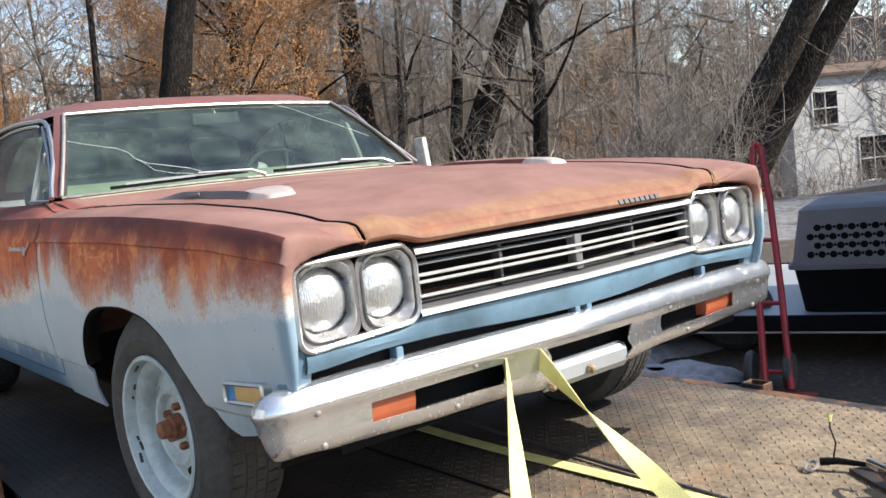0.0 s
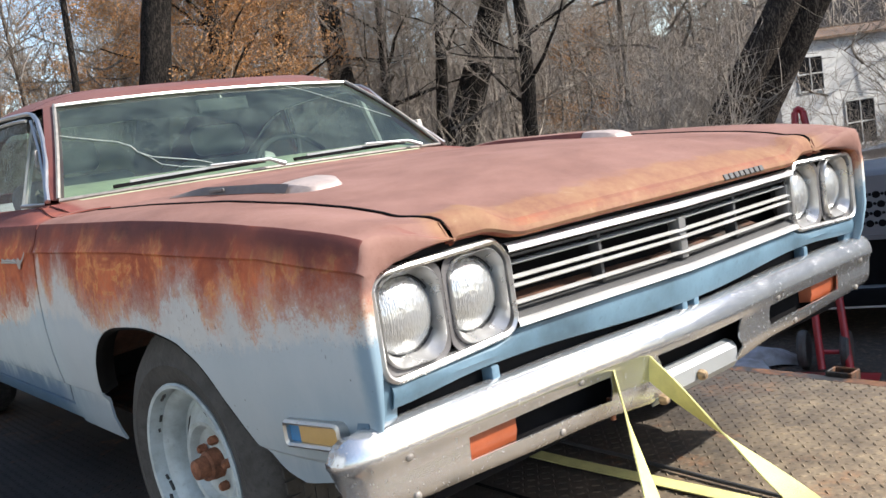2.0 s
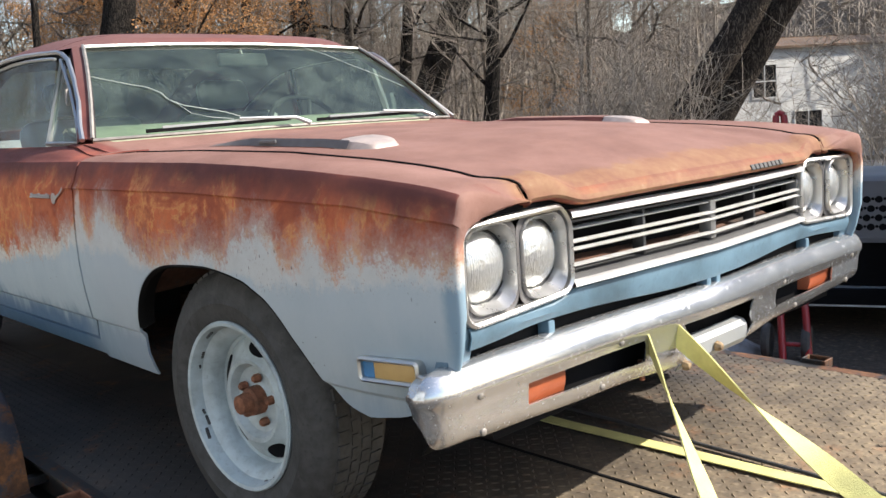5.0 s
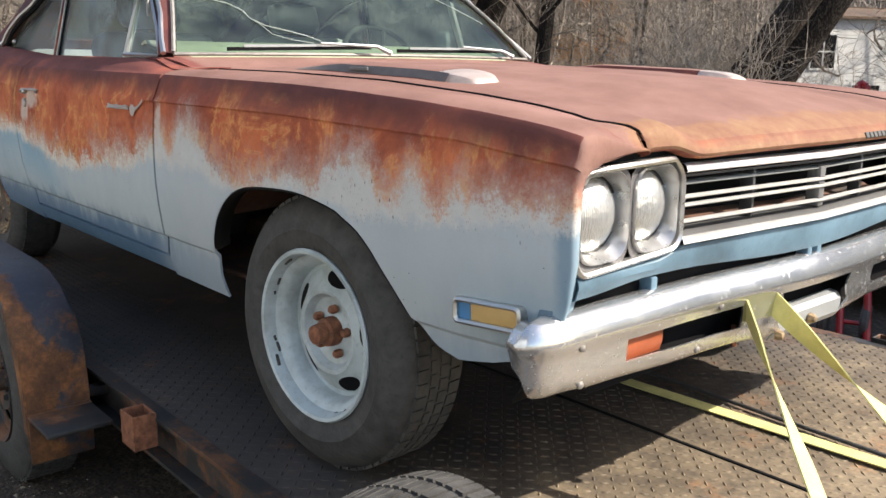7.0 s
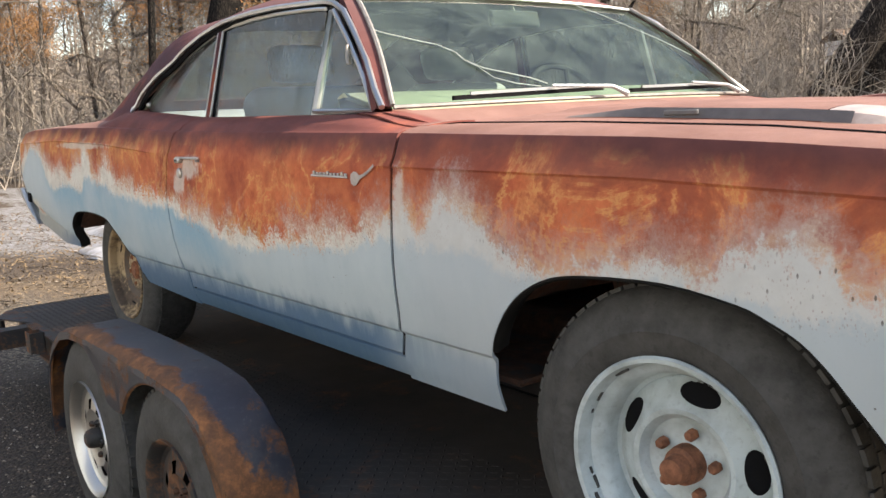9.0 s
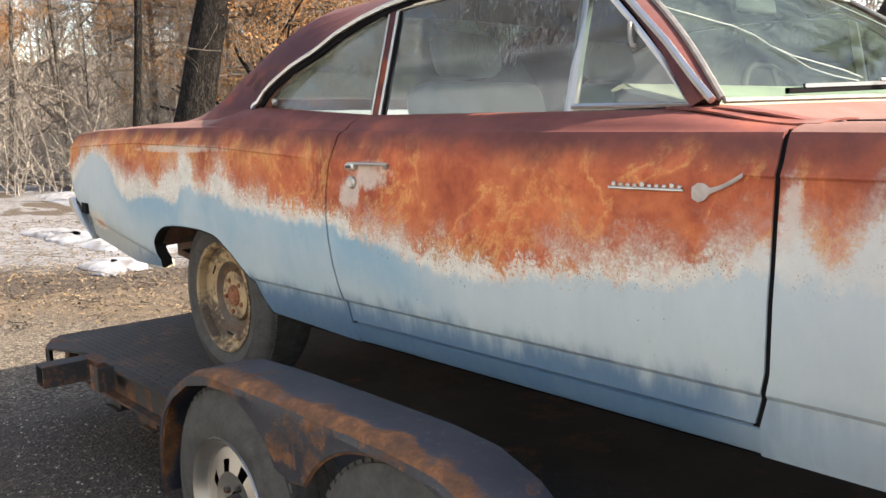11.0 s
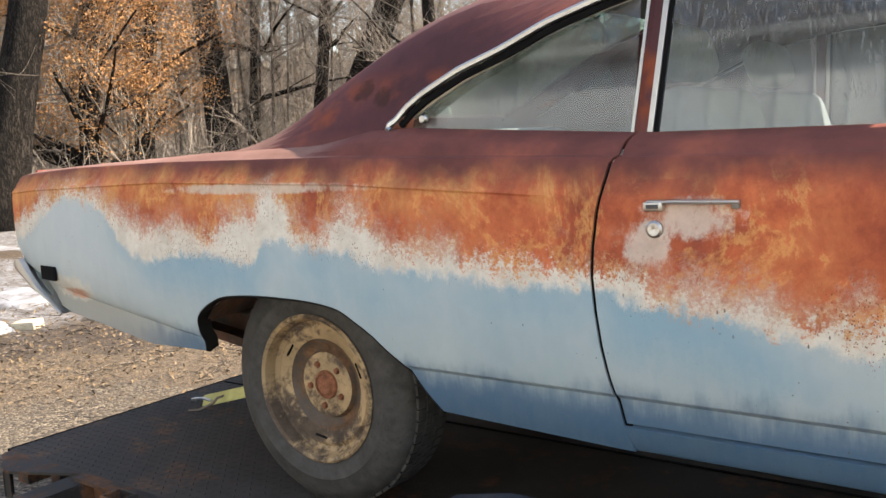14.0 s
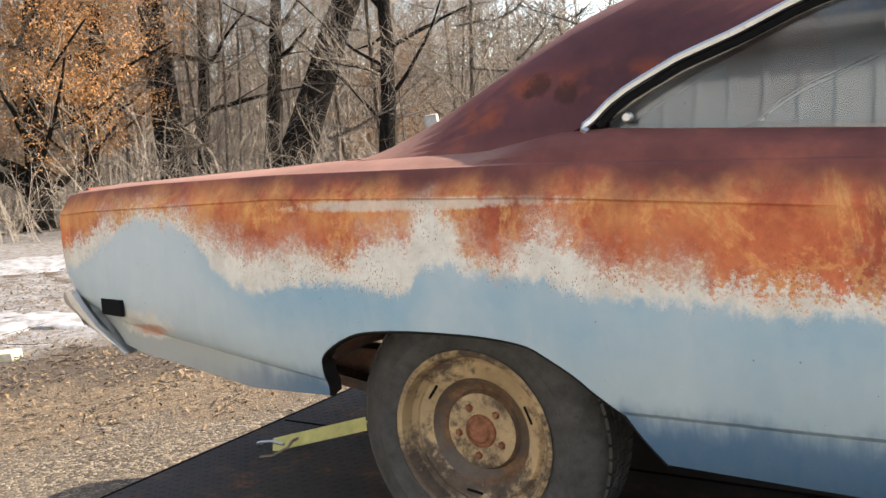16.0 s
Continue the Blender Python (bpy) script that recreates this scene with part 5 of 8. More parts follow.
def build_deck_and_tail():
    rows = []
    for x in spaced(-3.30, -4.30, 16):
        half = float(np.interp(x, [-4.3, -3.3], [0.61, 0.71]))
        zb = float(np.interp(x, [-4.3, -3.9, -3.3], [1.545, 1.562, 1.582]))
        rows.append([(x, v * half, zb - 0.010 + 0.012 * (1 - v * v)) for v in spaced(-1, 1, 16)])
    sheet("trunk_lid", rows, M_BODY, car, thick=0.006)
    rows = []
    for z, x in ((1.541, -4.29), (1.53, -4.312), (1.50, -4.325), (1.40, -4.332), (1.28, -4.318), (1.16, -4.25), (1.07, -4.14)):
        rows.append([(x - 0.01 * (1 - v * v), v * (0.84 if z < 1.52 else 0.78), z) for v in spaced(-1, 1, 12)])
    sheet("tail_panel", rows, M_BODY, car, thick=0.006)
    # panel between rear window and trunk lid
    rows = [[(x, v * 0.74, z + 0.012 * (1 - v * v)) for v in spaced(-1, 1, 12)] for x, z in ((-3.08, 1.54), (-3.16, 1.566), (-3.22, 1.576), (-3.30, 1.574))]
    sheet("rear_cowl", rows, M_BODY, car, thick=0.004)
    # rear bumper: a bar across the back and a thin wedge-shaped end on each flank
    bumper = new("rear_bumper")
    bumper.parent = car
    tagged(bumper, "dull chrome rear bumper with pointed ends")
    rows = []
    for y in spaced(-0.855, 0.855, 24):
        e = ease(abs(y), 0.70, 0.855)
        x = -4.345 + 0.03 * e
        rows.append([(x + 0.05, y, 1.222), (x + 0.012, y, 1.218), (x, y, 1.195), (x + 0.004, y, 1.160), (x + 0.03, y, 1.125), (x + 0.07, y, 1.115)])
    sheet("bar", rows, M_TAILCHROME, bumper, "", thick=0.004)
    for s in (-1, 1):
        rows = []
        for f in spaced(0, 1, 14):
            xo, zo = float(np.interp(f, [0, 0.12, 0.5, 1], [-4.325, -4.335, -4.232, -4.079])), float(np.interp(f, [0, 0.12, 0.5, 1], [1.226, 1.196, 1.124, 1.046]))
            xi, zi = float(np.interp(f, [0, 0.2, 0.5, 1], [-4.275, -4.238, -4.186, -4.075])), float(np.interp(f, [0, 0.2, 0.5, 1], [1.236, 1.186, 1.130, 1.052]))
            y = 0.876 - 0.010 * f
            proud = 0.018 * (1 - 0.75 * f)
            rows.append([(xi, s * (y - 0.004), zi), (xi - 0.004, s * (y + proud * 0.75), zi - 0.002), (xi * 0.55 + xo * 0.45, s * (y + proud), zi * 0.55 + zo * 0.45), (xo + 0.008, s * (y + proud * 0.6), zo + 0.004), (xo, s * (y - 0.012), zo), (xo + 0.01, s * (y - 0.05), zo + 0.006)])
        sheet("bumper_end", rows, M_TAILCHROME, bumper, "", thick=0.003, angle=20)
    for s in (-1, 1):
        # empty side marker hole with a dark box behind it
        bm = bmesh.new()
        box_into(bm, (-0.058, -0.006, -0.024), (0.058, 0.006, 0.024), pose(-4.083, s * 0.893, 1.194, 0, 0, s * 10), 0.002, 1)
        part("marker_hole", bm, M_BLACK, car, "empty black side marker hole")


build_deck_and_tail()


# ---- front end ----
def ring_frame(bm, outer, inner, x_of, depth_in):
    """A flat frame between two closed outlines in y and z, with its inner edge turned back."""
    n = len(outer)
    o0 = [bm.verts.new((x_of(y) - 0.02, y, z)) for y, z in outer]
    o = [bm.verts.new((x_of(y), y, z)) for y, z in outer]
    m = [bm.verts.new((x_of(y) + 0.004, y * 0.5 + a * 0.5, z * 0.5 + b * 0.5)) for (y, z), (a, b) in zip(outer, inner)]
    i = [bm.verts.new((x_of(y), y, z)) for y, z in inner]
    b = [bm.verts.new((x_of(y) - depth_in, y, z)) for y, z in inner]
    for r0, r1 in ((o0, o), (o, m), (m, i), (i, b)):
        for k in range(n):
            bm.faces.new((r0[k], r0[(k + 1) % n], r1[(k + 1) % n], r1[k]))
    return bm


def rounded(y0, y1, z0, z1, r, n=6):
    pts = []
    for cy, cz, a0 in ((y1 - r, z1 - r, 0), (y0 + r, z1 - r, 90), (y0 + r, z0 + r, 180), (y1 - r, z0 + r, 270)):
        for i in range(n + 1):
            a = radians(a0 + 90 * i / n)
            pts.append((cy + r * math.cos(a), cz + r * math.sin(a)))
    return pts


def face_x(y):
    """The plane of grille and lamps."""
    return 0.766 + nose(y) * 1.15 + 0.012 * ease(abs(y), 0.55, 0.85)


def lens_material():
    mat, nt, bsdf = nodes_of("ribbed lamp glass")
    k = Net(nt)
    p = k.pos()
    wave = k.math("ADD", k.noise(k.scaled(p, (1.0, 1.0, 0.05)), 420.0, 1.0, 0.5), k.math("MULTIPLY", k.voronoi(p, 95.0), 0.5))
    bsdf.inputs["Base Color"].default_value = (0.50, 0.515, 0.52, 1)
    bsdf.inputs["Metallic"].default_value = 0.6
    bsdf.inputs["Roughness"].default_value = 0.17
    bsdf.inputs["Coat Weight"].default_value = 0.5
    k.put(k.bump(wave, 0.35, 0.006), bsdf.inputs["Normal"])
    return mat


M_LAMP = lens_material()
M_COLLAR = simple("dark grey lamp plate", (0.115, 0.11, 0.112), 0.5, var=0.25, scale=20)
M_BOWL = simple("satin silver lamp trim", (0.56, 0.555, 0.545), 0.30, metal=0.75, var=0.15, scale=25, bump=0.05)
M_POST = simple("grey grille post", (0.20, 0.20, 0.20), 0.45, metal=0.3)


def build_front():
    for s in (-1, 1):
        yo, yi = s * 0.7485, s * 0.588
        head = new("headlight_pair")
        head.parent = car
        # outer bright frame round both lamps, taller outside
        def frame_outline(grow):
            pts = rounded(0.508 - grow, 0.832 + grow, 1.184 - grow, 1.384 + grow, 0.036 + grow)
            out = [(s * y, z - 0.012 * ease(y, 0.72, 0.82) * ease(z, 1.3, 1.38) + 0.012 * ease(0.62 - y, 0.0, 0.10) * ease(1.28 - z, 0.0, 0.08) - 0.022 * ease(0.56 - y, 0.0, 0.05) * ease(z, 1.30, 1.36)) for y, z in pts]
            return out if s > 0 else out[::-1]
        fr = part("lamp_frame", ring_frame(bmesh.new(), frame_outline(0.0), frame_outline(-0.011), lambda y: face_x(y) + 0.010, 0.03), M_BOWL, head, "bright lamp surround")
        # dark plate between the lamps
        pl = frame_outline(-0.009)
        bm = bmesh.new()
        bm.faces.new([bm.verts.new((face_x(y) - 0.045, y, z)) for y, z in pl])
        # lamp bowls
        for yc, name in ((yo, "outer"), (yi, "inner")):
            cups = []
            w = 0.0665
            rim = rounded(-w, w, -0.083, 0.080, 0.042, 8)
            rings = [(1.0, -0.006, 0), (1.0, 0.004, 0), (0.97, 0.008, 0), (0.945, 0.004, 0), (0.93, -0.014, 1), (0.915, -0.045, 1)]
            rows = []
            for scale, dx, to_round in rings:
                row = []
                for y, z in rim:
                    if to_round:
                        a = math.atan2(z, y)
                        y, z = 0.0705 * math.cos(a) / 0.92, 0.0705 * math.sin(a) / 0.92
                    row.append((face_x(yc) + dx, yc + y * scale, 1.285 + z * scale))
                rows.append(row)
            sheet("lamp_bowl", rows, M_BOWL, head, "bright lamp bowl", closed=True)
            # dark collar filling the surround round this bowl
            a, b = (yo * s - 0.0795, 0.824) if name == "outer" else (0.517, yo * s - 0.0805)
            cell = rounded(min(s * a, s * b) - yc, max(s * a, s * b) - yc, 1.196 - 1.285, 1.368 - 1.285, 0.030, 8)
            sheet("lamp_collar", [[(face_x(yc + y) + 0.001, yc + y, 1.285 + z) for y, z in cell], [(face_x(yc + y) - 0.003, yc + y * 0.99, 1.285 + z * 0.99) for y, z in rim]], M_COLLAR, head, "dark grey plate round the lamp", closed=True)
            m = Matrix.Translation((face_x(yc) - 0.036, yc, 1.285)) @ Euler((0, 0, radians(90))).to_matrix().to_4x4()
            lathe("lamp_lens", [(0.0, -0.036), (0.02, -0.0345), (0.04, -0.029), (0.055, -0.021), (0.065, -0.012), (0.070, 0.0), (0.072, 0.012)], M_LAMP, head, "round ribbed glass headlamp", 40, m)
            lathe("lamp_ring", [(0.069, -0.006), (0.0715, -0.012), (0.0745, -0.010), (0.076, 0.0), (0.078, 0.012)], M_DARKTRIM, head, "", 40, m)
        part("lamp_plate", bm, M_DARKTRIM, head, "dark plate between the lamps")
    # grille
    grille = new("grille")
    grille.parent = car
    tagged(grille, "black grille with bright horizontal bars")

    def bar(name, z0, z1, y0, y1, out, mat, label="", slant=0.0, deep=0.03):
        rows = []
        for y in spaced(y0, y1, 14):
            x = face_x(y) + out
            rows.append([(x - deep, y, z1), (x - 0.004, y, z1), (x + 0.004, y, z1 - 0.003), (x + 0.004 + slant, y, z0 + 0.003), (x - 0.003 + slant, y, z0), (x - deep, y, z0)])
        sheet(name, rows, mat, grille, label, closed=True)
    bar("top_bar", 1.345, 1.362, -0.515, 0.515, 0.010, M_BAR, "bright top grille bar", 0.003)
    bar("bottom_bar", 1.206, 1.221, -0.515, 0.515, 0.012, M_BAR, "bright bottom grille bar", 0.003)
    for z in (1.293, 1.277, 1.245):
        bar("grille_bar", z, z + 0.0075, -0.505, 0.505, 0.004, M_BAR, "", 0.0, 0.010)
    bar("grille_rib", 1.318, 1.324, -0.505, 0.505, -0.006, M_GREY)
    bar("grille_rib", 1.3365, 1.3375, -0.505, 0.505, -0.008, M_DARKTRIM)
    for y, w in ((-0.505, 0.006), (0.0, 0.012), (0.505, 0.006)):
        box("grille_post", (face_x(y) - 0.03, y - w, 1.235), (face_x(y) + 0.0015, y + w, 1.325), M_POST, grille, "", 0.002)
    for y in (-0.25, 0.25):
        box("grille_post", (face_x(y) - 0.04, y - 0.005, 1.222), (face_x(y) - 0.010, y + 0.005, 1.338), M_DARKTRIM, grille, "", 0.002)
    # black sheet stands for the shade behind the grille
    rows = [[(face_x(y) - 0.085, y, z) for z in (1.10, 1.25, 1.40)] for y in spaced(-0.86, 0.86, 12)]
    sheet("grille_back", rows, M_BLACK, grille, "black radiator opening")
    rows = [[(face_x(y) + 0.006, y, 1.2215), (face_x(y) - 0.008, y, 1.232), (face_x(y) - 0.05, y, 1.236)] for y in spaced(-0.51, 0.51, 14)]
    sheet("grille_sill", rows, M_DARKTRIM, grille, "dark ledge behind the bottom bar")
    # black strip stands for the shade under the hood's lip
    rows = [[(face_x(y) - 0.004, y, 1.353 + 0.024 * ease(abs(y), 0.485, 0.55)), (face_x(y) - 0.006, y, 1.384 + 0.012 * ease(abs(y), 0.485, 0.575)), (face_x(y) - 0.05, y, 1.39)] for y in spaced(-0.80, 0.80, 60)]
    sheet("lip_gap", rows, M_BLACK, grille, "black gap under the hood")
    # blue panel under the grille and the lamps, with long slots
    rows = []
    for y in spaced(-0.815, 0.815, 40):
        x = face_x(y) - 0.002
        top = 1.207 - 0.020 * ease(abs(y), 0.50, 0.56)
        low = 1.138 + 0.014 * ease(abs(y), 0.1, 0.5) - 0.008 * ease(abs(y), 0.6, 0.8)
        rows.append([(x - 0.03, y, top + 0.001), (x + 0.002, y, top), (x + 0.008, y, top - 0.006), (x + 0.010, y, top - 0.018), (x + 0.006, y, low + 0.012), (x + 0.003, y, low + 0.003), (x - 0.004, y, low), (x - 0.04, y, low)])
    sheet("grille_apron", rows, M_ENAMEL, car, "blue painted panel under the grille", thick=0.003)
    for y in (-0.573, -0.022, 0.022, 0.573):
        box("slot_post", (face_x(y) - 0.03, y - 0.010, 1.06), (face_x(y) + 0.001, y + 0.010, 1.150), M_ENAMEL, car, "", 0.004)
    # black sheet puts the slots' shade behind the apron
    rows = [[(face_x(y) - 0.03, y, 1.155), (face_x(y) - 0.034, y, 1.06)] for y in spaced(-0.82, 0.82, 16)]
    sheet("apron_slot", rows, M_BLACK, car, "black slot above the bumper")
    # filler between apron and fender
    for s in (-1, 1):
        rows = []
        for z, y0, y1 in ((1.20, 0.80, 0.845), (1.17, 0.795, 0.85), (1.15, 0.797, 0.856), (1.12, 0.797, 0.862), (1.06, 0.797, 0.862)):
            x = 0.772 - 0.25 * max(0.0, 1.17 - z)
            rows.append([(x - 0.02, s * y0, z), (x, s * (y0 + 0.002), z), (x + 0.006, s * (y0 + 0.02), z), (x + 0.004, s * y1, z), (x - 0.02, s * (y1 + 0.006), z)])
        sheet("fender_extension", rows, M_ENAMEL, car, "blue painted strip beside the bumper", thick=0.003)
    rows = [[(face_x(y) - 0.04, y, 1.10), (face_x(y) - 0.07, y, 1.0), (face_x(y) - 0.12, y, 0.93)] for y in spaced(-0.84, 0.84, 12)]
    sheet("front_valance", rows, M_BLACK, car, "black panel behind the bumper", thick=0.004)
    build_bumper()


BUMPER_Y = [0.0, 0.03, 0.07, 0.105, 0.13, 0.145, 0.165, 0.19, 0.23, 0.265, 0.285, 0.30, 0.33, 0.38, 0.43, 0.48, 0.53, 0.58, 0.63, 0.66, 0.68, 0.69, 0.70, 0.73, 0.77, 0.80, 0.825, 0.845]


def bumper_x(y):
    return 0.826 - 0.022 * ease(abs(y), 0.0, 0.5) - 0.004 * ease(abs(y), 0.5, 0.85)


def bumper_path():
    """Points along the bumper in plan with the way out, right to left, and the column's key."""
    half = [(Vector((bumper_x(y), y, 0)), Vector((1, y * 0.05, 0)).normalized(), y) for y in BUMPER_Y]
    for i, a in enumerate((14, 32, 50, 66, 80, 88)):
        c, d = math.cos(radians(a)), math.sin(radians(a))
        half.append((Vector((0.755 + 0.045 * c, 0.852 + 0.080 * d, 0)), Vector((c, d, 0)), 0.86 + 0.01 * i))
    for i, x in enumerate((0.752, 0.745, 0.738, 0.732, 0.728)):
        half.append((Vector((x, 0.933 - 0.001 * i, 0)), Vector((0, 1, 0)), 0.93 + 0.01 * i))
    flip = [(Vector((p.x, -p.y, 0)), Vector((d.x, -d.y, 0)), -k) for p, d, k in half[:0:-1]]
    return flip + half


def build_bumper():
    bumper = new("front_bumper")
    bumper.parent = car
    tagged(bumper, "dull chrome front bumper with light pitting")
    path = bumper_path()
    prof = [(-0.10, 1.080), (-0.082, 1.106), (-0.064, 1.121), (-0.047, 1.127), (-0.032, 1.126), (-0.019, 1.119), (-0.009, 1.108), (-0.003, 1.097), (0.0, 1.085), (0.0, 1.075), (-0.005, 1.066), (-0.007, 1.060), (-0.009, 1.054), (-0.0105, 1.040), (-0.0115, 1.022),
            (-0.0125, 1.006), (-0.014, 0.998), (-0.018, 0.982), (-0.026, 0.970), (-0.042, 0.962), (-0.065, 0.960)]
    rows = []
    for p, d, key in path:
        a = abs(key)
        row = []
        for j, (o, z) in enumerate(prof):
            zz = z
            if j > 12:
                # the lower edge rises towards the ends
                f = (1.054 - z) / 0.094
                zz = z + f * (0.010 * ease(a, 0.45, 0.75) + 0.008 * ease(a, 0.75, 0.85) + 0.045 * ease(a, 0.885, 0.97) - 0.014 * (1 - ease(a, 0.1, 0.35)))
            if a > 0.85:
                zz -= 0.012 * ease(a, 0.86, 0.97) * (1 if j < 8 else 0)
            yy = p.y + d.y * o
            # the openings' ends lean
            if 10 < j < 17 and a < 0.75:
                lean = (1.03 - z) / 0.03
                yy += math.copysign(0.010 * lean * (ease(a, 0.16, 0.25) - ease(a, 0.42, 0.6)) - 0.02 * lean * (ease(a, 0.05, 0.13) - ease(a, 0.145, 0.2)), p.y) if a > 0.001 else 0.0
            row.append((p.x + d.x * o, yy, zz))
        rows.append(row)

    def opening(i, j):
        a = (abs(path[i][2]) + abs(path[i + 1][2])) / 2
        if 12 <= j < 15 and 0.30 < a < 0.685:
            return True
        return 11 <= j < 20 and a < 0.14
    sheet("bar", rows, M_CHROME, bumper, "", thick=0.004, skip=opening, angle=40)
    for s in (-1, 1):
        # park lamp at the outer end of its opening
        lamp = []
        for y in spaced(0.555, 0.70, 8):
            lamp.append([(bumper_x(y) - 0.030, s * y, 1.066), (bumper_x(y) - 0.024, s * y, 1.05), (bumper_x(y) - 0.024, s * y, 1.025), (bumper_x(y) - 0.030, s * y, 1.004)])
        lamp.append([(p[0] - 0.02, p[1] - s * 0.001, p[2]) for p in lamp[-1]])
        lamp.insert(0, [(p[0] - 0.03, p[1] - s * 0.012, p[2]) for p in lamp[0]])
        sheet("park_lamp", lamp, M_AMBER, bumper, "faded orange park lamp lens", thick=0.003)
    # grey plate in the middle opening
    plate = [[(0.770, y, 1.012), (0.790, y, 1.008), (0.799, y, 0.995), (0.798, y, 0.962), (0.785, y, 0.945)] for y in spaced(-0.165, 0.15, 8)]
    sheet("plate_bracket", plate, M_GREY, bumper, "grey number plate bracket", thick=0.004)
    # black sheet drawn for the shade inside the bumper's openings
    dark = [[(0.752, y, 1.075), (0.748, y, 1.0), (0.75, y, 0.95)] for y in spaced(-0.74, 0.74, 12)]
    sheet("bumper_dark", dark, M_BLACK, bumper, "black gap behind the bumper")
    bolts = [(-0.812, 1.067), (-0.798, 0.992), (-0.392, 1.069), (-0.445, 0.984), (0.345, 1.068), (0.445, 0.984), (0.812, 1.067), (0.798, 0.992)]
    for y, z in bolts:
        x = bumper_x(y) - (0.003 if z > 1.05 else 0.016)
        lathe("bolt", [(0.0, -0.003), (0.004, -0.0025), (0.007, -0.0005), (0.008, 0.003)], M_DULL, bumper, "", 16, Matrix.Translation((x, y, z)) @ Euler((0, 0, radians(90))).to_matrix().to_4x4())
    for y, z in ((-0.150, 0.960), (-0.005, 0.972)):
        lathe("plate_bolt", [(0.0, -0.012), (0.007, -0.011), (0.012, -0.004), (0.013, 0.004)], M_TAN, bumper, "rusty plate bolt", 8, Matrix.Translation((0.805, y, z)) @ Euler((0, 0, radians(90))).to_matrix().to_4x4())
    tube("hanging_rod", [(0.77, -0.282, 1.0), (0.772, -0.281, 0.975), (0.772, -0.279, 0.953)], 0.006, M_RUST, bumper, "short rusty rod", 8)


build_front()
for s in (-1, 1):
    mk = new("side_marker")
    mk.parent = car
    bm = ring_frame(bmesh.new(), rounded(-0.078, 0.078, -0.025, 0.025, 0.01, 3), rounded(-0.068, 0.068, -0.016, 0.016, 0.006, 3), lambda y: 0.004, 0.012)
    turn = Matrix.Translation((0.642, s * 0.893, 1.106)) @ Euler((0, 0, radians((-90 if s < 0 else 90) - s * 7))).to_matrix().to_4x4() @ pose(0, 0, 0, 2.5 * -s, 0, 0)
    bmesh.ops.transform(bm, matrix=turn, verts=bm.verts)
    part("marker_frame", bm, M_BEZEL, mk, "bright marker frame")
    part("marker_lens", box_into(bmesh.new(), (-0.014, -0.040, -0.017), (-0.001, 0.069, 0.017), turn, 0.003), M_AMBER2, mk, "faded amber lens")
    part("marker_cup", box_into(bmesh.new(), (-0.014, -0.069, -0.017), (-0.003, -0.040, 0.017), turn, 0.001, 1), M_MARKBLUE, mk)


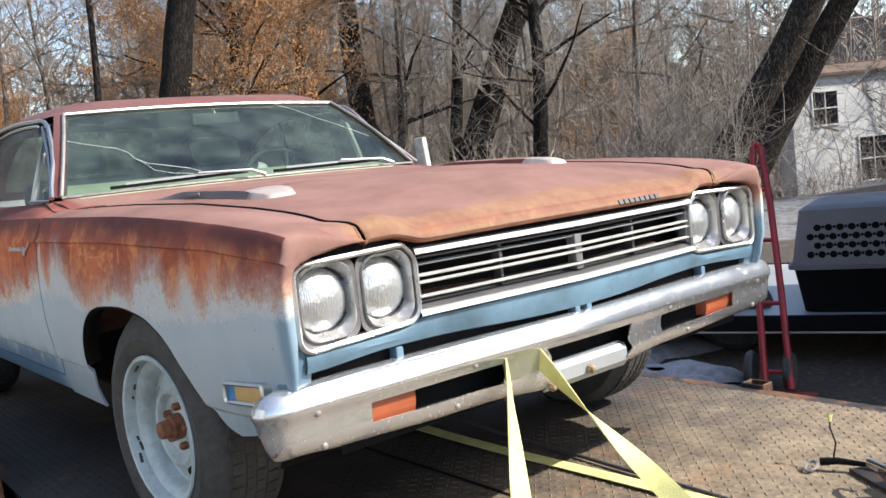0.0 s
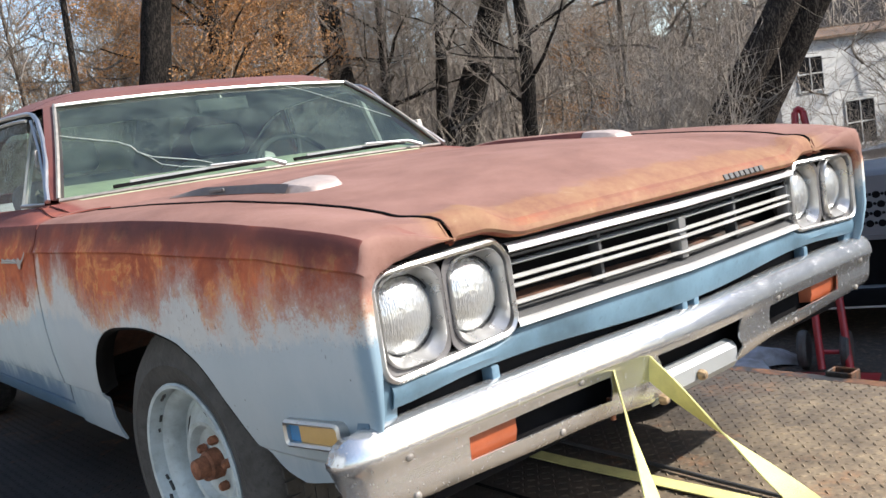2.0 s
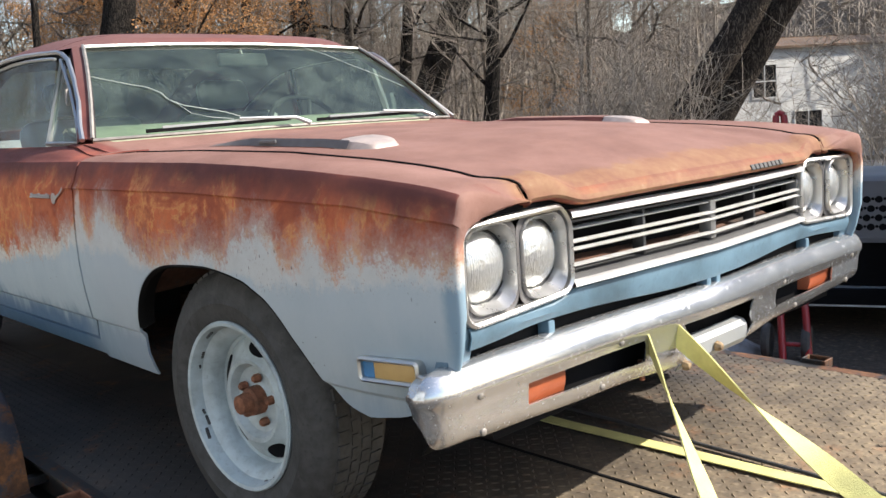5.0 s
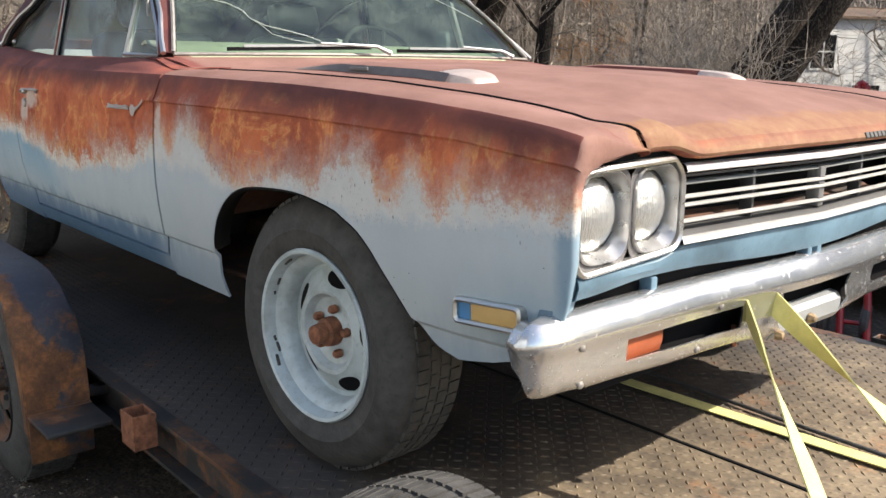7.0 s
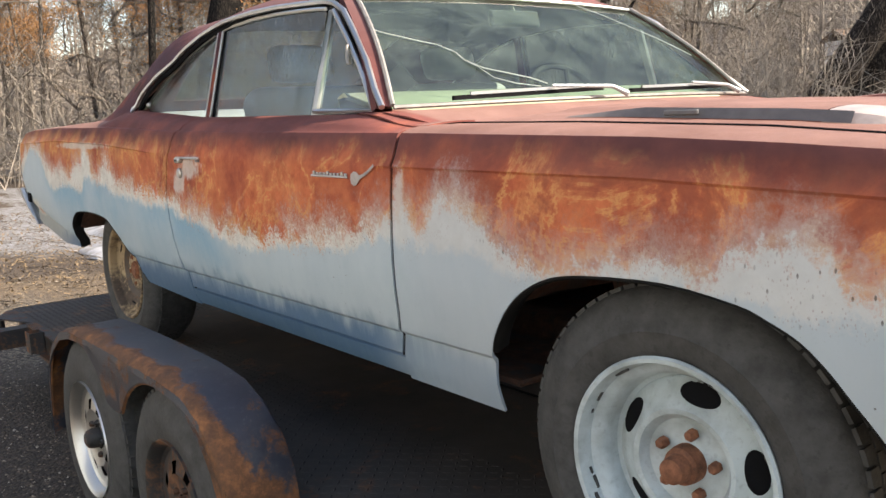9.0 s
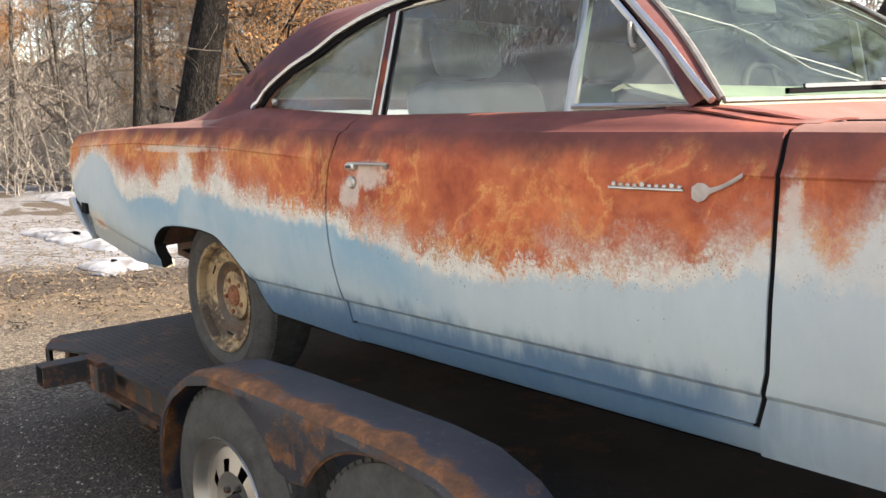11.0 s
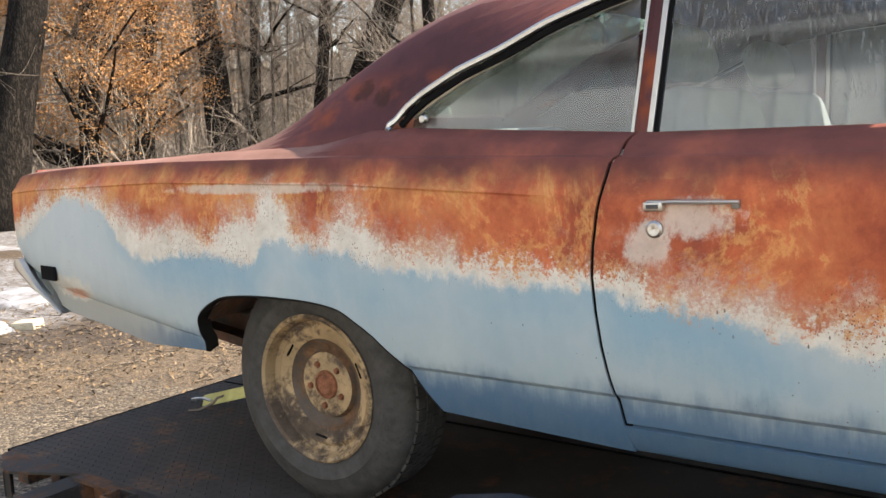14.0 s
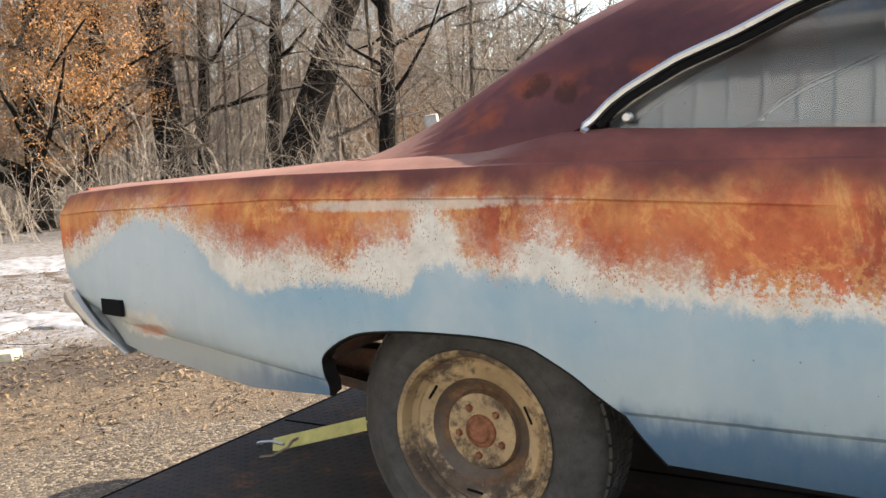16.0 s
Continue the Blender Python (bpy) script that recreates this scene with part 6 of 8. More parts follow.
# ---- wheels ----
def wheel(name, x, y, s, rim_mat, white, tyre_r=0.333, rim_r=0.198, width=0.205, label="", steer=0.0):
    """s: -1 for the right side. Built with its face to -y, turned for the left."""
    w = new(name)
    w.parent = car
    w.matrix_world = pose(x, y, DECK + tyre_r - 0.003, 0, 0, steer + (0 if s < 0 else 180)) @ pose(0, 0, 0, 0, 12 if white else 37, 0)
    tagged(w, label)
    h = width / 2
    R, r = tyre_r, rim_r
    prof = [(r - 0.004, -h + 0.028), (r + 0.004, -h + 0.012), (r + 0.012, -h + 0.003), (r + 0.03, -h - 0.004), (r + 0.052, -h - 0.008), (r + 0.056, -h - 0.0095), (r + 0.058, -h - 0.008),
            (r + 0.085, -h - 0.004), (R - 0.028, -h + 0.008), (R - 0.014, -h + 0.020), (R - 0.006, -h + 0.03), (R - 0.001, -h + 0.05), (R, -0.03), (R, 0.03), (R - 0.001, h - 0.05), (R - 0.006, h - 0.03), (R - 0.03, h), (r + 0.05, h), (r, h - 0.02)]
    ty = lathe("tyre", prof, M_RUBBER, w, "dusty black tyre", 72)
    # tread ribs and shoulder blocks
    vs, fs = [], []

    def block(a0, a1, y0, y1, rr, lift):
        b = len(vs)
        for a in (a0, a1):
            for yy in (y0, y1):
                for q in (rr - 0.006, rr + lift):
                    vs.append((q * math.cos(a), yy, q * math.sin(a)))
        for f in ((0, 1, 3, 2), (4, 6, 7, 5), (0, 4, 5, 1), (2, 3, 7, 6), (1, 5, 7, 3)):
            fs.append(tuple(b + i for i in f))
    n = 64
    for k in range(n):
        a = 2 * math.pi * k / n
        da = 2 * math.pi / n
        for row, (y0, y1) in enumerate(((-h + 0.036, -h + 0.066), (-h + 0.074, -0.012), (0.0, h - 0.08), (h - 0.072, h - 0.04))):
            o = (row % 2) * da * 0.5
            block(a + o, a + o + da * 0.78, y0, y1, R - 0.001, 0.004)
    part_py("tread", vs, fs, M_RUBBER, ty, flat=True)
    # raised sidewall lettering as plain low blocks
    for base in (62, 242):
        for i in range(4):
            turn = Euler((0, -radians(base + i * 11.5), 0)).to_matrix().to_4x4()
            part("sidewall_block", box_into(bmesh.new(), (r + 0.063, -h - 0.0085, -0.014), (r + 0.092, -h - 0.002, 0.014), turn @ pose(0, 0, 0, 0, 0, 7), 0.002, 1), M_RUBBER, ty)
    # rim
    if white:
        rp = [(r + 0.010, -h + 0.006), (r + 0.012, -h - 0.001), (r + 0.008, -h - 0.006), (r, -h - 0.004), (r - 0.005, -h + 0.008), (r - 0.008, -h + 0.026), (r - 0.022, -h + 0.034), (r - 0.030, -h + 0.048), (r - 0.034, -h + 0.075), (r - 0.046, -h + 0.085)]
        lathe("rim", rp, rim_mat, w, "white painted steel rim", 56)
        # disc with five long slots
        rings = [(r - 0.040, -h + 0.084), (r - 0.046, -h + 0.074), (0.128, -h + 0.060), (0.115, -h + 0.052), (0.104, -h + 0.044), (0.094, -h + 0.046), (0.082, -h + 0.064), (0.068, -h + 0.070), (0.048, -h + 0.070), (0.036, -h + 0.066)]
        seg = 80
        vs = [(q * math.cos(2 * math.pi * k / seg), yy, q * math.sin(2 * math.pi * k / seg)) for k in range(seg) for q, yy in rings]
        nr = len(rings)
        fs = [(k * nr + j, ((k + 1) % seg) * nr + j, ((k + 1) % seg) * nr + j + 1, k * nr + j + 1) for k in range(seg) for j in range(nr - 1)]
        part_py("wheel_disc", vs, fs, rim_mat, w, "white slotted wheel disc")
        for k in range(5):
            c = radians(72 * k + 20)
            cells = []
            for q in (0.0, 0.35, 0.7, 0.9, 1.0):
                ring = []
                for e in range(20):
                    b = 2 * math.pi * e / 20
                    rr, aa = 0.135 + 0.019 * q * math.sin(b), c + radians(17) * q * math.cos(b)
                    ring.append((rr * math.cos(aa), float(np.interp(rr, [0.115, 0.128, 0.152, 0.158], [-h + 0.052, -h + 0.060, -h + 0.074, -h + 0.084])) - 0.0012 + 0.001 * q, rr * math.sin(aa)))
                cells.append(ring)
            sheet("wheel_slot", cells, M_BLACK, w, "dark slot in the wheel disc", closed=True)
        lathe("brake_drum", [(0.0, -h + 0.09), (0.15, -h + 0.09), (0.16, -h + 0.12)], M_BLACK, w, "", 32)
        lathe("hub_cap", [(0.0, -h + 0.004), (0.012, -h + 0.003), (0.023, -h + 0.007), (0.025, -h + 0.02), (0.026, -h + 0.034), (0.034, -h + 0.038), (0.036, -h + 0.05), (0.036, -h + 0.07)], M_RUST, w, "rusty bearing cap", 28)
        for k in range(5):
            a = radians(20 + 72 * k)
            m = Matrix.Translation((0.057 * math.cos(a), -h + 0.052, 0.057 * math.sin(a)))
            lathe("lug_nut", [(0.0, -0.008), (0.008, -0.006), (0.011, 0.0), (0.011, 0.014)], M_RUST, w, "", 6, m)
        rng = random.Random(int(abs(y) * 100) + (3 if s > 0 else 0))
        for k in range(11):
            turn = Euler((0, -radians(rng.uniform(0, 360)), 0)).to_matrix().to_4x4()
            ln, at, wd = rng.uniform(0.006, 0.02), -h + rng.uniform(0.004, 0.018), rng.uniform(0.004, 0.010)
            part("rim_chip", box_into(bmesh.new(), (r - 0.0098, at, -ln), (r - 0.0035 if at < -h + 0.008 else r - 0.0062, at + wd, ln * 0.8), turn @ pose(0, 0, 0, rng.uniform(-20, 20), 0, 0), 0.002, 2), M_RUBBER, w, "dark scuff on the rim")
    else:
        rp = [(r + 0.010, -h + 0.006), (r + 0.012, -h - 0.001), (r + 0.006, -h - 0.005), (r - 0.002, -h + 0.0), (r - 0.008, -h + 0.014), (r - 0.012, -h + 0.030), (r - 0.024, -h + 0.038), (r - 0.034, -h + 0.030), (r - 0.05, -h + 0.034),
              (r - 0.066, -h + 0.044)]
        lathe("rim", rp, rim_mat, w, "rusty tan steel rim", 56)
        lathe("wheel_disc", [(r - 0.066, -h + 0.044), (0.112, -h + 0.062), (0.100, -h + 0.066), (0.092, -h + 0.052)], M_DARKRUST, w, "dark grimy wheel disc", 56)
        lathe("wheel_centre", [(0.092, -h + 0.052), (0.078, -h + 0.048), (0.050, -h + 0.050), (0.040, -h + 0.050)], M_TAN, w, "tan rusty wheel centre", 40)
        lathe("hub_cap", [(0.0, -h + 0.040), (0.024, -h + 0.038), (0.030, -h + 0.044), (0.034, -h + 0.040), (0.039, -h + 0.043), (0.042, -h + 0.052)], M_RUST, w, "rusty axle end", 28)
        for k in range(5):
            a = radians(10 + 72 * k)
            m = Matrix.Translation((0.062 * math.cos(a), -h + 0.044, 0.062 * math.sin(a)))
            lathe("lug_nut", [(0.0, -0.004), (0.007, -0.003), (0.010, 0.002), (0.010, 0.010)], M_RUST, w, "", 6, m)
        for k in range(3):
            a = radians(60 + 120 * k)
            m = Euler((0, -a, 0)).to_matrix().to_4x4()
            part("rim_slot", box_into(bmesh.new(), (r - 0.052, -h + 0.031, -0.022), (r - 0.046, -h + 0.04, 0.022), m, 0.001, 1), M_BLACK, w)
    return w


wheel("front_wheel", 0.016, -0.768, -1, M_WHITE, True, label="black tyre on a chipped white steel wheel", steer=3.6)
wheel("front_wheel", 0.016, 0.768, 1, M_WHITE, True, label="black tyre on a chipped white steel wheel", steer=3.6)
wheel("rear_wheel", -2.946, -0.702, -1, M_TAN, False, label="black tyre on a rusty tan steel wheel")
wheel("rear_wheel", -2.946, 0.702, 1, M_TAN, False, label="black tyre on a rusty tan steel wheel")


# ---- underside, wheel wells and cabin ----
def build_under():
    for x0, x1, r in ((-0.42, 0.56, 0.0), (-3.32, -2.44, 0.0)):
        for s in (-1, 1):
            c = (x0 + x1) / 2
            a = (x1 - x0) / 2 + 0.02
            rows = []
            for i in range(15):
                t = math.pi * (0.13 + 0.74 * i / 14)
                x, z = c - a * math.cos(t), (1.0 if c > -1 else 0.94) + 0.30 * math.sin(t) ** 0.8
                rows.append([(x, s * 0.872, z), (x, s * 0.70, z + 0.01), (x, s * 0.52, z), (x, s * 0.50, min(z, 1.1))])
            sheet("wheel_well", rows, M_UNDER, car, "rusty dark wheel well", thick=0.003)
    box("floor_pan", (-2.42, -0.80, 0.945), (-0.42, 0.80, 0.965), M_UNDER, car, "dark floor pan", 0.01)
    box("trunk_floor", (-4.1, -0.48, 1.04), (-2.5, 0.48, 1.07), M_UNDER, car, "dark trunk floor", 0.01)
    box("engine_tray", (-0.45, -0.48, 0.94), (0.74, 0.48, 1.25), M_UNDER, car, "dark engine bay underside", 0.05)
    for s in (-1, 1):
        box("frame_rail", (-4.0, s * 0.46 - 0.04, 0.93), (0.6, s * 0.46 + 0.04, 1.02), M_UNDER, car, "", 0.01)
        # leaf spring and its rear shackle
        pts = [(-3.75, s * 0.56, 0.98), (-3.4, s * 0.56, 0.93), (-2.95, s * 0.56, 0.90), (-2.5, s * 0.56, 0.92), (-2.2, s * 0.56, 0.95)]
        ribbon("leaf_spring", pts, 0.06, 0.03, M_UNDER, car, "rusty leaf spring")
    tube("rear_axle", [(-2.946, -0.66, 0.91), (-2.946, -0.15, 0.91), (-2.946, 0.15, 0.91), (-2.946, 0.66, 0.91)], [0.045, 0.045, 0.05, 0.045], M_UNDER, car, "", 12)
    tube("front_axle", [(0.0, -0.64, 0.86), (0.0, 0.64, 0.86)], 0.035, M_UNDER, car, "", 10)
    box("rear_valance", (-4.12, -0.8, 1.03), (-4.06, 0.8, 1.10), M_BODY, car, "", 0.01)


build_under()


def cushion(name, lo, hi, mat, parent, m, bevel=0.05):
    return part(name, box_into(bmesh.new(), lo, hi, m, bevel, 4), mat, parent)


def build_cabin():
    for s in (-1, 1):
        seat = new("front_seat")
        seat.parent = car
        tagged(seat, "pale grey vinyl bucket seat")
        cushion("seat", (-0.25, -0.26, 0.0), (0.27, 0.26, 0.16), M_VINYL, seat, pose(-1.60, s * 0.36, 1.06, 0, -6, 0))
        b = pose(-1.86, s * 0.36, 1.18, 0, -18, 0)
        cushion("backrest", (-0.07, -0.26, -0.02), (0.07, 0.26, 0.50), M_VINYL, seat, b)
        cushion("headrest", (-0.045, -0.13, 0.53), (0.045, 0.13, 0.67), M_VINYL, seat, b, 0.04)
        door_in = box("door_lining", (-2.0, -0.012, 0.99), (-0.75, 0.012, 1.50), M_VINYL, car, "pale vinyl door lining", 0.01, pose(0, s * 0.80, 0))
        box("quarter_lining", (-2.85, -0.012, 1.26), (-2.03, 0.012, 1.50), M_VINYL, car, "", 0.01, pose(0, s * 0.78, 0))
    rear = new("rear_seat")
    rear.parent = car
    tagged(rear, "pale grey vinyl bench seat")
    cushion("seat", (-2.75, -0.62, 1.02), (-2.25, 0.62, 1.2), M_VINYL, rear, None)
    cushion("backrest", (-0.06, -0.62, 0), (0.07, 0.62, 0.46), M_VINYL, rear, pose(-2.80, 0, 1.16, 0, -20, 0))
    box("parcel_shelf", (-3.2, -0.66, 1.55), (-2.9, 0.66, 1.57), M_DASH, car, "", 0.005)
    # dash: padded top and front
    rows = []
    for y in spaced(-0.76, 0.76, 20):
        xb = ws_base_x(y) - 0.03
        rows.append([(xb, y, 1.550), (xb - 0.10, y, 1.578), (xb - 0.2, y, 1.602), (-1.13, y, 1.612), (-1.16, y, 1.60), (-1.15, y, 1.53), (-1.10, y, 1.40), (-1.06, y, 1.25)])
    sheet("dashboard", rows, M_DASH, car, "faded green padded dashboard", thick=0.01)
    col = tube("steering_column", [(-1.0, 0.37, 1.36), (-1.33, 0.37, 1.52)], 0.025, M_DARKIN, car, "", 10)
    sw = new("steering_wheel")
    sw.parent = car
    m = Matrix.Translation((-1.35, 0.37, 1.525)) @ Euler((0, radians(64), 0)).to_matrix().to_4x4()
    v, f = tube_pts([m @ Vector((0.195 * math.cos(a), 0.195 * math.sin(a), 0)) for a in [2 * math.pi * i / 36 for i in range(36)]], 0.012, 8, True)
    part_py("wheel_rim", v, f, M_DARKIN, sw, "dark steering wheel rim")
    for a in (20, 160, 270):
        tube("spoke", [m @ Vector((0, 0, 0.01)), m @ Vector((0.19 * math.cos(radians(a)), 0.19 * math.sin(radians(a)), 0))], 0.010, M_DARKIN, sw, "", 6)
    mir = new("rear_view_mirror")
    mir.parent = car
    part("mirror_glass", box_into(bmesh.new(), (-0.012, -0.11, -0.028), (0.012, 0.11, 0.028), pose(-1.27, 0.02, 1.845, 0, -10, 0), 0.01, 3), M_DARKIN, mir)
    tube("mirror_stem", [(-1.29, 0.02, 1.90), (-1.265, 0.02, 1.86)], 0.006, M_BRIGHT, mir, "", 6)
    # headliner and dark rear bulkhead
    rows = []
    for x in spaced(-2.35, -1.42, 8):
        y, z = rail(x)
        t = ROOF_TOP(x)
        rows.append([(x, v * (y - 0.03), t - 0.035 - (t - z) * (0.16 * v * v + 0.7 * max(0.0, (abs(v) - 0.6) / 0.4) ** 2)) for v in spaced(-1, 1, 12)])
    sheet("headliner", rows, M_DARKIN, car, "dark sagging headliner", thick=0.004)
    for s in (-1, 1):
        rows = []
        for x in spaced(-3.0, -2.68, 5):
            y, z = rail(x)
            rows.append([(x, s * (y - 0.03), 1.50), (x, s * (y - 0.035), z), (x, s * 0.57, ROOF_TOP(x) - 0.06)])
        sheet("sail_lining", rows, M_DARKIN, car, thick=0.004)
    box("firewall", (-1.02, -0.76, 0.93), (-0.98, 0.76, 1.52), M_DARKIN, car, "", 0.01)
    # wipers
    for y0, y1, u in ((-0.56, -0.06, 0), (0.06, 0.60, 1)):
        wp = new("wiper")
        wp.parent = car
        tagged(wp, "pale weathered windscreen wiper")
        piv = Vector((ws_base_x(y1) + 0.045, y1, ws_base_z(y1) + 0.012))
        mid = (ws_point(((y0 + y1) / 2) / 0.772, 0.05) + Vector((0.03, 0, 0.022)))
        tip = ws_point(y0 / 0.772, 0.03) + Vector((0.022, 0, 0.016))
        tube("wiper_arm", [piv, piv + Vector((-0.012, -0.05, 0.022)), mid], [0.009, 0.006, 0.004], M_GREY, wp, "", 8)
        a = ws_point((y1 - 0.05) / 0.772, 0.045) + Vector((0.02, 0, 0.012))
        b = ws_point((y0 - 0.06) / 0.772, 0.02) + Vector((0.02, 0, 0.012))
        ribbon("wiper_blade", [a + (b - a) * f for f in spaced(0, 1, 6)], 0.012, 0.010, M_BLACK, wp, "black wiper blade", (0, 0, 1))
        ribbon("blade_spine", [a + (b - a) * f + Vector((0.004, 0, 0.009)) for f in spaced(0.1, 0.9, 6)], 0.008, 0.006, M_GREY, wp, "", (0, 0, 1))


build_cabin()


# ---- the trailer ----
trailer = thing("car_trailer", "rusty black steel tandem-axle car trailer with tread plate deck", "trailer")
DX0, DX1, DY0, DY1 = -4.26, 2.35, -1.005, 1.165


def build_trailer():
    box("deck", (DX0, DY0, DECK - 0.012), (DX1, DY1, DECK - 0.003), M_DECK, trailer, "dirty tread plate deck", 0.002)
    # tread lugs, alternately slanted
    vs, fs = [], []
    pitch = 0.031
    nx, ny = int((DX1 - DX0) / pitch), int((DY1 - DY0) / pitch)
    for i in range(nx):
        for j in range(ny):
            x, y = DX0 + 0.02 + i * pitch, DY0 + 0.02 + j * pitch
            if -3.4 < x < -0.7 and abs(y) < 0.55:
                continue
            a = radians(45 if (i + j) % 2 else -45)
            c, s = math.cos(a), math.sin(a)
            b = len(vs)
            rise = 0.0029 if x > 0.1 else 0.0017
            for u, v, h in ((-0.013, 0, 0), (0, -0.0046, 0), (0.013, 0, 0), (0, 0.0046, 0), (-0.006, 0, rise), (0.006, 0, rise)):
                vs.append((x + u * c - v * s, y + u * s + v * c, DECK - 0.003 + h))
            for f in ((0, 1, 4), (1, 5, 4), (1, 2, 5), (2, 3, 5), (3, 4, 5), (3, 0, 4)):
                fs.append(tuple(b + q for q in f))
    t = part_py("tread_pattern", vs, fs, M_LUG, trailer, flat=True)
    tagged(t, "raised lugs of the tread plate", kind="stuff")
    # the seam between the two long plates
    box("plate_seam", (DX0 + 0.02, -0.065, DECK - 0.004), (DX1 - 0.02, -0.055, DECK + 0.0005), M_BLACK, trailer, "", 0)
    # side rails: channel section
    for y, s in ((DY0, -1), (DY1, 1)):
        sec = [(-0.002, -0.002), (0.045, -0.001), (0.045, -0.012), (0.006, -0.013), (0.006, -0.124), (0.045, -0.125), (0.045, -0.135), (-0.002, -0.135)]
        rail_rows = [[(x, y + s * o, DECK + z) for o, z in sec] for x in spaced(-3.80, DX1, 12)]
        sheet("side_rail", rail_rows, M_TRSTEEL, trailer, "rusty black channel side rail", closed=True)
        for x in (-3.50, -0.55, 0.50, 1.7):
            bm = bmesh.new()
            y0 = y + s * 0.045
            for lo, hi in (((x - 0.045, -0.03, 0), (x - 0.037, 0.03, 0.09)), ((x + 0.037, -0.03, 0), (x + 0.045, 0.03, 0.09)), ((x - 0.045, -0.034, 0), (x + 0.045, -0.028, 0.09)), ((x - 0.045, 0.028, 0), (x + 0.045, 0.034, 0.09))):
                box_into(bm, (lo[0], y0 + lo[1] + s * 0.03, DECK - 0.085 + lo[2]), (hi[0], y0 + hi[1] + s * 0.03, DECK - 0.075 + hi[2]), None, 0.002, 1)
            part("stake_pocket", bm, M_RUST if x == -0.55 else M_TRSTEEL, trailer, "open steel stake pocket")
    for x in spaced(-4.0, 2.2, 10):
        box("cross_member", (x - 0.03, DY0 + 0.01, DECK - 0.11), (x + 0.03, DY1 - 0.01, DECK - 0.014), M_TRSTEEL, trailer, "", 0.004)
    # rear end: cross beam, flared corner plates with a post, and open tube stubs
    box("rear_beam", (DX0 - 0.01, DY0 + 0.02, DECK - 0.13), (DX0 + 0.06, DY1 - 0.02, DECK - 0.014), M_TRSTEEL, trailer, "black rear cross beam", 0.004)
    box("rear_lip", (DX0 - 0.02, DY0, DECK - 0.05), (DX0 + 0.0, DY1, DECK - 0.004), M_BLACK, trailer, "", 0.003)
    for y, s in ((DY0, -1), (DY1, 1)):
        bm = bmesh.new()
        out = [(DX0 + 0.01, y - s * 0.01), (DX0 + 0.02, y + s * 0.04), (-4.09, y + s * 0.115), (-4.05, y + s * 0.115), (-3.80, y + s * 0.004), (-3.80, y - s * 0.02)]
        rings = [[bm.verts.new((px, py, DECK + dz)) for px, py in out] for dz in (-0.004, -0.013)]
        bm.faces.new(rings[0])
        bm.faces.new(rings[1][::-1])
        for i in range(len(out)):
            j = (i + 1) % len(out)
            bm.faces.new((rings[0][i], rings[1][i], rings[1][j], rings[0][j]))
        bmesh.ops.recalc_face_normals(bm, faces=bm.faces)
        part("corner_plate", bm, M_TRSTEEL, trailer, "flared steel corner plate")
        bm = bmesh.new()
        yc = y + s * 0.10
        box_into(bm, (-4.095, yc - 0.016, DECK - 0.10), (-4.089, yc + 0.016, DECK - 0.014), None, 0.001, 1)
        box_into(bm, (-4.095, yc + s * 0.010 - 0.003, DECK - 0.10), (-4.055, yc + s * 0.010 + 0.003, DECK - 0.014), None, 0.001, 1)
        part("corner_post", bm, M_TRSTEEL, trailer, "short angle post under the corner")
        # square tube stub, open at its end
        bm = bmesh.new()
        ya, yb = sorted((y + s * 0.004, y + s * 0.235))
        for lo, hi in (((-3.84, ya, -0.019), (-3.745, yb, -0.012)), ((-3.84, ya, -0.105), (-3.745, yb, -0.098)), ((-3.84, ya, -0.098), (-3.833, yb, -0.019)), ((-3.752, ya, -0.098), (-3.745, yb, -0.019))):
            box_into(bm, (lo[0], lo[1], DECK + lo[2]), (hi[0], hi[1], DECK + hi[2]), None, 0.0015, 1)
        part("beam_stub", bm, M_TRSTEEL, trailer, "square steel tube stub with an open end")
        for x in (-3.62, -3.25):
            bm = bmesh.new()
            box_into(bm, (x - 0.05, y - s * 0.02 - 0.006, DECK - 0.21), (x + 0.05, y - s * 0.02 + 0.006, DECK - 0.13), None, 0.002, 1)
            box_into(bm, (x - 0.06, y - s * 0.02 - 0.03, DECK - 0.216), (x + 0.06, y - s * 0.02 + 0.03, DECK - 0.208), None, 0.002, 1)
            part("ramp_hanger", bm, M_TRSTEEL, trailer, "steel hanger under the side rail")
    box("under_beam", (-3.5, DY0 + 0.05, DECK - 0.26), (1.9, DY0 + 0.15, DECK - 0.12), M_TRSTEEL, trailer, "", 0.01)
    box("under_beam", (-3.5, DY1 - 0.15, DECK - 0.26), (1.9, DY1 - 0.05, DECK - 0.12), M_TRSTEEL, trailer, "", 0.01)
    for s, y_in in ((-1, DY0 - 0.086), (1, DY1 + 0.086)):
        build_fender(s, y_in)
        for x in (-1.0, -1.5, -2.0, -2.4):
            box("fender_bracket", (x - 0.02, min(y_in, y_in - s * 0.086), 0.50), (x + 0.02, max(y_in, y_in - s * 0.086), 0.53), M_TRSTEEL, trailer, "", 0.003)
        for x in (-2.09, -1.335):
            trailer_wheel(x, y_in + s * 0.075, s, x < -1.6)
    for x in (-2.09, -1.335):
        tube("axle", [(x, DY0 - 0.1, 0.49), (x, DY1 + 0.1, 0.49)], 0.035, M_TRSTEEL, trailer, "", 10)


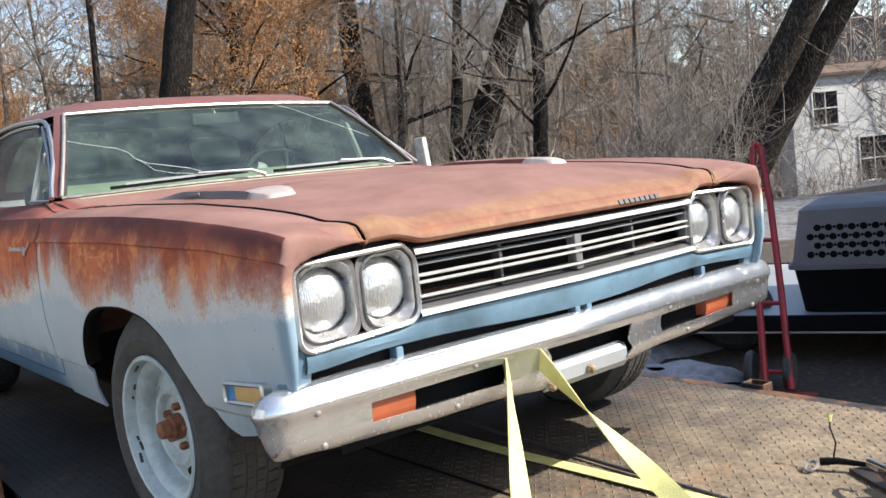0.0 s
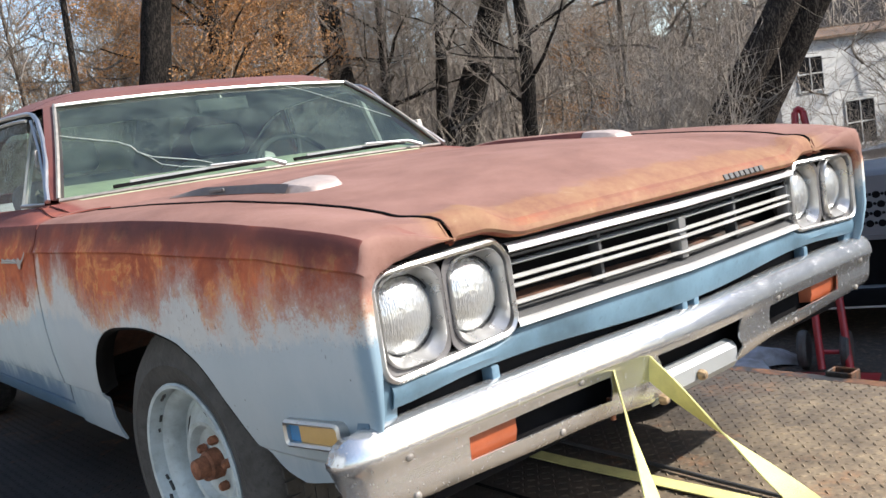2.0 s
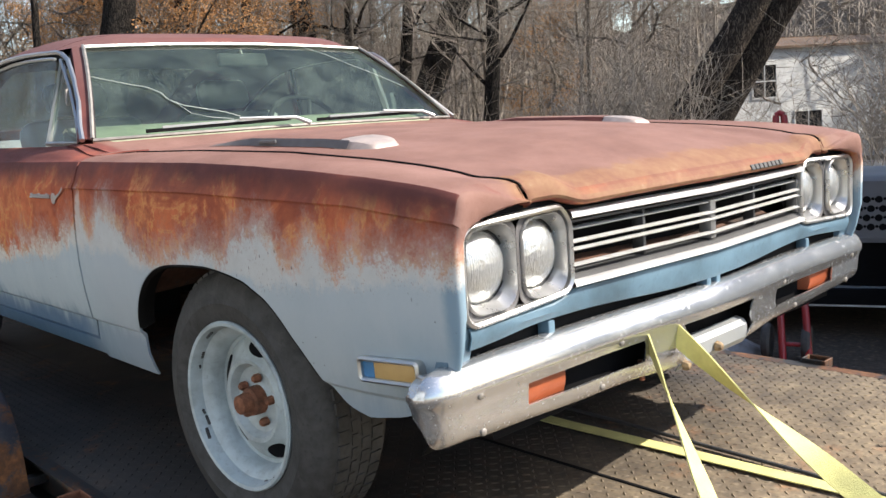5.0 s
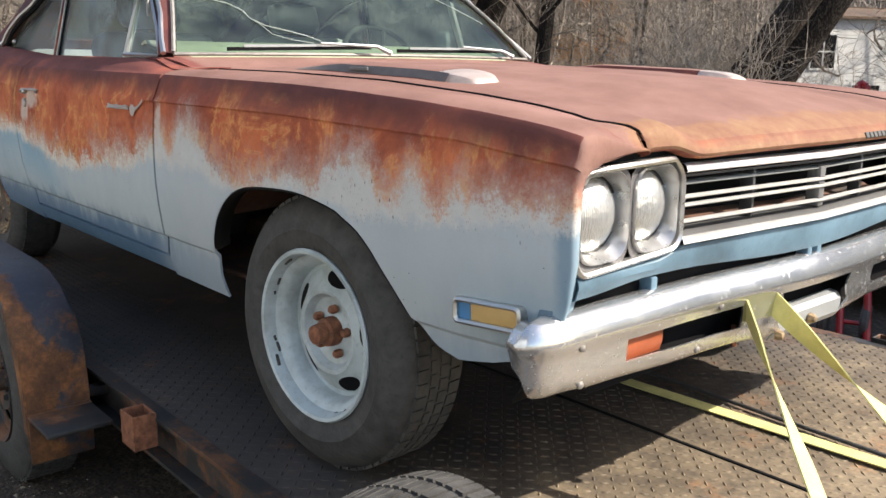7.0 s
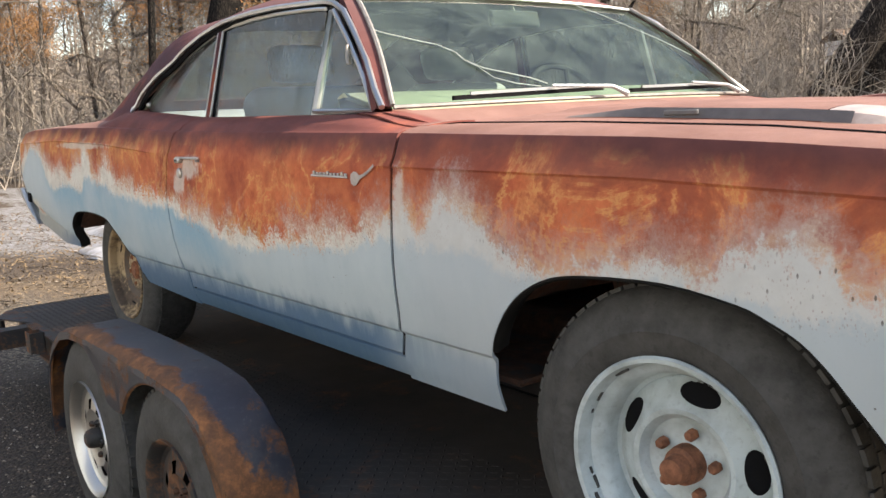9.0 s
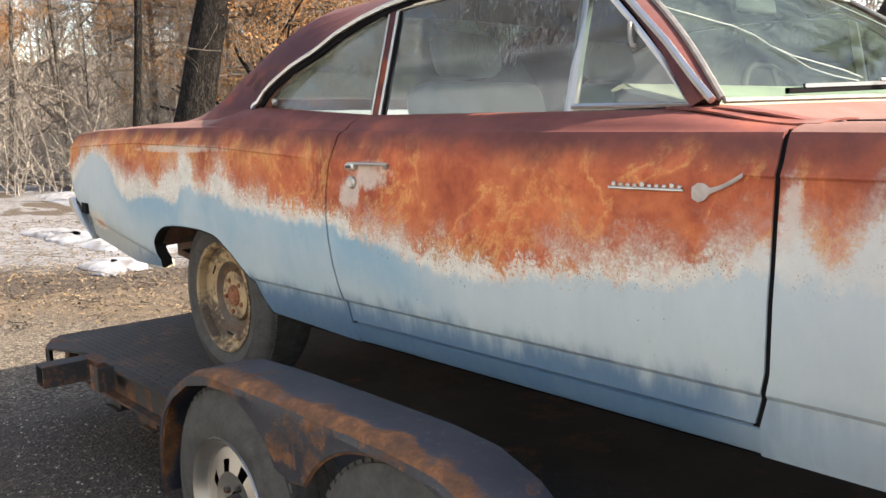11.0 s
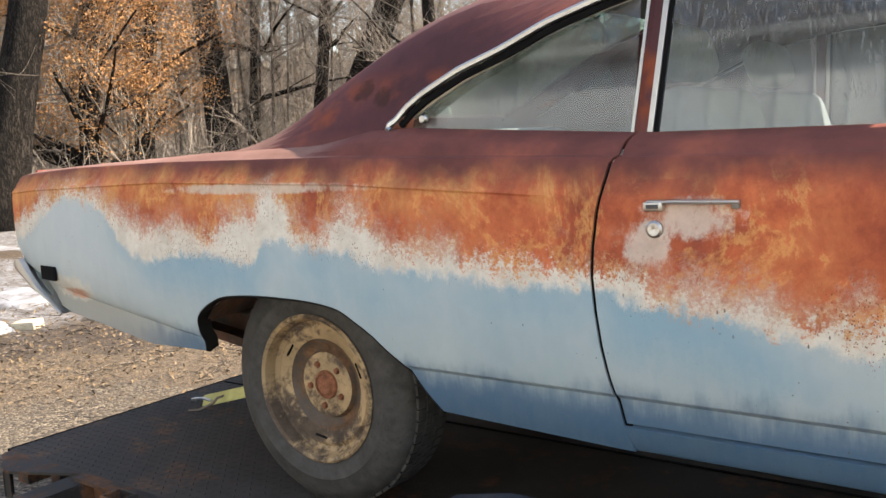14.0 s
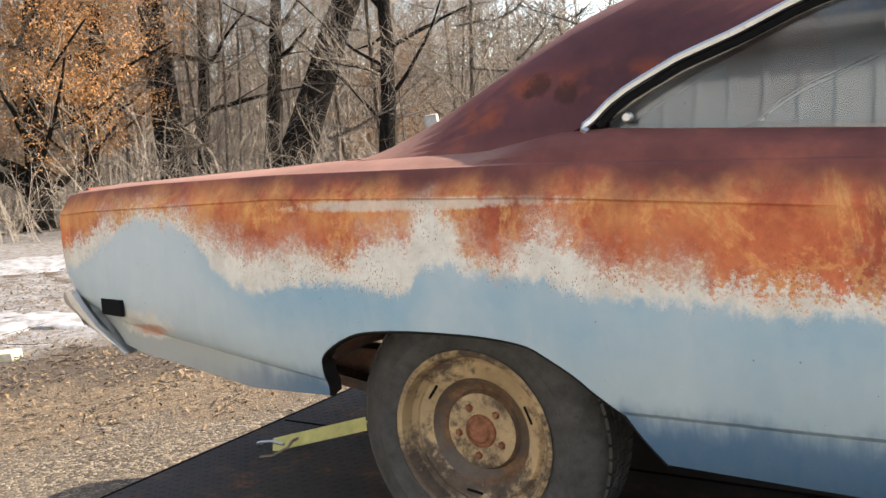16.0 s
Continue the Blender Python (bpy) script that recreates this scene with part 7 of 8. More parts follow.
FENDER_TOP = [(-2.50, 0.42), (-2.495, 0.60), (-2.46, 0.70), (-2.37, 0.79), (-2.26, 0.855), (-2.13, 0.884), (-1.95, 0.892), (-1.64, 0.894), (-1.32, 0.892), (-1.18, 0.880), (-1.07, 0.842), (-0.985, 0.778), (-0.935, 0.70), (-0.918, 0.61), (-0.907, 0.50), (-0.90, 0.40)]


def build_fender(s, y_in):
    y_out = y_in + s * 0.184
    rows = []
    for x, z in FENDER_TOP:
        rows.append([(x, y_in, z - 0.01), (x, y_in + s * 0.01, z + 0.001), (x, y_out - s * 0.03, z), (x, y_out - s * 0.012, z - 0.006), (x, y_out, z - 0.02)])
    f = sheet("fender", rows, M_TRFENDER, trailer, "dented black fender rusting through", thick=0.005)
    # outer skirt: two arches with a hanging point between
    rows = []
    for x, z in [(x, float(np.interp(x, [p[0] + i * 1e-6 for i, p in enumerate(FENDER_TOP)], [p[1] for p in FENDER_TOP]))) for x in spaced(-2.499, -0.902, 72)]:
        def arch(c):
            u = (x - c) / 0.375
            return 0.50 + 0.345 * max(0.0, 1 - abs(u) ** 2.4) ** 0.5 if abs(u) < 1 else 0.42
        low = max(arch(-2.105), arch(-1.335), 0.44)
        if -1.90 < x < -1.55:
            low = max(arch(-2.105), arch(-1.335), 0.688 + 0.5 * abs(x + 1.72) ** 1.5)
        low = min(low, z - 0.03)
        rows.append([(x, y_out, z - 0.02), (x, y_out + s * 0.004, z - 0.034), (x, y_out + s * 0.002, (z + low) / 2), (x, y_out + s * 0.002, low + 0.008), (x, y_out - s * 0.006, low)])
    sheet("skirt", rows, M_TRFENDER, f, thick=0.004)
    # mud flap plate and step at the front foot
    box("fender_step", (-0.93, min(y_in, y_out), 0.50), (-0.72, max(y_in, y_out), 0.515), M_TRSTEEL, trailer, "", 0.004)
    box("fender_plate", (-0.912, min(y_in, y_out), 0.36), (-0.899, max(y_in, y_out), 0.52), M_TRFENDER, trailer, "", 0.004)


def trailer_wheel(x, y, s, silver):
    w = new("trailer_wheel")
    w.parent = trailer
    tagged(w, "narrow trailer tyre on a %s steel wheel" % ("silver" if silver else "black"))
    w.matrix_world = pose(x, y, GZ + 0.335, 0, 0, 0 if s < 0 else 180)
    R, r, h = 0.34, 0.195, 0.095
    prof = [(r, -h + 0.02), (r + 0.006, -h + 0.004), (r + 0.02, -h - 0.002), (r + 0.07, -h - 0.004), (R - 0.03, -h + 0.008), (R - 0.008, -h + 0.02), (R, -h + 0.04), (R, h - 0.04), (R - 0.01, h - 0.02), (r + 0.06, h), (r, h - 0.02)]
    lathe("tyre", prof, M_RUBBER, w, "dusty trailer tyre", 56)
    vs, fs = [], []
    for k in range(60):
        for row, (y0, y1) in enumerate(((-h + 0.025, -h + 0.055), (-0.03, -0.004), (0.006, 0.032), (h - 0.055, h - 0.025))):
            a = 2 * math.pi * (k + 0.5 * (row % 2)) / 60
            b = len(vs)
            for t in (a, a + 0.075):
                for yy in (y0, y1):
                    for q in (R - 0.008, R + 0.004):
                        vs.append((q * math.cos(t), yy, q * math.sin(t)))
            for f in ((0, 1, 3, 2), (4, 6, 7, 5), (0, 4, 5, 1), (2, 3, 7, 6), (1, 5, 7, 3)):
                fs.append(tuple(b + i for i in f))
    part_py("tread", vs, fs, M_RUBBER, w, flat=True)
    mat = M_BEZEL if silver else M_TRSTEEL
    seg, rings = 64, [(r + 0.008, -h + 0.004), (r + 0.006, -h - 0.004), (r - 0.006, -h + 0.004), (r - 0.018, -h + 0.03), (r - 0.028, -h + 0.036), (0.135, -h + 0.030), (0.100, -h + 0.022), (0.08, -h + 0.030), (0.055, -h + 0.034), (0.042, -h + 0.034)]
    nr = len(rings)
    vs = [(q * math.cos(2 * math.pi * k / seg), yy, q * math.sin(2 * math.pi * k / seg)) for k in range(seg) for q, yy in rings]
    fs = [(k * nr + j, ((k + 1) % seg) * nr + j, ((k + 1) % seg) * nr + j + 1, k * nr + j + 1) for k in range(seg) for j in range(nr - 1) if not (j == 5 and k % 8 in (2, 3, 4))]
    part_py("wheel_disc", vs, fs, mat, w, "steel wheel with round holes")
    lathe("drum", [(0.0, -h + 0.06), (0.15, -h + 0.06), (0.15, -h + 0.1)], M_BLACK, w, "", 24)
    lathe("hub", [(0.0, -h - 0.012), (0.02, -h - 0.012), (0.03, -h - 0.004), (0.034, -h + 0.01), (0.036, -h + 0.04)], M_TRSTEEL, w, "", 20)
    for k in range(5):
        a = radians(72 * k)
        lathe("lug_nut", [(0.0, -0.012), (0.008, -0.01), (0.011, 0.0), (0.011, 0.01)], M_TRSTEEL, w, "", 6, Matrix.Translation((0.06 * math.cos(a), -h + 0.03, 0.06 * math.sin(a))))


build_trailer()


# ---- straps, cable, winch things on the deck ----
def strap(label, path, side, width=0.05):
    r = ribbon("tie_down_strap", path, width, 0.003, M_YELLOW, None, "", side)
    tagged(r, label, "strap", "yellow tie-down straps")
    return r


def between(a, b, n, sag=0.0):
    a, b = Vector(a), Vector(b)
    return [a + (b - a) * f - Vector((0, 0, sag * 4 * f * (1 - f))) for f in spaced(0, 1, n)]


def turned_sides(a, b, turns, n):
    """Ways across a strap from a to b that turns from one angle to another, degrees round its length."""
    d = (Vector(b) - Vector(a)).normalized()
    u = d.cross(Vector((0, 0, 1))).normalized()
    w = d.cross(u)
    angles = [radians(float(np.interp(i / n, *turns))) for i in range(n + 1)]
    return [tuple(u * math.cos(q) + w * math.sin(q)) for q in angles]


for a, b, turns, sag, label in (((0.80, -0.290, 1.045), (1.50, -0.925, 0.60), ([0, 0.1, 0.38, 1], [95, 100, 144, 155]), 0.0, "yellow webbing strap, taut and twisted, from bumper to deck"),
                                ((0.80, -0.190, 1.045), (1.66, -0.30, 0.59), ([0, 0.08, 0.22, 0.45, 1], [80, 95, 140, 222, 240]), 0.02, "yellow webbing strap, taut, from bumper to deck")):
    strap(label, between(a, b, 32, sag), turned_sides(a, b, turns, 32), 0.048)
strap("yellow webbing strap lying flat on the deck", [(-1.2, 0.16, 0.62), (-0.6, 0.17, 0.60), (-0.06, 0.18, 0.586), (0.19, 0.18, 0.5855), (0.45, 0.19, 0.5855), (0.84, 0.20, 0.587), (1.2, 0.22, 0.586), (1.6, 0.23, 0.59)], (0, 1, 0), 0.05)
strap("yellow webbing strap from the rear axle to the deck's edge", between((-3.02, -0.10, 0.86), (-4.05, -0.33, 0.592), 10), (0.1, 0.6, 0.8), 0.05)
strap("yellow webbing strap looped over the rear axle", [(-3.10, 0.10, 0.86), (-3.2, 0.14, 0.98), (-3.3, 0.18, 1.02), (-3.4, 0.2, 0.95), (-3.5, 0.22, 0.80), (-3.9, 0.3, 0.60)], (0, 1, 0), 0.05)
for y, x in ((-0.33, -4.06),):
    kn = thing("strap_ratchet", "dull steel strap hook tied with frayed cord", "strap hook")
    tube("hook", [(x + 0.06, y, 0.60), (x, y + 0.005, 0.602), (x - 0.05, y + 0.01, 0.592), (x - 0.075, y + 0.012, 0.585), (x - 0.06, y + 0.02, 0.584)], 0.006, M_BEZEL, kn, "", 6)
    tube("cord", [(x + 0.10, y - 0.03, 0.600), (x + 0.11, y - 0.01, 0.622), (x + 0.105, y + 0.03, 0.62), (x + 0.10, y + 0.05, 0.588), (x + 0.03, y + 0.08, 0.583)], 0.005, M_TWIG, kn, "frayed grey cord", 6)
    tube("cord_end", [(x + 0.10, y - 0.02, 0.604), (x + 0.07, y - 0.07, 0.586), (x + 0.03, y - 0.09, 0.583)], 0.004, M_TWIG, kn, "", 6)
cable = tube("winch_cable", [(-0.9, 0.30, 0.70), (-0.3, 0.29, 0.62), (0.1, 0.29, 0.589), (0.31, 0.285, 0.588), (0.6, 0.265, 0.588), (0.9, 0.25, 0.588), (1.3, 0.22, 0.588), (1.9, 0.15, 0.63)], 0.006, M_DARKTRIM)
tagged(cable, "thin dark steel winch cable across the deck", "cable")


def build_winch():
    w = thing("winch", "old black winch with bent rods and springs on the deck", "winch")
    m = pose(1.36, 0.62, 0.578, 0, 0, -32)
    part("base_plate", box_into(bmesh.new(), (-0.16, -0.12, 0.0), (0.22, 0.12, 0.012), m, 0.003), M_TRSTEEL, w, "rusty base plate")
    part("motor_box", box_into(bmesh.new(), (-0.02, -0.06, 0.012), (0.20, 0.08, 0.10), m, 0.012), M_BLACK, w, "black winch body")
    path = []
    for i in range(73):
        a = 2 * math.pi * i / 9
        path.append(m @ Vector((0.03 + 0.0018 * i, -0.115 + 0.016 * math.cos(a), 0.105 + 0.016 * math.sin(a))))
    tube("coil_spring", path, 0.0028, M_DULL, w, "bright coil spring", 5)
    tube("lever", [m @ Vector(p) for p in ((-0.10, 0.02, 0.02), (-0.06, 0.03, 0.10), (0.0, 0.05, 0.135), (0.12, 0.06, 0.14), (0.22, 0.05, 0.12))], 0.008, M_RUST, w, "bent rusty rod", 8)
    tube("lever", [m @ Vector(p) for p in ((0.06, -0.02, 0.10), (0.05, -0.03, 0.15), (0.10, -0.02, 0.17), (0.24, 0.0, 0.15))], 0.008, M_TRSTEEL, w, "bent dark rod", 8)
    tube("hook", [m @ Vector(p) for p in ((0.16, -0.13, 0.08), (0.06, -0.14, 0.085), (-0.03, -0.14, 0.08), (-0.05, -0.13, 0.065), (-0.02, -0.12, 0.055))], 0.008, M_BRIGHT, w, "bright steel hook", 8)
    c = thing("cable_shackle", "steel shackle and cable end with a yellow tag", "shackle")
    v, f = tube_pts([Vector((1.075 + 0.015 * math.cos(a), 0.56 + 0.02 * math.sin(a), 0.592 + 0.008 * math.sin(a))) for a in [2 * math.pi * i / 16 for i in range(16)]], 0.005, 6, True)
    part_py("ring", v, f, M_DULL, c)
    tube("cable_end", [(1.09, 0.585, 0.60), (1.13, 0.60, 0.606), (1.2, 0.63, 0.60), (1.28, 0.62, 0.60)], [0.012, 0.010, 0.007, 0.007], M_BLACK, c, "black cable end", 8)
    tube("wire", [(1.12, 0.60, 0.605), (1.12, 0.62, 0.65), (1.09, 0.65, 0.68), (1.085, 0.66, 0.70)], 0.0025, M_BLACK, c, "", 5)
    tube("tag", [(1.086, 0.658, 0.695), (1.083, 0.665, 0.715)], [0.004, 0.009], M_YELLOW, c, "yellow tag", 6)


build_winch()
sp = thing("spare_wheel", "spare trailer tyre mounted upright at the trailer's side", "tyre")
prof = [(0.19, -0.08), (0.21, -0.095), (0.27, -0.10), (0.31, -0.09), (0.335, -0.065), (0.34, 0.0), (0.335, 0.065), (0.31, 0.09), (0.27, 0.10), (0.21, 0.095), (0.19, 0.08)]
lathe("tyre", prof, M_RUBBER, sp, "", 56, pose(0.80, -1.13, 0.555))
lathe("rim", [(0.0, -0.03), (0.1, -0.03), (0.15, -0.05), (0.19, -0.085), (0.2, -0.09)], M_BEZEL, sp, "", 40, pose(0.80, -1.13, 0.555))
vs, fs = [], []
for k in range(90):
    for y0, y1 in ((-0.075, -0.03), (-0.02, 0.02), (0.03, 0.075)):
        a = 2 * math.pi * k / 90
        b = len(vs)
        for t in (a, a + 0.05):
            for yy in (y0, y1):
                for q in (0.33, 0.344 - (0.004 if abs(yy) > 0.06 else 0)):
                    vs.append((0.80 + q * math.cos(t), -1.13 + yy, 0.555 + q * math.sin(t)))
        for f in ((0, 1, 3, 2), (4, 6, 7, 5), (0, 4, 5, 1), (2, 3, 7, 6), (1, 5, 7, 3)):
            fs.append(tuple(b + i for i in f))
part_py("tread", vs, fs, M_RUBBER, sp, flat=True)


# ---- beyond the trailer: enclosed trailer, flatbed, kennel, hand truck, house ----
def build_enclosed():
    t = thing("enclosed_trailer", "grey aluminium enclosed cargo trailer", "trailer")
    m = pose(0.47, 2.80, 0, 0, 0, 13)
    # local x runs along the face, y into the trailer
    def bx(name, lo, hi, mat, label="", bevel=0.006):
        return part(name, box_into(bmesh.new(), lo, hi, m, bevel), mat, t, label)
    bx("side_wall", (0.03, 0.0, 0.46), (5.2, 2.2, 2.75), M_TRAILERGREY, "smooth grey aluminium wall", 0.01)
    bx("lower_panel", (0.03, -0.012, 0.46), (5.2, -0.002, 0.86), M_TRAILERGREY, "dull lower panel")
    bx("corner_post", (-0.02, -0.03, 0.44), (0.05, 0.04, 2.78), M_TRAILERGREY, "aluminium corner post")
    bx("bottom_rail", (-0.02, -0.025, 0.41), (5.2, 0.03, 0.46), M_TRAILERGREY, "aluminium bottom rail")
    bx("joint_strip", (0.05, -0.014, 0.86), (5.2, -0.004, 0.875), M_TRAILERGREY)
    for z in spaced(0.55, 2.6, 12):
        bx("rivet", (0.066, -0.008, z), (0.078, 0.0, z + 0.012), M_DARKTRIM, "", 0.003)
    lock = tube("lock_bar", [m @ Vector((-0.04, -0.05, 0.95)), m @ Vector((-0.04, -0.05, 2.3))], 0.016, M_BRIGHT, t, "bright door lock bar", 10)
    bx("lock_keeper", (-0.06, -0.07, 2.05), (-0.02, -0.03, 2.15), M_BRIGHT)
    bx("lock_keeper", (-0.06, -0.07, 1.0), (-0.02, -0.03, 1.1), M_BRIGHT)
    tube("lock_handle", [m @ Vector(p) for p in ((-0.04, -0.065, 1.40), (-0.02, -0.075, 1.34), (0.03, -0.08, 1.24))], 0.016, M_BLACK, t, "black latch handle", 8)
    bx("marker_lamp", (0.11, -0.03, 0.665), (0.23, -0.012, 0.705), M_REDLENS, "dull red marker lamp", 0.008)
    bx("step", (0.75, -0.10, 0.36), (1.35, 0.0, 0.39), M_GREY)
    for x in (1.9, 2.75):
        v, f = lathe_pts([(0.0, 0.0), (0.16, 0.0), (0.2, -0.03), (0.3, -0.04), (0.34, 0.0), (0.34, 0.18), (0.0, 0.18)], 32, m @ pose(x, 0.05, GZ + 0.34))
        part_py("trailer_tyre", v, f, M_RUBBER, t)


def build_flatbed():
    t = thing("flatbed_trailer", "black steel flatbed trailer with a pale worn floor", "trailer")
    m = pose(-0.38, 3.06, 0, 0, 0, 22)
    def bx(name, lo, hi, mat, label="", bevel=0.006):
        return part(name, box_into(bmesh.new(), lo, hi, m, bevel), mat, t, label)
    bx("floor", (-2.6, 0.05, 0.40), (2.6, 2.2, 0.43), M_GREY, "pale bare metal floor")
    bx("edge_beam", (-2.6, 0.0, 0.33), (2.6, 0.05, 0.435), M_BLACK, "black edge beam")
    bx("edge_trim", (-2.6, -0.006, 0.335), (2.6, -0.001, 0.345), M_BEZEL, "bright worn edge")
    bx("back_beam", (-2.6, 2.2, 0.33), (2.6, 2.25, 0.435), M_BLACK)
    for x in (-1.2, -0.4):
        v, f = lathe_pts([(0.0, 0.0), (0.1, 0.0), (0.14, -0.02), (0.2, -0.03), (0.24, 0.0), (0.24, 0.16), (0.0, 0.16)], 28, m @ pose(x, 0.3, GZ + 0.24))
        part_py("trailer_tyre", v, f, M_RUBBER, t)


def build_kennel():
    c = thing("dog_crate", "grey and black plastic pet crate with round air holes", "pet crate")
    m = pose(-0.42, 3.15, 0.432, 0, 0, 19)
    L, W, H0, H1 = 0.66, 0.95, 0.28, 0.61
    def shell(name, z0, z1, in0, in1, mat, label, lid):
        rows = []
        rings = [(z0, in0), ((z0 + z1) / 2, (in0 + in1) / 2), (z1, in1)]
        if lid:
            rings += [(z1 + 0.02, in1 + 0.03), (z1 + 0.028, in1 + 0.09)]
        for z, i in rings:
            rows.append([m @ Vector((x, y, z)) for x, y in rounded(i, L - i, i, W - i, 0.07, 5)])
        bm = bmesh.new()
        vs = [[bm.verts.new(p) for p in r] for r in rows]
        n = len(rows[0])
        for a, b in zip(vs, vs[1:]):
            for k in range(n):
                bm.faces.new((a[k], a[(k + 1) % n], b[(k + 1) % n], b[k]))
        bm.faces.new(vs[-1] if lid else vs[0][::-1])
        return part(name, bm, mat, c, label)
    top = shell("crate_top", H0, H1, 0.0, 0.05, M_CRATE, "grey plastic crate top", True)
    base = shell("crate_base", 0.0, H0 - 0.01, 0.05, 0.01, M_BLACK, "black plastic crate tray", False)
    rows = [[m @ Vector((x, y, z)) for x, y in rounded(i, L - i, i, W - i, 0.07, 5)] for z, i in ((H0 - 0.015, -0.006), (H0 - 0.015, -0.018), (H0 + 0.012, -0.018), (H0 + 0.012, -0.004))]
    sheet("crate_rim", rows, M_CRATE, c, "grey rim", closed=True)
    for r in range(4):
        for k in range(7):
            x = 0.12 + k * 0.062 + (r % 2) * 0.04
            z = 0.35 + r * 0.052
            y = 0.05 * (z - H0) / (H1 - H0) - 0.003
            v, f = lathe_pts([(0.0, 0.0), (0.019, 0.0), (0.021, 0.002)], 16, m @ pose(x, y, z))
            part_py("air_hole", v, f, M_BLACK, top)
            v, f = lathe_pts([(0.0, 0.0), (0.008, 0.0), (0.009, 0.002)], 10, m @ pose(x + 0.031, y + 0.001, z + 0.004))
            part_py("air_hole", v, f, M_BLACK, top)


def build_hand_truck():
    h = thing("hand_truck", "red tubular steel hand truck standing upright", "hand truck")
    # rails lean together towards the handle
    foot = Vector((-0.14, 2.46, GZ))
    ax = Vector((0.95, 0.3, 0)).normalized()
    back = Vector((-0.55, 0.83, 0))
    def p(u, b, z):
        return foot + ax * u + back * b + Vector((0, 0, z))
    for s in (-1, 1):
        tube("rail", [p(s * 0.065, 0.0, 0.02), p(s * 0.06, 0.18, 0.5), p(s * 0.045, 0.38, 1.0), p(s * 0.03, 0.45, 1.17), p(s * 0.02, 0.48, 1.29)], 0.019, M_RED, h, "", 10)
    tube("handle", [p(-0.02, 0.48, 1.29), p(0, 0.485, 1.305), p(0.02, 0.48, 1.29)], 0.019, M_RED, h, "", 10)
    for z, b, w in ((0.10, 0.04, 0.063), (0.45, 0.165, 0.06), (0.78, 0.29, 0.052), (1.05, 0.40, 0.04)):
        tube("cross_bar", [p(-w, b, z), p(w, b, z)], 0.012, M_RED, h, "", 8)
    box("toe_plate", (-0.2, -0.26, 0.0), (0.2, 0.0, 0.008), M_RED, h, "", 0.002, Matrix.Translation(foot) @ Euler((0, 0, math.atan2(ax.y, ax.x))).to_matrix().to_4x4())
    for s in (-1, 1):
        w = Matrix.Translation(p(s * 0.10 - 0.03, 0.1, 0.098)) @ Euler((0, 0, math.atan2(ax.y, ax.x) + math.pi / 2)).to_matrix().to_4x4()
        lathe("wheel", [(0.0, -0.015), (0.04, -0.016), (0.06, -0.022), (0.088, -0.022), (0.098, -0.01), (0.098, 0.01), (0.088, 0.022), (0.06, 0.022), (0.0, 0.015)], M_RUBBER, h, "black rubber wheel", 28, w)


def build_house():
    h = thing("house", "white two-storey house with dark windows behind the trees", "house")
    m = pose(-19.4, 32.2, 0.35, 0, 0, 66)
    def bx(name, lo, hi, mat, parent=h, label="", bevel=0.02):
        return part(name, box_into(bmesh.new(), lo, hi, m, bevel, 1), mat, parent, label)
    # long wall towards the yard, under a shallow roof
    x0, x1, top = 3.3, 13.52, 3.4
    wall = bx("wall", (x0, 0, -3.4), (x1, 1.2, top), M_WHITEWALL, h, "white clapboard wall")
    z = -3.3
    while z < top - 0.2:
        bx("clapboard", (x0, -0.03, z), (x1, -0.002, z + 0.17), M_WHITEWALL, wall, "", 0.008)
        z += 0.18
    for y0, y1 in ((-0.25, 0.65), (1.45, 0.55)):
        bm = bmesh.new()
        cs = [Vector((x, y, z + o)) for o in (0.0, 0.12) for y, z in ((y0, top - 0.05), (y1, top + 0.4)) for x in (x0 - 0.05, x1 + 0.4)]
        vv = [bm.verts.new(m @ c) for c in cs]
        for f in ((0, 1, 3, 2), (4, 6, 7, 5), (0, 2, 6, 4), (1, 5, 7, 3), (0, 4, 5, 1), (2, 3, 7, 6)):
            bm.faces.new([vv[q] for q in f])
        bmesh.ops.recalc_face_normals(bm, faces=bm.faces)
        part("roof", bm, M_DARKRUST, h, "brown weathered roof")
    for x0, z0, x1, z1 in ((4.37, 1.2, 5.63, 2.64), (6.72, -1.51, 8.25, 0.44)):
        w = bx("window", (x0, -0.06, z0), (x1, -0.035, z1), M_BLACK, h, "dark window")
        for lo, hi in (((x0 - 0.08, z0 - 0.08), (x0, z1 + 0.08)), ((x1, z0 - 0.08), (x1 + 0.08, z1 + 0.08)), ((x0, z1), (x1, z1 + 0.08)), ((x0, z0 - 0.08), (x1, z0)), (((x0 + x1) / 2 - 0.03, z0), ((x0 + x1) / 2 + 0.03, z1)), ((x0, (z0 + z1) / 2 - 0.03), (x1, (z0 + z1) / 2 + 0.03))):
            bx("window_frame", (lo[0], -0.09, lo[1]), (hi[0], -0.04, hi[1]), M_WHITEWALL, w, "", 0.01)


M_CRATE = simple("grey crate plastic", (0.15, 0.155, 0.17), 0.5, var=0.12, scale=4)
build_enclosed()
build_flatbed()
build_kennel()
build_hand_truck()
build_house()


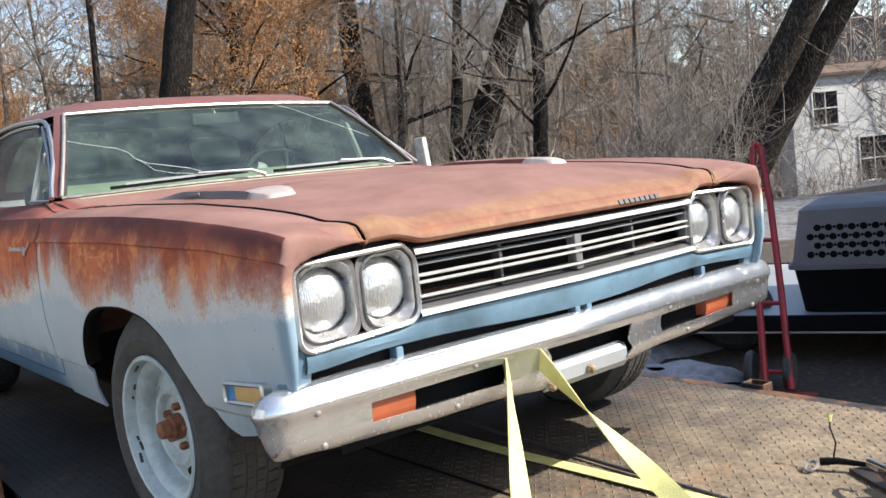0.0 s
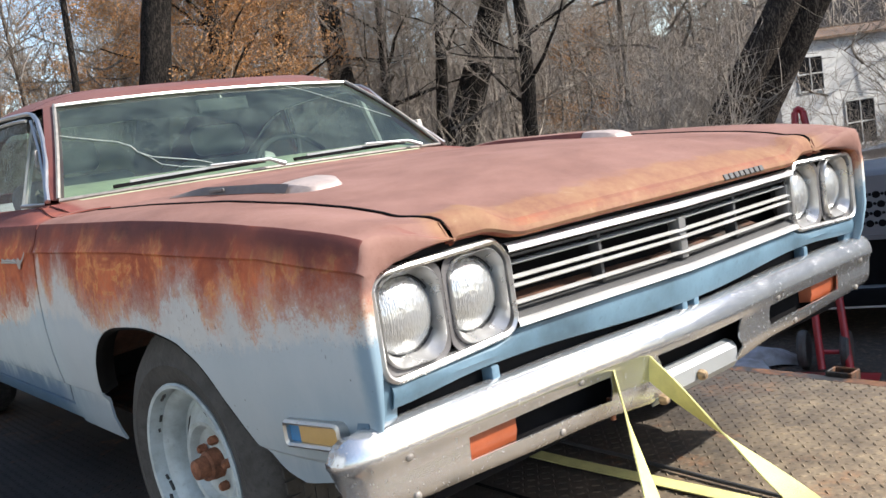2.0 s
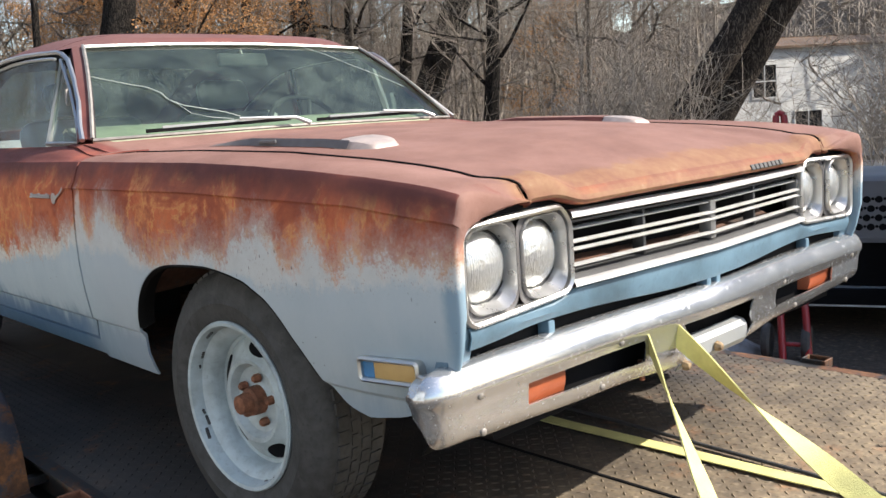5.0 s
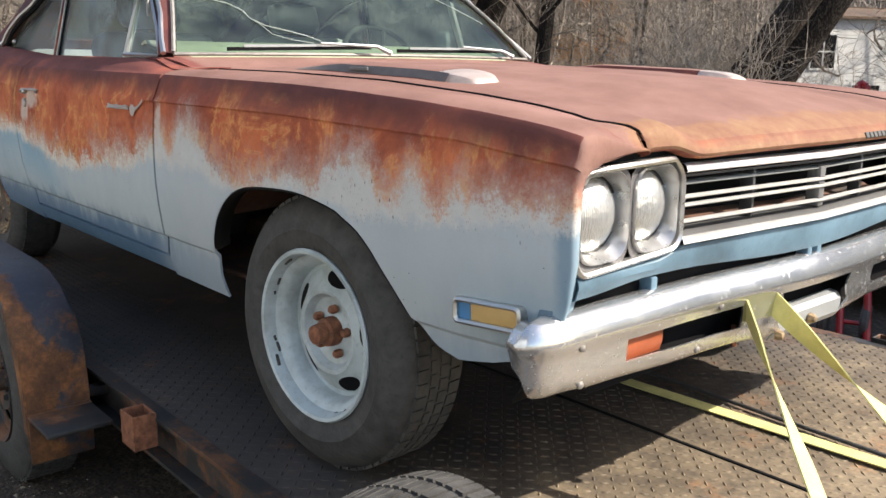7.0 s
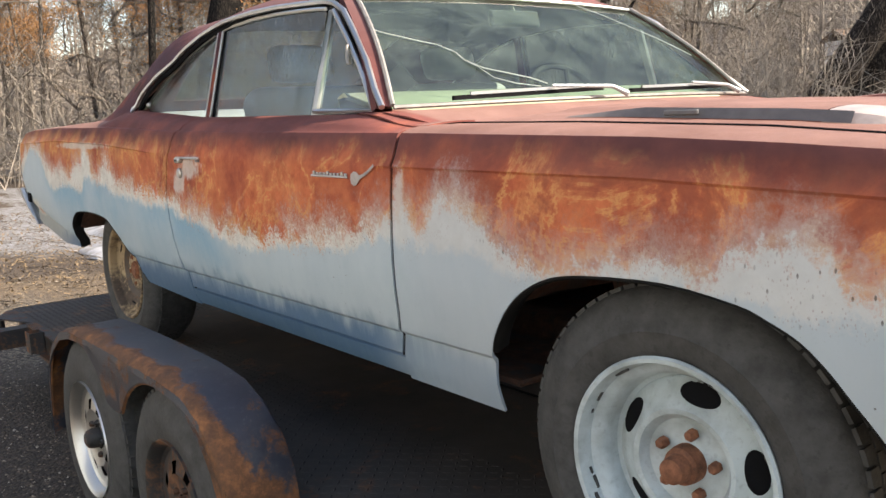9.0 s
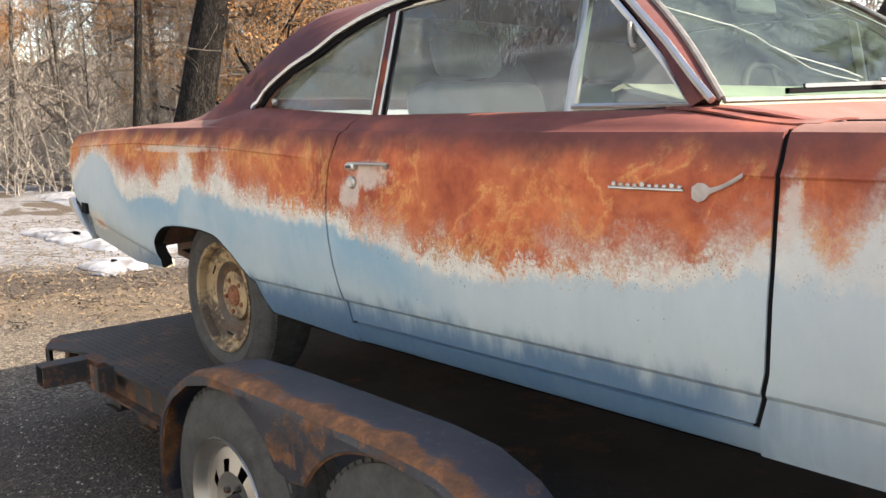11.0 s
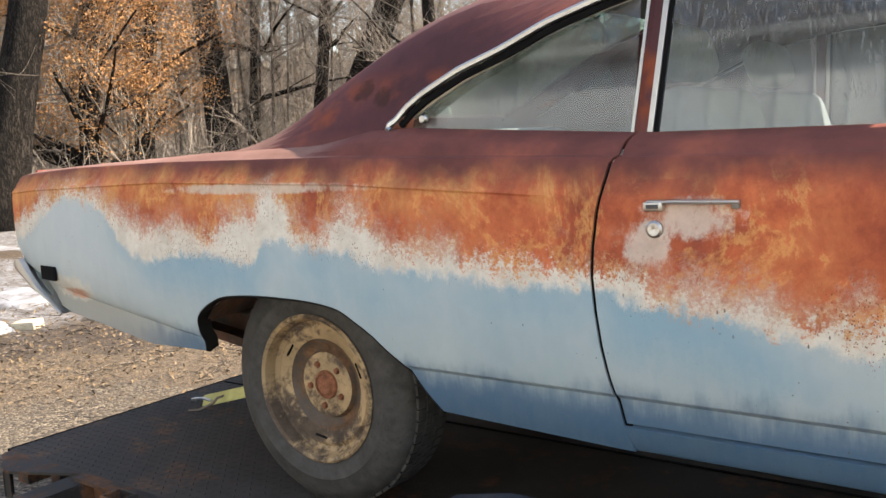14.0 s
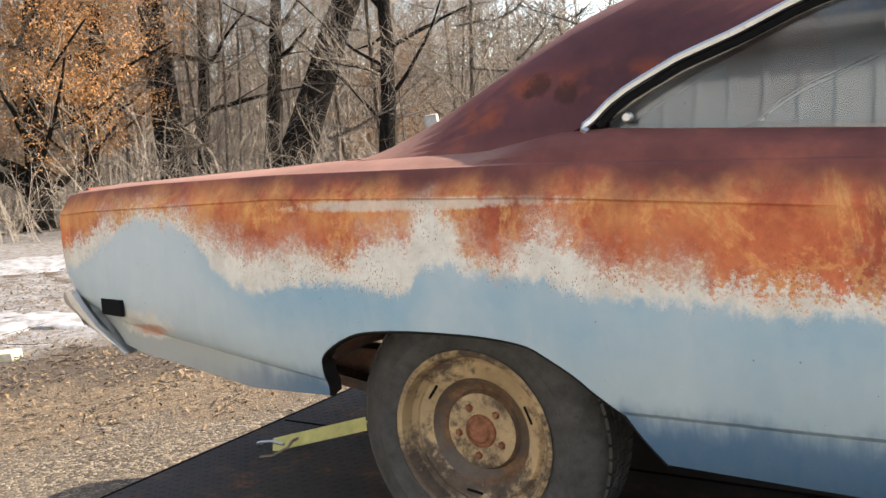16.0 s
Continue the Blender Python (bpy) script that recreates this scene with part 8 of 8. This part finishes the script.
def build_metal_building():
    """The ribbed pale building that stands behind the camera and shows in the side glass."""
    b = thing("metal_building", "long pale ribbed metal building", "building")
    box("wall", (-14, -9.2, GZ - 0.2), (4, -9.0, 6.3), M_SIDING, b, "pale metal siding", 0.01)
    for i in range(44):
        x = -13.8 + i * 0.4
        box("rib", (x, -9.0, GZ - 0.1), (x + 0.05, -8.965, 6.3), M_SIDING, b, "", 0.01)
    box("roof", (-14.3, -12.0, 6.3), (4.3, -8.7, 6.45), M_GREY, b, "", 0.02)
    for x in (-7.5, -1.5):
        w = box("window", (x, -8.99, 1.3), (x + 1.3, -8.96, 2.3), M_BLACK, b, "dark window", 0.01)
        for lo, hi in (((x - 0.06, 1.24), (x, 2.36)), ((x + 1.3, 1.24), (x + 1.36, 2.36)), ((x, 2.3), (x + 1.3, 2.36)), ((x, 1.24), (x + 1.3, 1.3)), ((x, 1.78), (x + 1.3, 1.82))):
            box("window_frame", (lo[0], -8.97, lo[1]), (hi[0], -8.94, hi[1]), M_WHITEWALL, w, "", 0.004)


M_SIDING = simple("pale metal siding", (0.50, 0.56, 0.60), 0.5, var=0.12, scale=1.2, bump=0.05)
build_metal_building()


# ---- trees ----
def branch(rng, vs, fs, start, way, length, radius, depth, sides, twigs, bend=0.35, droop=0.0):
    """A tapering limb that forks; thin ends go into twigs, thick ones into the main mesh."""
    n = 7 if depth > 1 else 4
    pts, rads = [start], [radius]
    d = way.normalized()
    p = start.copy()
    for i in range(n):
        d = (d + Vector((rng.uniform(-1, 1), rng.uniform(-1, 1), rng.uniform(-0.6, 0.9) - droop)) * bend * (2.6 if depth > 1 else 1.6) / n).normalized()
        p = p + d * (length / n)
        pts.append(p.copy())
        rads.append(radius * (1 - 0.72 * (i + 1) / n))
    v, f = tube_pts(pts, rads, sides)
    tv, tf = (vs, fs) if radius > 0.035 else twigs
    b = len(tv)
    tv.extend(v)
    tf.extend(tuple(b + q for q in face) for face in f[:-2])
    ends = [pts[-1]]
    if depth > 0:
        count = {3: 5, 2: 6, 1: 5}.get(depth, 4)
        for i in range(count):
            k = rng.randint(1 if depth > 2 else 0, n)
            base = pts[k]
            side = Vector((rng.uniform(-1, 1), rng.uniform(-1, 1), rng.uniform(-0.3, 0.9)))
            w = (d * 0.55 + side).normalized()
            ends += branch(rng, vs, fs, base, w, length * rng.uniform(0.38, 0.65), max(0.004, rads[k] * rng.uniform(0.35, 0.55)), depth - 1, 4 if depth > 1 else 3, twigs, bend * 1.15, droop)
    return ends


def trunk_pts(rng, height, radius, lean, curve, segs=14):
    pts, rads = [], []
    for i in range(segs + 1):
        f = i / segs
        x = lean[0] * f * height + curve[0] * math.sin(f * 3.0) + rng.uniform(-0.02, 0.02) * radius * 4
        y = lean[1] * f * height + curve[1] * math.sin(f * 2.6) + rng.uniform(-0.02, 0.02) * radius * 4
        flare = 0.45 * max(0.0, 1 - f * segs / 1.4)
        pts.append(Vector((x, y, -0.35 + f * (height + 0.35))))
        rads.append(radius * (1 - 0.62 * f + flare))
    return pts, rads


def tree_mesh(seed, height, radius, lean=(0, 0), curve=(0, 0), limbs=10, first=0.35, depth=3, spread=0.38, leaves=0, sides=12):
    rng = random.Random(seed)
    vs, fs, tw = [], [], ([], [])
    pts, rads = trunk_pts(rng, height, radius, lean, curve)
    v, f = tube_pts(pts, rads, sides)
    vs.extend(v)
    fs.extend(f)
    ends = []
    for i in range(limbs):
        k = rng.uniform(first, 1.0) * (len(pts) - 1)
        j = min(int(k), len(pts) - 2)
        base = pts[j].lerp(pts[j + 1], k - j)
        a = rng.uniform(0, 2 * math.pi)
        w = Vector((math.cos(a), math.sin(a), rng.uniform(0.0, 0.9)))
        ends += branch(rng, vs, fs, base, w, height * spread * rng.uniform(0.55, 1.0) * (1.25 - 0.6 * k / len(pts)), rads[j] * rng.uniform(0.25, 0.5), depth, 6, tw)
    me = []
    for name, (a, b) in (("trunk", (vs, fs)), ("crown", tw)):
        m = bpy.data.meshes.new(name)
        m.from_pydata([tuple(q) for q in a], [], b)
        m.polygons.foreach_set("use_smooth", [True] * len(m.polygons))
        me.append(m)
    lm = None
    if leaves:
        lv, lf = [], []
        for e in ends:
            if rng.random() > leaves:
                continue
            for q in range(rng.randint(14, 30)):
                c = e + Vector((rng.gauss(0, 0.20), rng.gauss(0, 0.20), rng.gauss(-0.04, 0.11)))
                u = Vector((rng.uniform(-1, 1), rng.uniform(-1, 1), rng.uniform(-1, 1))).normalized()
                w = u.orthogonal().normalized()
                w = (Matrix.Rotation(rng.uniform(0, 6.28), 3, u) @ w)
                s = rng.uniform(0.022, 0.044)
                t = u.cross(w) * 0.3
                b = len(lv)
                lv.extend([c - u * s, c - u * s * 0.2 + w * s * 0.5 + t * s, c + u * s * 0.4 + w * s * 0.42, c + u * s, c + u * s * 0.3 - w * s * 0.5 + t * s, c - u * s * 0.3 - w * s * 0.42])
                lf.append(tuple(range(b, b + 6)))
        lm = bpy.data.meshes.new("leaves")
        lm.from_pydata([tuple(q) for q in lv], [], lf)
    return me[0], me[1], lm


def plant(meshes, name, label, x, y, turn=0.0, size=1.0, bark=None, group="", z=None):
    t = thing(name, label, "tree", group)
    t.matrix_world = pose(x, y, ground_height(x, y) if z is None else z, 0, 0, turn) @ Matrix.Scale(size, 4)
    for m, part_name, mat in zip(meshes, ("trunk", "crown", "leaves"), (bark or M_BARK, M_TWIG, M_LEAF)):
        if m is None:
            continue
        if not m.materials:
            m.materials.append(mat)
        o = new(part_name, m)
        o.parent = t
        if part_name == "leaves":
            o["label"] = "clusters of dry orange-brown oak leaves"
    return t


def open_view(x, y):
    """The gap between the trees through which the house is seen."""
    a = math.degrees(math.atan2(y + 1.8, x - 1.9))
    return y > 15 and 107.5 < a < 120.5


def build_trees():
    # the big ones that can be told apart, each with its own lean
    plant(tree_mesh(11, 15, 0.44, (0.09, 0.19), (0.1, 0.05), 9, 0.6, sides=18), "oak_tree", "tall dark oak trunk with ridged bark", -18.6, 6.2)
    plant(tree_mesh(12, 14, 0.29, (0.04, 0.06), (-0.15, 0.0), 20, 0.15, leaves=0.34), "oak_tree", "dark oak keeping some dry brown leaves", -28.6, 16.9)
    plant(tree_mesh(13, 15, 0.50, (-0.03, -0.035), (-0.1, 0.0), 9, 0.5, sides=18), "oak_tree", "dark oak trunk standing nearly upright", -22.6, 15.7)
    plant(tree_mesh(14, 13, 0.58, (0.31, 0.285), (0.05, 0.05), 9, 0.62, sides=18), "leaning_tree", "dark tree trunk leaning strongly", -20.1, 16.6)
    plant(tree_mesh(15, 12, 0.38, (0.50, 0.28), (0.25, 0.2), 16, 0.42, spread=0.24, sides=18), "leaning_tree", "massive dark leaning double-trunked willow", -8.95, 14.2, bark=M_BARKW, group="twin willow")
    plant(tree_mesh(16, 12, 0.34, (0.57, 0.285), (-0.2, 0.3), 16, 0.42, spread=0.24, sides=18), "leaning_tree", "massive dark leaning double-trunked willow", -8.6, 15.0, bark=M_BARKW, group="twin willow")
    plant(tree_mesh(17, 10, 0.29, (0.036, 0.055), (0.1, 0.0), 30, 0.10, leaves=0.36, spread=0.32, sides=14), "oak_tree", "oak hung with dry orange-brown leaves", -20.5, 9.5)
    plant(tree_mesh(18, 10, 0.26, (0.076, 0.134), (0.1, 0.0), 22, 0.12, leaves=0.34, spread=0.30), "oak_tree", "oak hung with dry orange-brown leaves", -22.9, 12.4)
    plant(tree_mesh(19, 11, 0.27, (0.08, 0.075), (0.2, 0.0), 12, 0.3), "tree", "dark bare tree with crooked limbs", -21.3, 17.8)
    plant(tree_mesh(20, 10, 0.26, (0.02, -0.03), (0.5, 0.3), 14, 0.2), "tree", "dark bare tree with a crooked trunk", -16.0, 16.6)
    plant(tree_mesh(21, 12, 0.085, (0.0, -0.02), (0.55, 0.4), 10, 0.4, spread=0.13), "tree", "slim crooked bare tree in the snow", -16.5, 4.25)
    plant(tree_mesh(22, 12, 0.24, (0.05, 0.04), (0.2, 0.1), 12, 0.25), "oak_tree", "dark bare oak beside a thicker trunk", -24.0, 17.6)
    # the wood behind: a few kinds, set out at random in a band
    kinds = [tree_mesh(30 + i, 9 + i % 3 * 2, 0.035 + 0.013 * (i % 4), (0.05 * (i % 3 - 1), 0.04 * (i % 2)), (0.25, 0.2), 16, 0.10, spread=0.36, sides=6) for i in range(6)]
    leafy = [tree_mesh(60 + i, 9, 0.12, (0, 0), (0.1, 0.1), 12, 0.25, leaves=0.7, spread=0.36, sides=7) for i in range(2)]
    rng = random.Random(5)
    count = 0
    while count < 130:
        a = radians(rng.uniform(72, 176))
        d = 25 + 28 * rng.random() ** 0.8
        x, y = 1.0 + d * math.cos(a), -1.5 + d * math.sin(a)
        if open_view(x, y) or -22 < x < -9 and 27 < y < 36:
            continue
        if y < 3.0 - 0.1 * x and x > -12:
            continue
        k = rng.random()
        ms = rng.choice(leafy) if k < 0.04 else rng.choice(kinds)
        plant(ms, "tree", "slender bare grey-brown tree", x, y, rng.uniform(0, 360), rng.uniform(0.75, 1.5), M_BARK2, "bare trees of the wood")
        count += 1
    # unseen trees behind the metal building, added to darken the side glass reflections
    for i in range(22):
        plant(kinds[i % 6], "tree", "slender bare grey-brown tree", -20 + i * 1.35 + rng.uniform(-0.4, 0.4), -13.5 - rng.uniform(0, 4), rng.uniform(0, 360), rng.uniform(1.0, 1.5), M_BARK2, "bare trees of the wood")
    # more unseen wood to the yard's rear, added for the side glass to reflect
    for i in range(40):
        a, d = radians(rng.uniform(182, 250)), rng.uniform(24, 42)
        plant(kinds[i % 6], "tree", "slender bare grey-brown tree", d * math.cos(a), d * math.sin(a), rng.uniform(0, 360), rng.uniform(1.2, 1.7), M_BARK2, "bare trees of the wood")
    # a tangle of crooked boughs in front of the wood
    vs, fs = [], []
    for i in range(520):
        a = radians(rng.uniform(78, 172))
        d = rng.uniform(20, 34)
        p = Vector((1.0 + d * math.cos(a), -1.5 + d * math.sin(a), rng.uniform(0.6, 9.0)))
        if open_view(p.x, p.y) and i % 2:
            continue
        w = Vector((rng.uniform(-1, 1), rng.uniform(-1, 1), rng.uniform(-0.15, 0.7))).normalized()
        r = rng.uniform(0.012, 0.045)
        pts, rads = [p], [r]
        for q in range(7):
            w = (w + Vector((rng.gauss(0, 0.25), rng.gauss(0, 0.25), rng.gauss(0.03, 0.2)))).normalized()
            pts.append(pts[-1] + w * rng.uniform(0.25, 0.6))
            rads.append(r * (1 - 0.12 * (q + 1)))
        v, f = tube_pts(pts, rads, 4)
        b = len(vs)
        vs.extend(v)
        fs.extend(tuple(b + q for q in face) for face in f[:-2])
        for q in range(12):
            k = rng.randint(1, 6)
            u = (w + Vector((rng.uniform(-1, 1), rng.uniform(-1, 1), rng.uniform(-0.4, 0.9)))).normalized()
            tw = [pts[k]]
            for e in range(3):
                u = (u + Vector((rng.gauss(0, 0.3), rng.gauss(0, 0.3), rng.gauss(0, 0.3)))).normalized()
                tw.append(tw[-1] + u * rng.uniform(0.15, 0.4))
            v, f = tube_pts(tw, [rads[k] * 0.45, rads[k] * 0.35, rads[k] * 0.25, 0.003], 3)
            b = len(vs)
            vs.extend(v)
            fs.extend(tuple(b + q for q in face) for face in f[:-2])
    u = part_py("branch_tangle", vs, fs, M_BARK2)
    tagged(u, "tangle of crooked bare grey-brown boughs", "branches", kind="stuff")
    # undergrowth: thin upright shoots and brambles, one mass
    vs, fs = [], []
    for i in range(7330):
        a = radians(rng.uniform(70, 178))
        d = 21 + 26 * rng.random()
        x, y = 1.0 + d * math.cos(a), -1.5 + d * math.sin(a)
        if i >= 7000:
            # thickest before the house, and a tuft of suckers at the willow's foot
            a, d = radians(rng.uniform(104, 111)), rng.uniform(17, 23)
            x, y = 1.9 + d * math.cos(a), -1.8 + d * math.sin(a)
            if i >= 7180:
                x, y = rng.gauss(-8.6, 0.8), rng.gauss(13.4, 0.4)
        if y < 6.0 and x > -17 or i < 7000 and i % 3 and open_view(x, y):
            continue
        base = Vector((x, y, ground_height(x, y) - 0.05))
        hgt = rng.uniform(0.3, 1.2) if rng.random() < (0.68 if i < 7000 else 0.2) else rng.uniform(1.0, 3.6)
        lean = Vector((rng.gauss(0, 0.25), rng.gauss(0, 0.25), 1)).normalized()
        pts = [base]
        for q in range(3):
            lean = (lean + Vector((rng.gauss(0, 0.22), rng.gauss(0, 0.22), 0))).normalized()
            pts.append(pts[-1] + lean * hgt / 3)
        v, f = tube_pts(pts, [0.013, 0.010, 0.007, 0.003], 3)
        b = len(vs)
        vs.extend(v)
        fs.extend(tuple(b + q for q in face) for face in f[:-2])
        for q in range(rng.randint(5, 10)):
            k = rng.randint(1, 2)
            o = pts[k].lerp(pts[k + 1], rng.random())
            w = Vector((rng.uniform(-1, 1), rng.uniform(-1, 1), rng.uniform(0.0, 1))).normalized()
            e = o + w * rng.uniform(0.2, 1.2)
            m = (o + e) / 2 + Vector((rng.gauss(0, 0.05), rng.gauss(0, 0.05), rng.gauss(0, 0.05)))
            v, f = tube_pts([o, m, e], [0.006, 0.005, 0.002], 3)
            b = len(vs)
            vs.extend(v)
            fs.extend(tuple(b + q for q in face) for face in f[:-2])
    u = part_py("undergrowth", vs, fs, M_TWIG)
    tagged(u, "thicket of thin bare brown shoots and brambles", "undergrowth", kind="stuff")
    # farther wood: a dense belt of plain stems and branches
    vs, fs = [], []
    for i in range(1350):
        # the second arc is out of view, added for the side glass to reflect
        a = radians(rng.uniform(62, 184)) if i < 950 else radians(rng.uniform(184, 262))
        d = 48 + 45 * rng.random()
        x, y = 1.0 + d * math.cos(a), -1.5 + d * math.sin(a)
        g = ground_height(x, y) - 0.2
        hgt = rng.uniform(8, 15)
        r = rng.uniform(0.05, 0.16)
        p0 = Vector((x, y, g))
        p1 = p0 + Vector((rng.gauss(0, 0.5), rng.gauss(0, 0.5), hgt))
        pts = [p0, p0.lerp(p1, 0.5) + Vector((rng.gauss(0, 0.2), rng.gauss(0, 0.2), 0)), p1]
        v, f = tube_pts(pts, [r, r * 0.7, 0.02], 4)
        b = len(vs)
        vs.extend(v)
        fs.extend(tuple(b + q for q in face) for face in f[:-2])
        for q in range(34):
            t = rng.uniform(0.05, 1.0)
            o = p0.lerp(p1, t)
            w = Vector((rng.uniform(-1, 1), rng.uniform(-1, 1), rng.uniform(0.1, 1.1))).normalized()
            e = o + w * rng.uniform(0.8, 3.2)
            m = (o + e) / 2 + Vector((rng.gauss(0, 0.2), rng.gauss(0, 0.2), rng.gauss(0, 0.2)))
            v, f = tube_pts([o, m, e], [0.05, 0.03, 0.012], 3)
            b = len(vs)
            vs.extend(v)
            fs.extend(tuple(b + q for q in face) for face in f[:-2])
    u = part_py("far_wood", vs, fs, M_TWIG)
    tagged(u, "distant bare grey-brown wood", "woodland", kind="stuff")


build_trees()
M_POSTWOOD = simple("bleached post wood", (0.42, 0.39, 0.35), 0.85, var=0.4, scale=9, bump=0.4)
pst = box("fence_post", (-0.075, -0.06, -0.2), (0.075, 0.06, 1.74), M_POSTWOOD, None, "", 0.02, pose(-7.07, 5.84, GZ + 0.06, 3, -4, 20))
tagged(pst, "weathered pale wooden post with a broken top", "post")


def snow_patch(cx, cy, rx, ry, seed):
    """A low ragged mound of old snow."""
    rng = random.Random(seed)
    ph = [rng.uniform(0, 6.28) for _ in range(6)]
    rows = []
    for ring, hgt in ((1.0, -0.01), (0.93, 0.025), (0.75, 0.05), (0.45, 0.07), (0.1, 0.075)):
        row = []
        for k in range(40):
            a = 2 * math.pi * k / 40
            q = 1 + 0.18 * math.sin(2 * a + ph[0]) + 0.14 * math.sin(3 * a + ph[1]) + 0.10 * math.sin(5 * a + ph[2]) + 0.07 * math.sin(9 * a + ph[3])
            x, y = cx + rx * q * ring * math.cos(a), cy + ry * q * ring * math.sin(a)
            row.append((x, y, ground_height(x, y) + hgt + 0.045 * noise.noise(Vector((x * 5, y * 5, seed)))))
        rows.append(row)
    s = sheet("snow_patch", rows, M_SNOW, None, closed=True)
    tagged(s, "ragged patch of old dirty snow on the ground", "snow", "snow patches")


M_SNOW = simple("old dirty snow", (0.27, 0.278, 0.298), 0.75, var=0.45, scale=6.5, bump=1.0, bump_scale=12, dark=(0.10, 0.09, 0.08), fine=0.6)
for i, (cx, cy, rx, ry) in enumerate(((-0.85, 2.35, 0.55, 0.32), (-1.5, 2.9, 0.5, 0.4), (-10.0, 2.3, 0.9, 0.5), (-11.8, 1.6, 1.3, 0.5), (-10.0, 4.2, 1.0, 0.6), (-8.9, 1.0, 0.6, 0.3), (-14.0, 5.6, 2.0, 1.0), (-13.6, 8.2, 2.2, 1.1), (-17.5, 4.0, 2.5, 1.0), (-12.5, 12.5, 2.0, 1.2))):
    snow_patch(cx, cy, rx, ry, i)


def build_litter():
    """Fallen leaves and broken sticks along the yard's edge."""
    rng = random.Random(71)
    vs, fs, sv, sf = [], [], [], []
    count = 0
    while count < 15000:
        x, y = rng.uniform(-14.5, -5.2), rng.uniform(-2.5, 7.0)
        far = -0.8 * x + 0.6 * y
        if far < 4.5 + rng.uniform(0, 1.2) or far > 13.5 or (far > 8 and rng.random() < 0.6):
            continue
        c = Vector((x, y, ground_height(x, y) + rng.uniform(0.004, 0.03)))
        u = Vector((rng.uniform(-1, 1), rng.uniform(-1, 1), rng.uniform(-0.4, 0.4))).normalized()
        w = u.cross(Vector((rng.gauss(0, 0.3), rng.gauss(0, 0.3), 1))).normalized()
        s = rng.uniform(0.010, 0.026)
        b = len(vs)
        vs.extend([c - u * s, c + w * s * 0.5 + Vector((0, 0, s * 0.25)), c + u * s, c - w * s * 0.5 + Vector((0, 0, s * 0.2))])
        fs.append((b, b + 1, b + 2, b + 3))
        count += 1
        if count % 45 == 0:
            a = rng.uniform(0, 6.28)
            n = rng.uniform(0.12, 0.6)
            d = Vector((math.cos(a), math.sin(a), rng.uniform(-0.02, 0.12)))
            side = Vector((-d.y, d.x, 0)) * rng.uniform(-0.12, 0.12)
            p0 = Vector((x, y, ground_height(x, y) + 0.012))
            v, f = tube_pts([p0, p0 + d * n * 0.5 + side, p0 + d * n], [0.005, 0.004, 0.0015], 4)
            b = len(sv)
            sv.extend(v)
            sf.extend(tuple(b + q for q in face) for face in f)
    u = part_py("leaf_litter", vs, fs, M_DRYLEAF, flat=True)
    tagged(u, "scattered dry brown leaves on the ground", "leaves", kind="stuff")
    u = part_py("fallen_sticks", sv, sf, M_BARK2)
    tagged(u, "broken sticks lying among dry leaves", "sticks", kind="stuff")


def build_chips():
    """Loose stone chips and leaf crumbs on the drive beside the trailer."""
    rng = random.Random(83)
    vs, fs = [], []
    for i in range(16000):
        x, y = rng.uniform(-5.6, -0.3), rng.uniform(-2.7, -1.02)
        if rng.random() < 0.35:
            x, y = rng.uniform(-7.5, -3.8), rng.uniform(-3.4, 0.5)
        c = Vector((x, y, ground_height(x, y) + 0.001))
        r = 0.0022 + 0.0075 * rng.random() ** 3
        a = rng.uniform(0, 6.28)
        b = len(vs)
        for q in range(3):
            t = a + q * 2.1 + rng.uniform(-0.4, 0.4)
            vs.append(c + Vector((math.cos(t) * r * rng.uniform(0.8, 1.7), math.sin(t) * r, 0)))
        vs.append(c + Vector((rng.uniform(-0.3, 0.3) * r, rng.uniform(-0.3, 0.3) * r, r * rng.uniform(0.4, 0.9))))
        fs.extend([(b, b + 1, b + 3), (b + 1, b + 2, b + 3), (b + 2, b, b + 3)])
    u = part_py("stone_chips", vs, fs, M_CHIP, flat=True)
    tagged(u, "loose tan stone chips and leaf crumbs on dark ground", "gravel", kind="stuff")


fb = part("foam_block", box_into(bmesh.new(), (-0.11, -0.075, 0.0), (0.11, 0.075, 0.075), pose(-8.5, 1.34, ground_height(-8.5, 1.34) - 0.005, 2, -3, 25), 0.012), simple("yellowed foam", (0.55, 0.50, 0.38), 0.85, var=0.25, scale=9, bump=0.4))
tagged(fb, "small yellowed foam block lying at the snow's edge", "block")
M_CHIP = chip_material()
build_chips()
M_DRYLEAF = simple("dry fallen leaves", (0.17, 0.12, 0.07), 0.9, var=0.5, scale=3.0, bump=0)
build_litter()


def build_far_hill():
    """The wooded rise that closes the view behind the trees."""
    rng = random.Random(9)
    ph = [rng.uniform(0, 6.28) for _ in range(5)]
    rows = []
    for i in range(400):
        a = radians(50 + 225 * i / 399)
        top = 11.5 + 1.6 * math.sin(3 * a + ph[0]) + 1.0 * math.sin(7 * a + ph[1]) + 0.7 * math.sin(19 * a + ph[2]) + 0.5 * math.sin(41 * a + ph[3]) + rng.uniform(-0.6, 0.6)
        rows.append([(d * math.cos(a), d * math.sin(a), z) for d, z in ((96, -3.0), (97, top * 0.5), (98, top), (104, top * 0.9), (110, -3.0))])
    h = sheet("far_hill", rows, M_FARWOOD, None)
    tagged(h, "distant grey-brown wooded rise", "backdrop", kind="structure")


M_FARWOOD = simple("far bare wood", (0.17, 0.145, 0.125), 0.95, var=0.45, scale=0.6, bump=0.6, bump_scale=3.0, spec=0.1, fine=0.4)
build_far_hill()
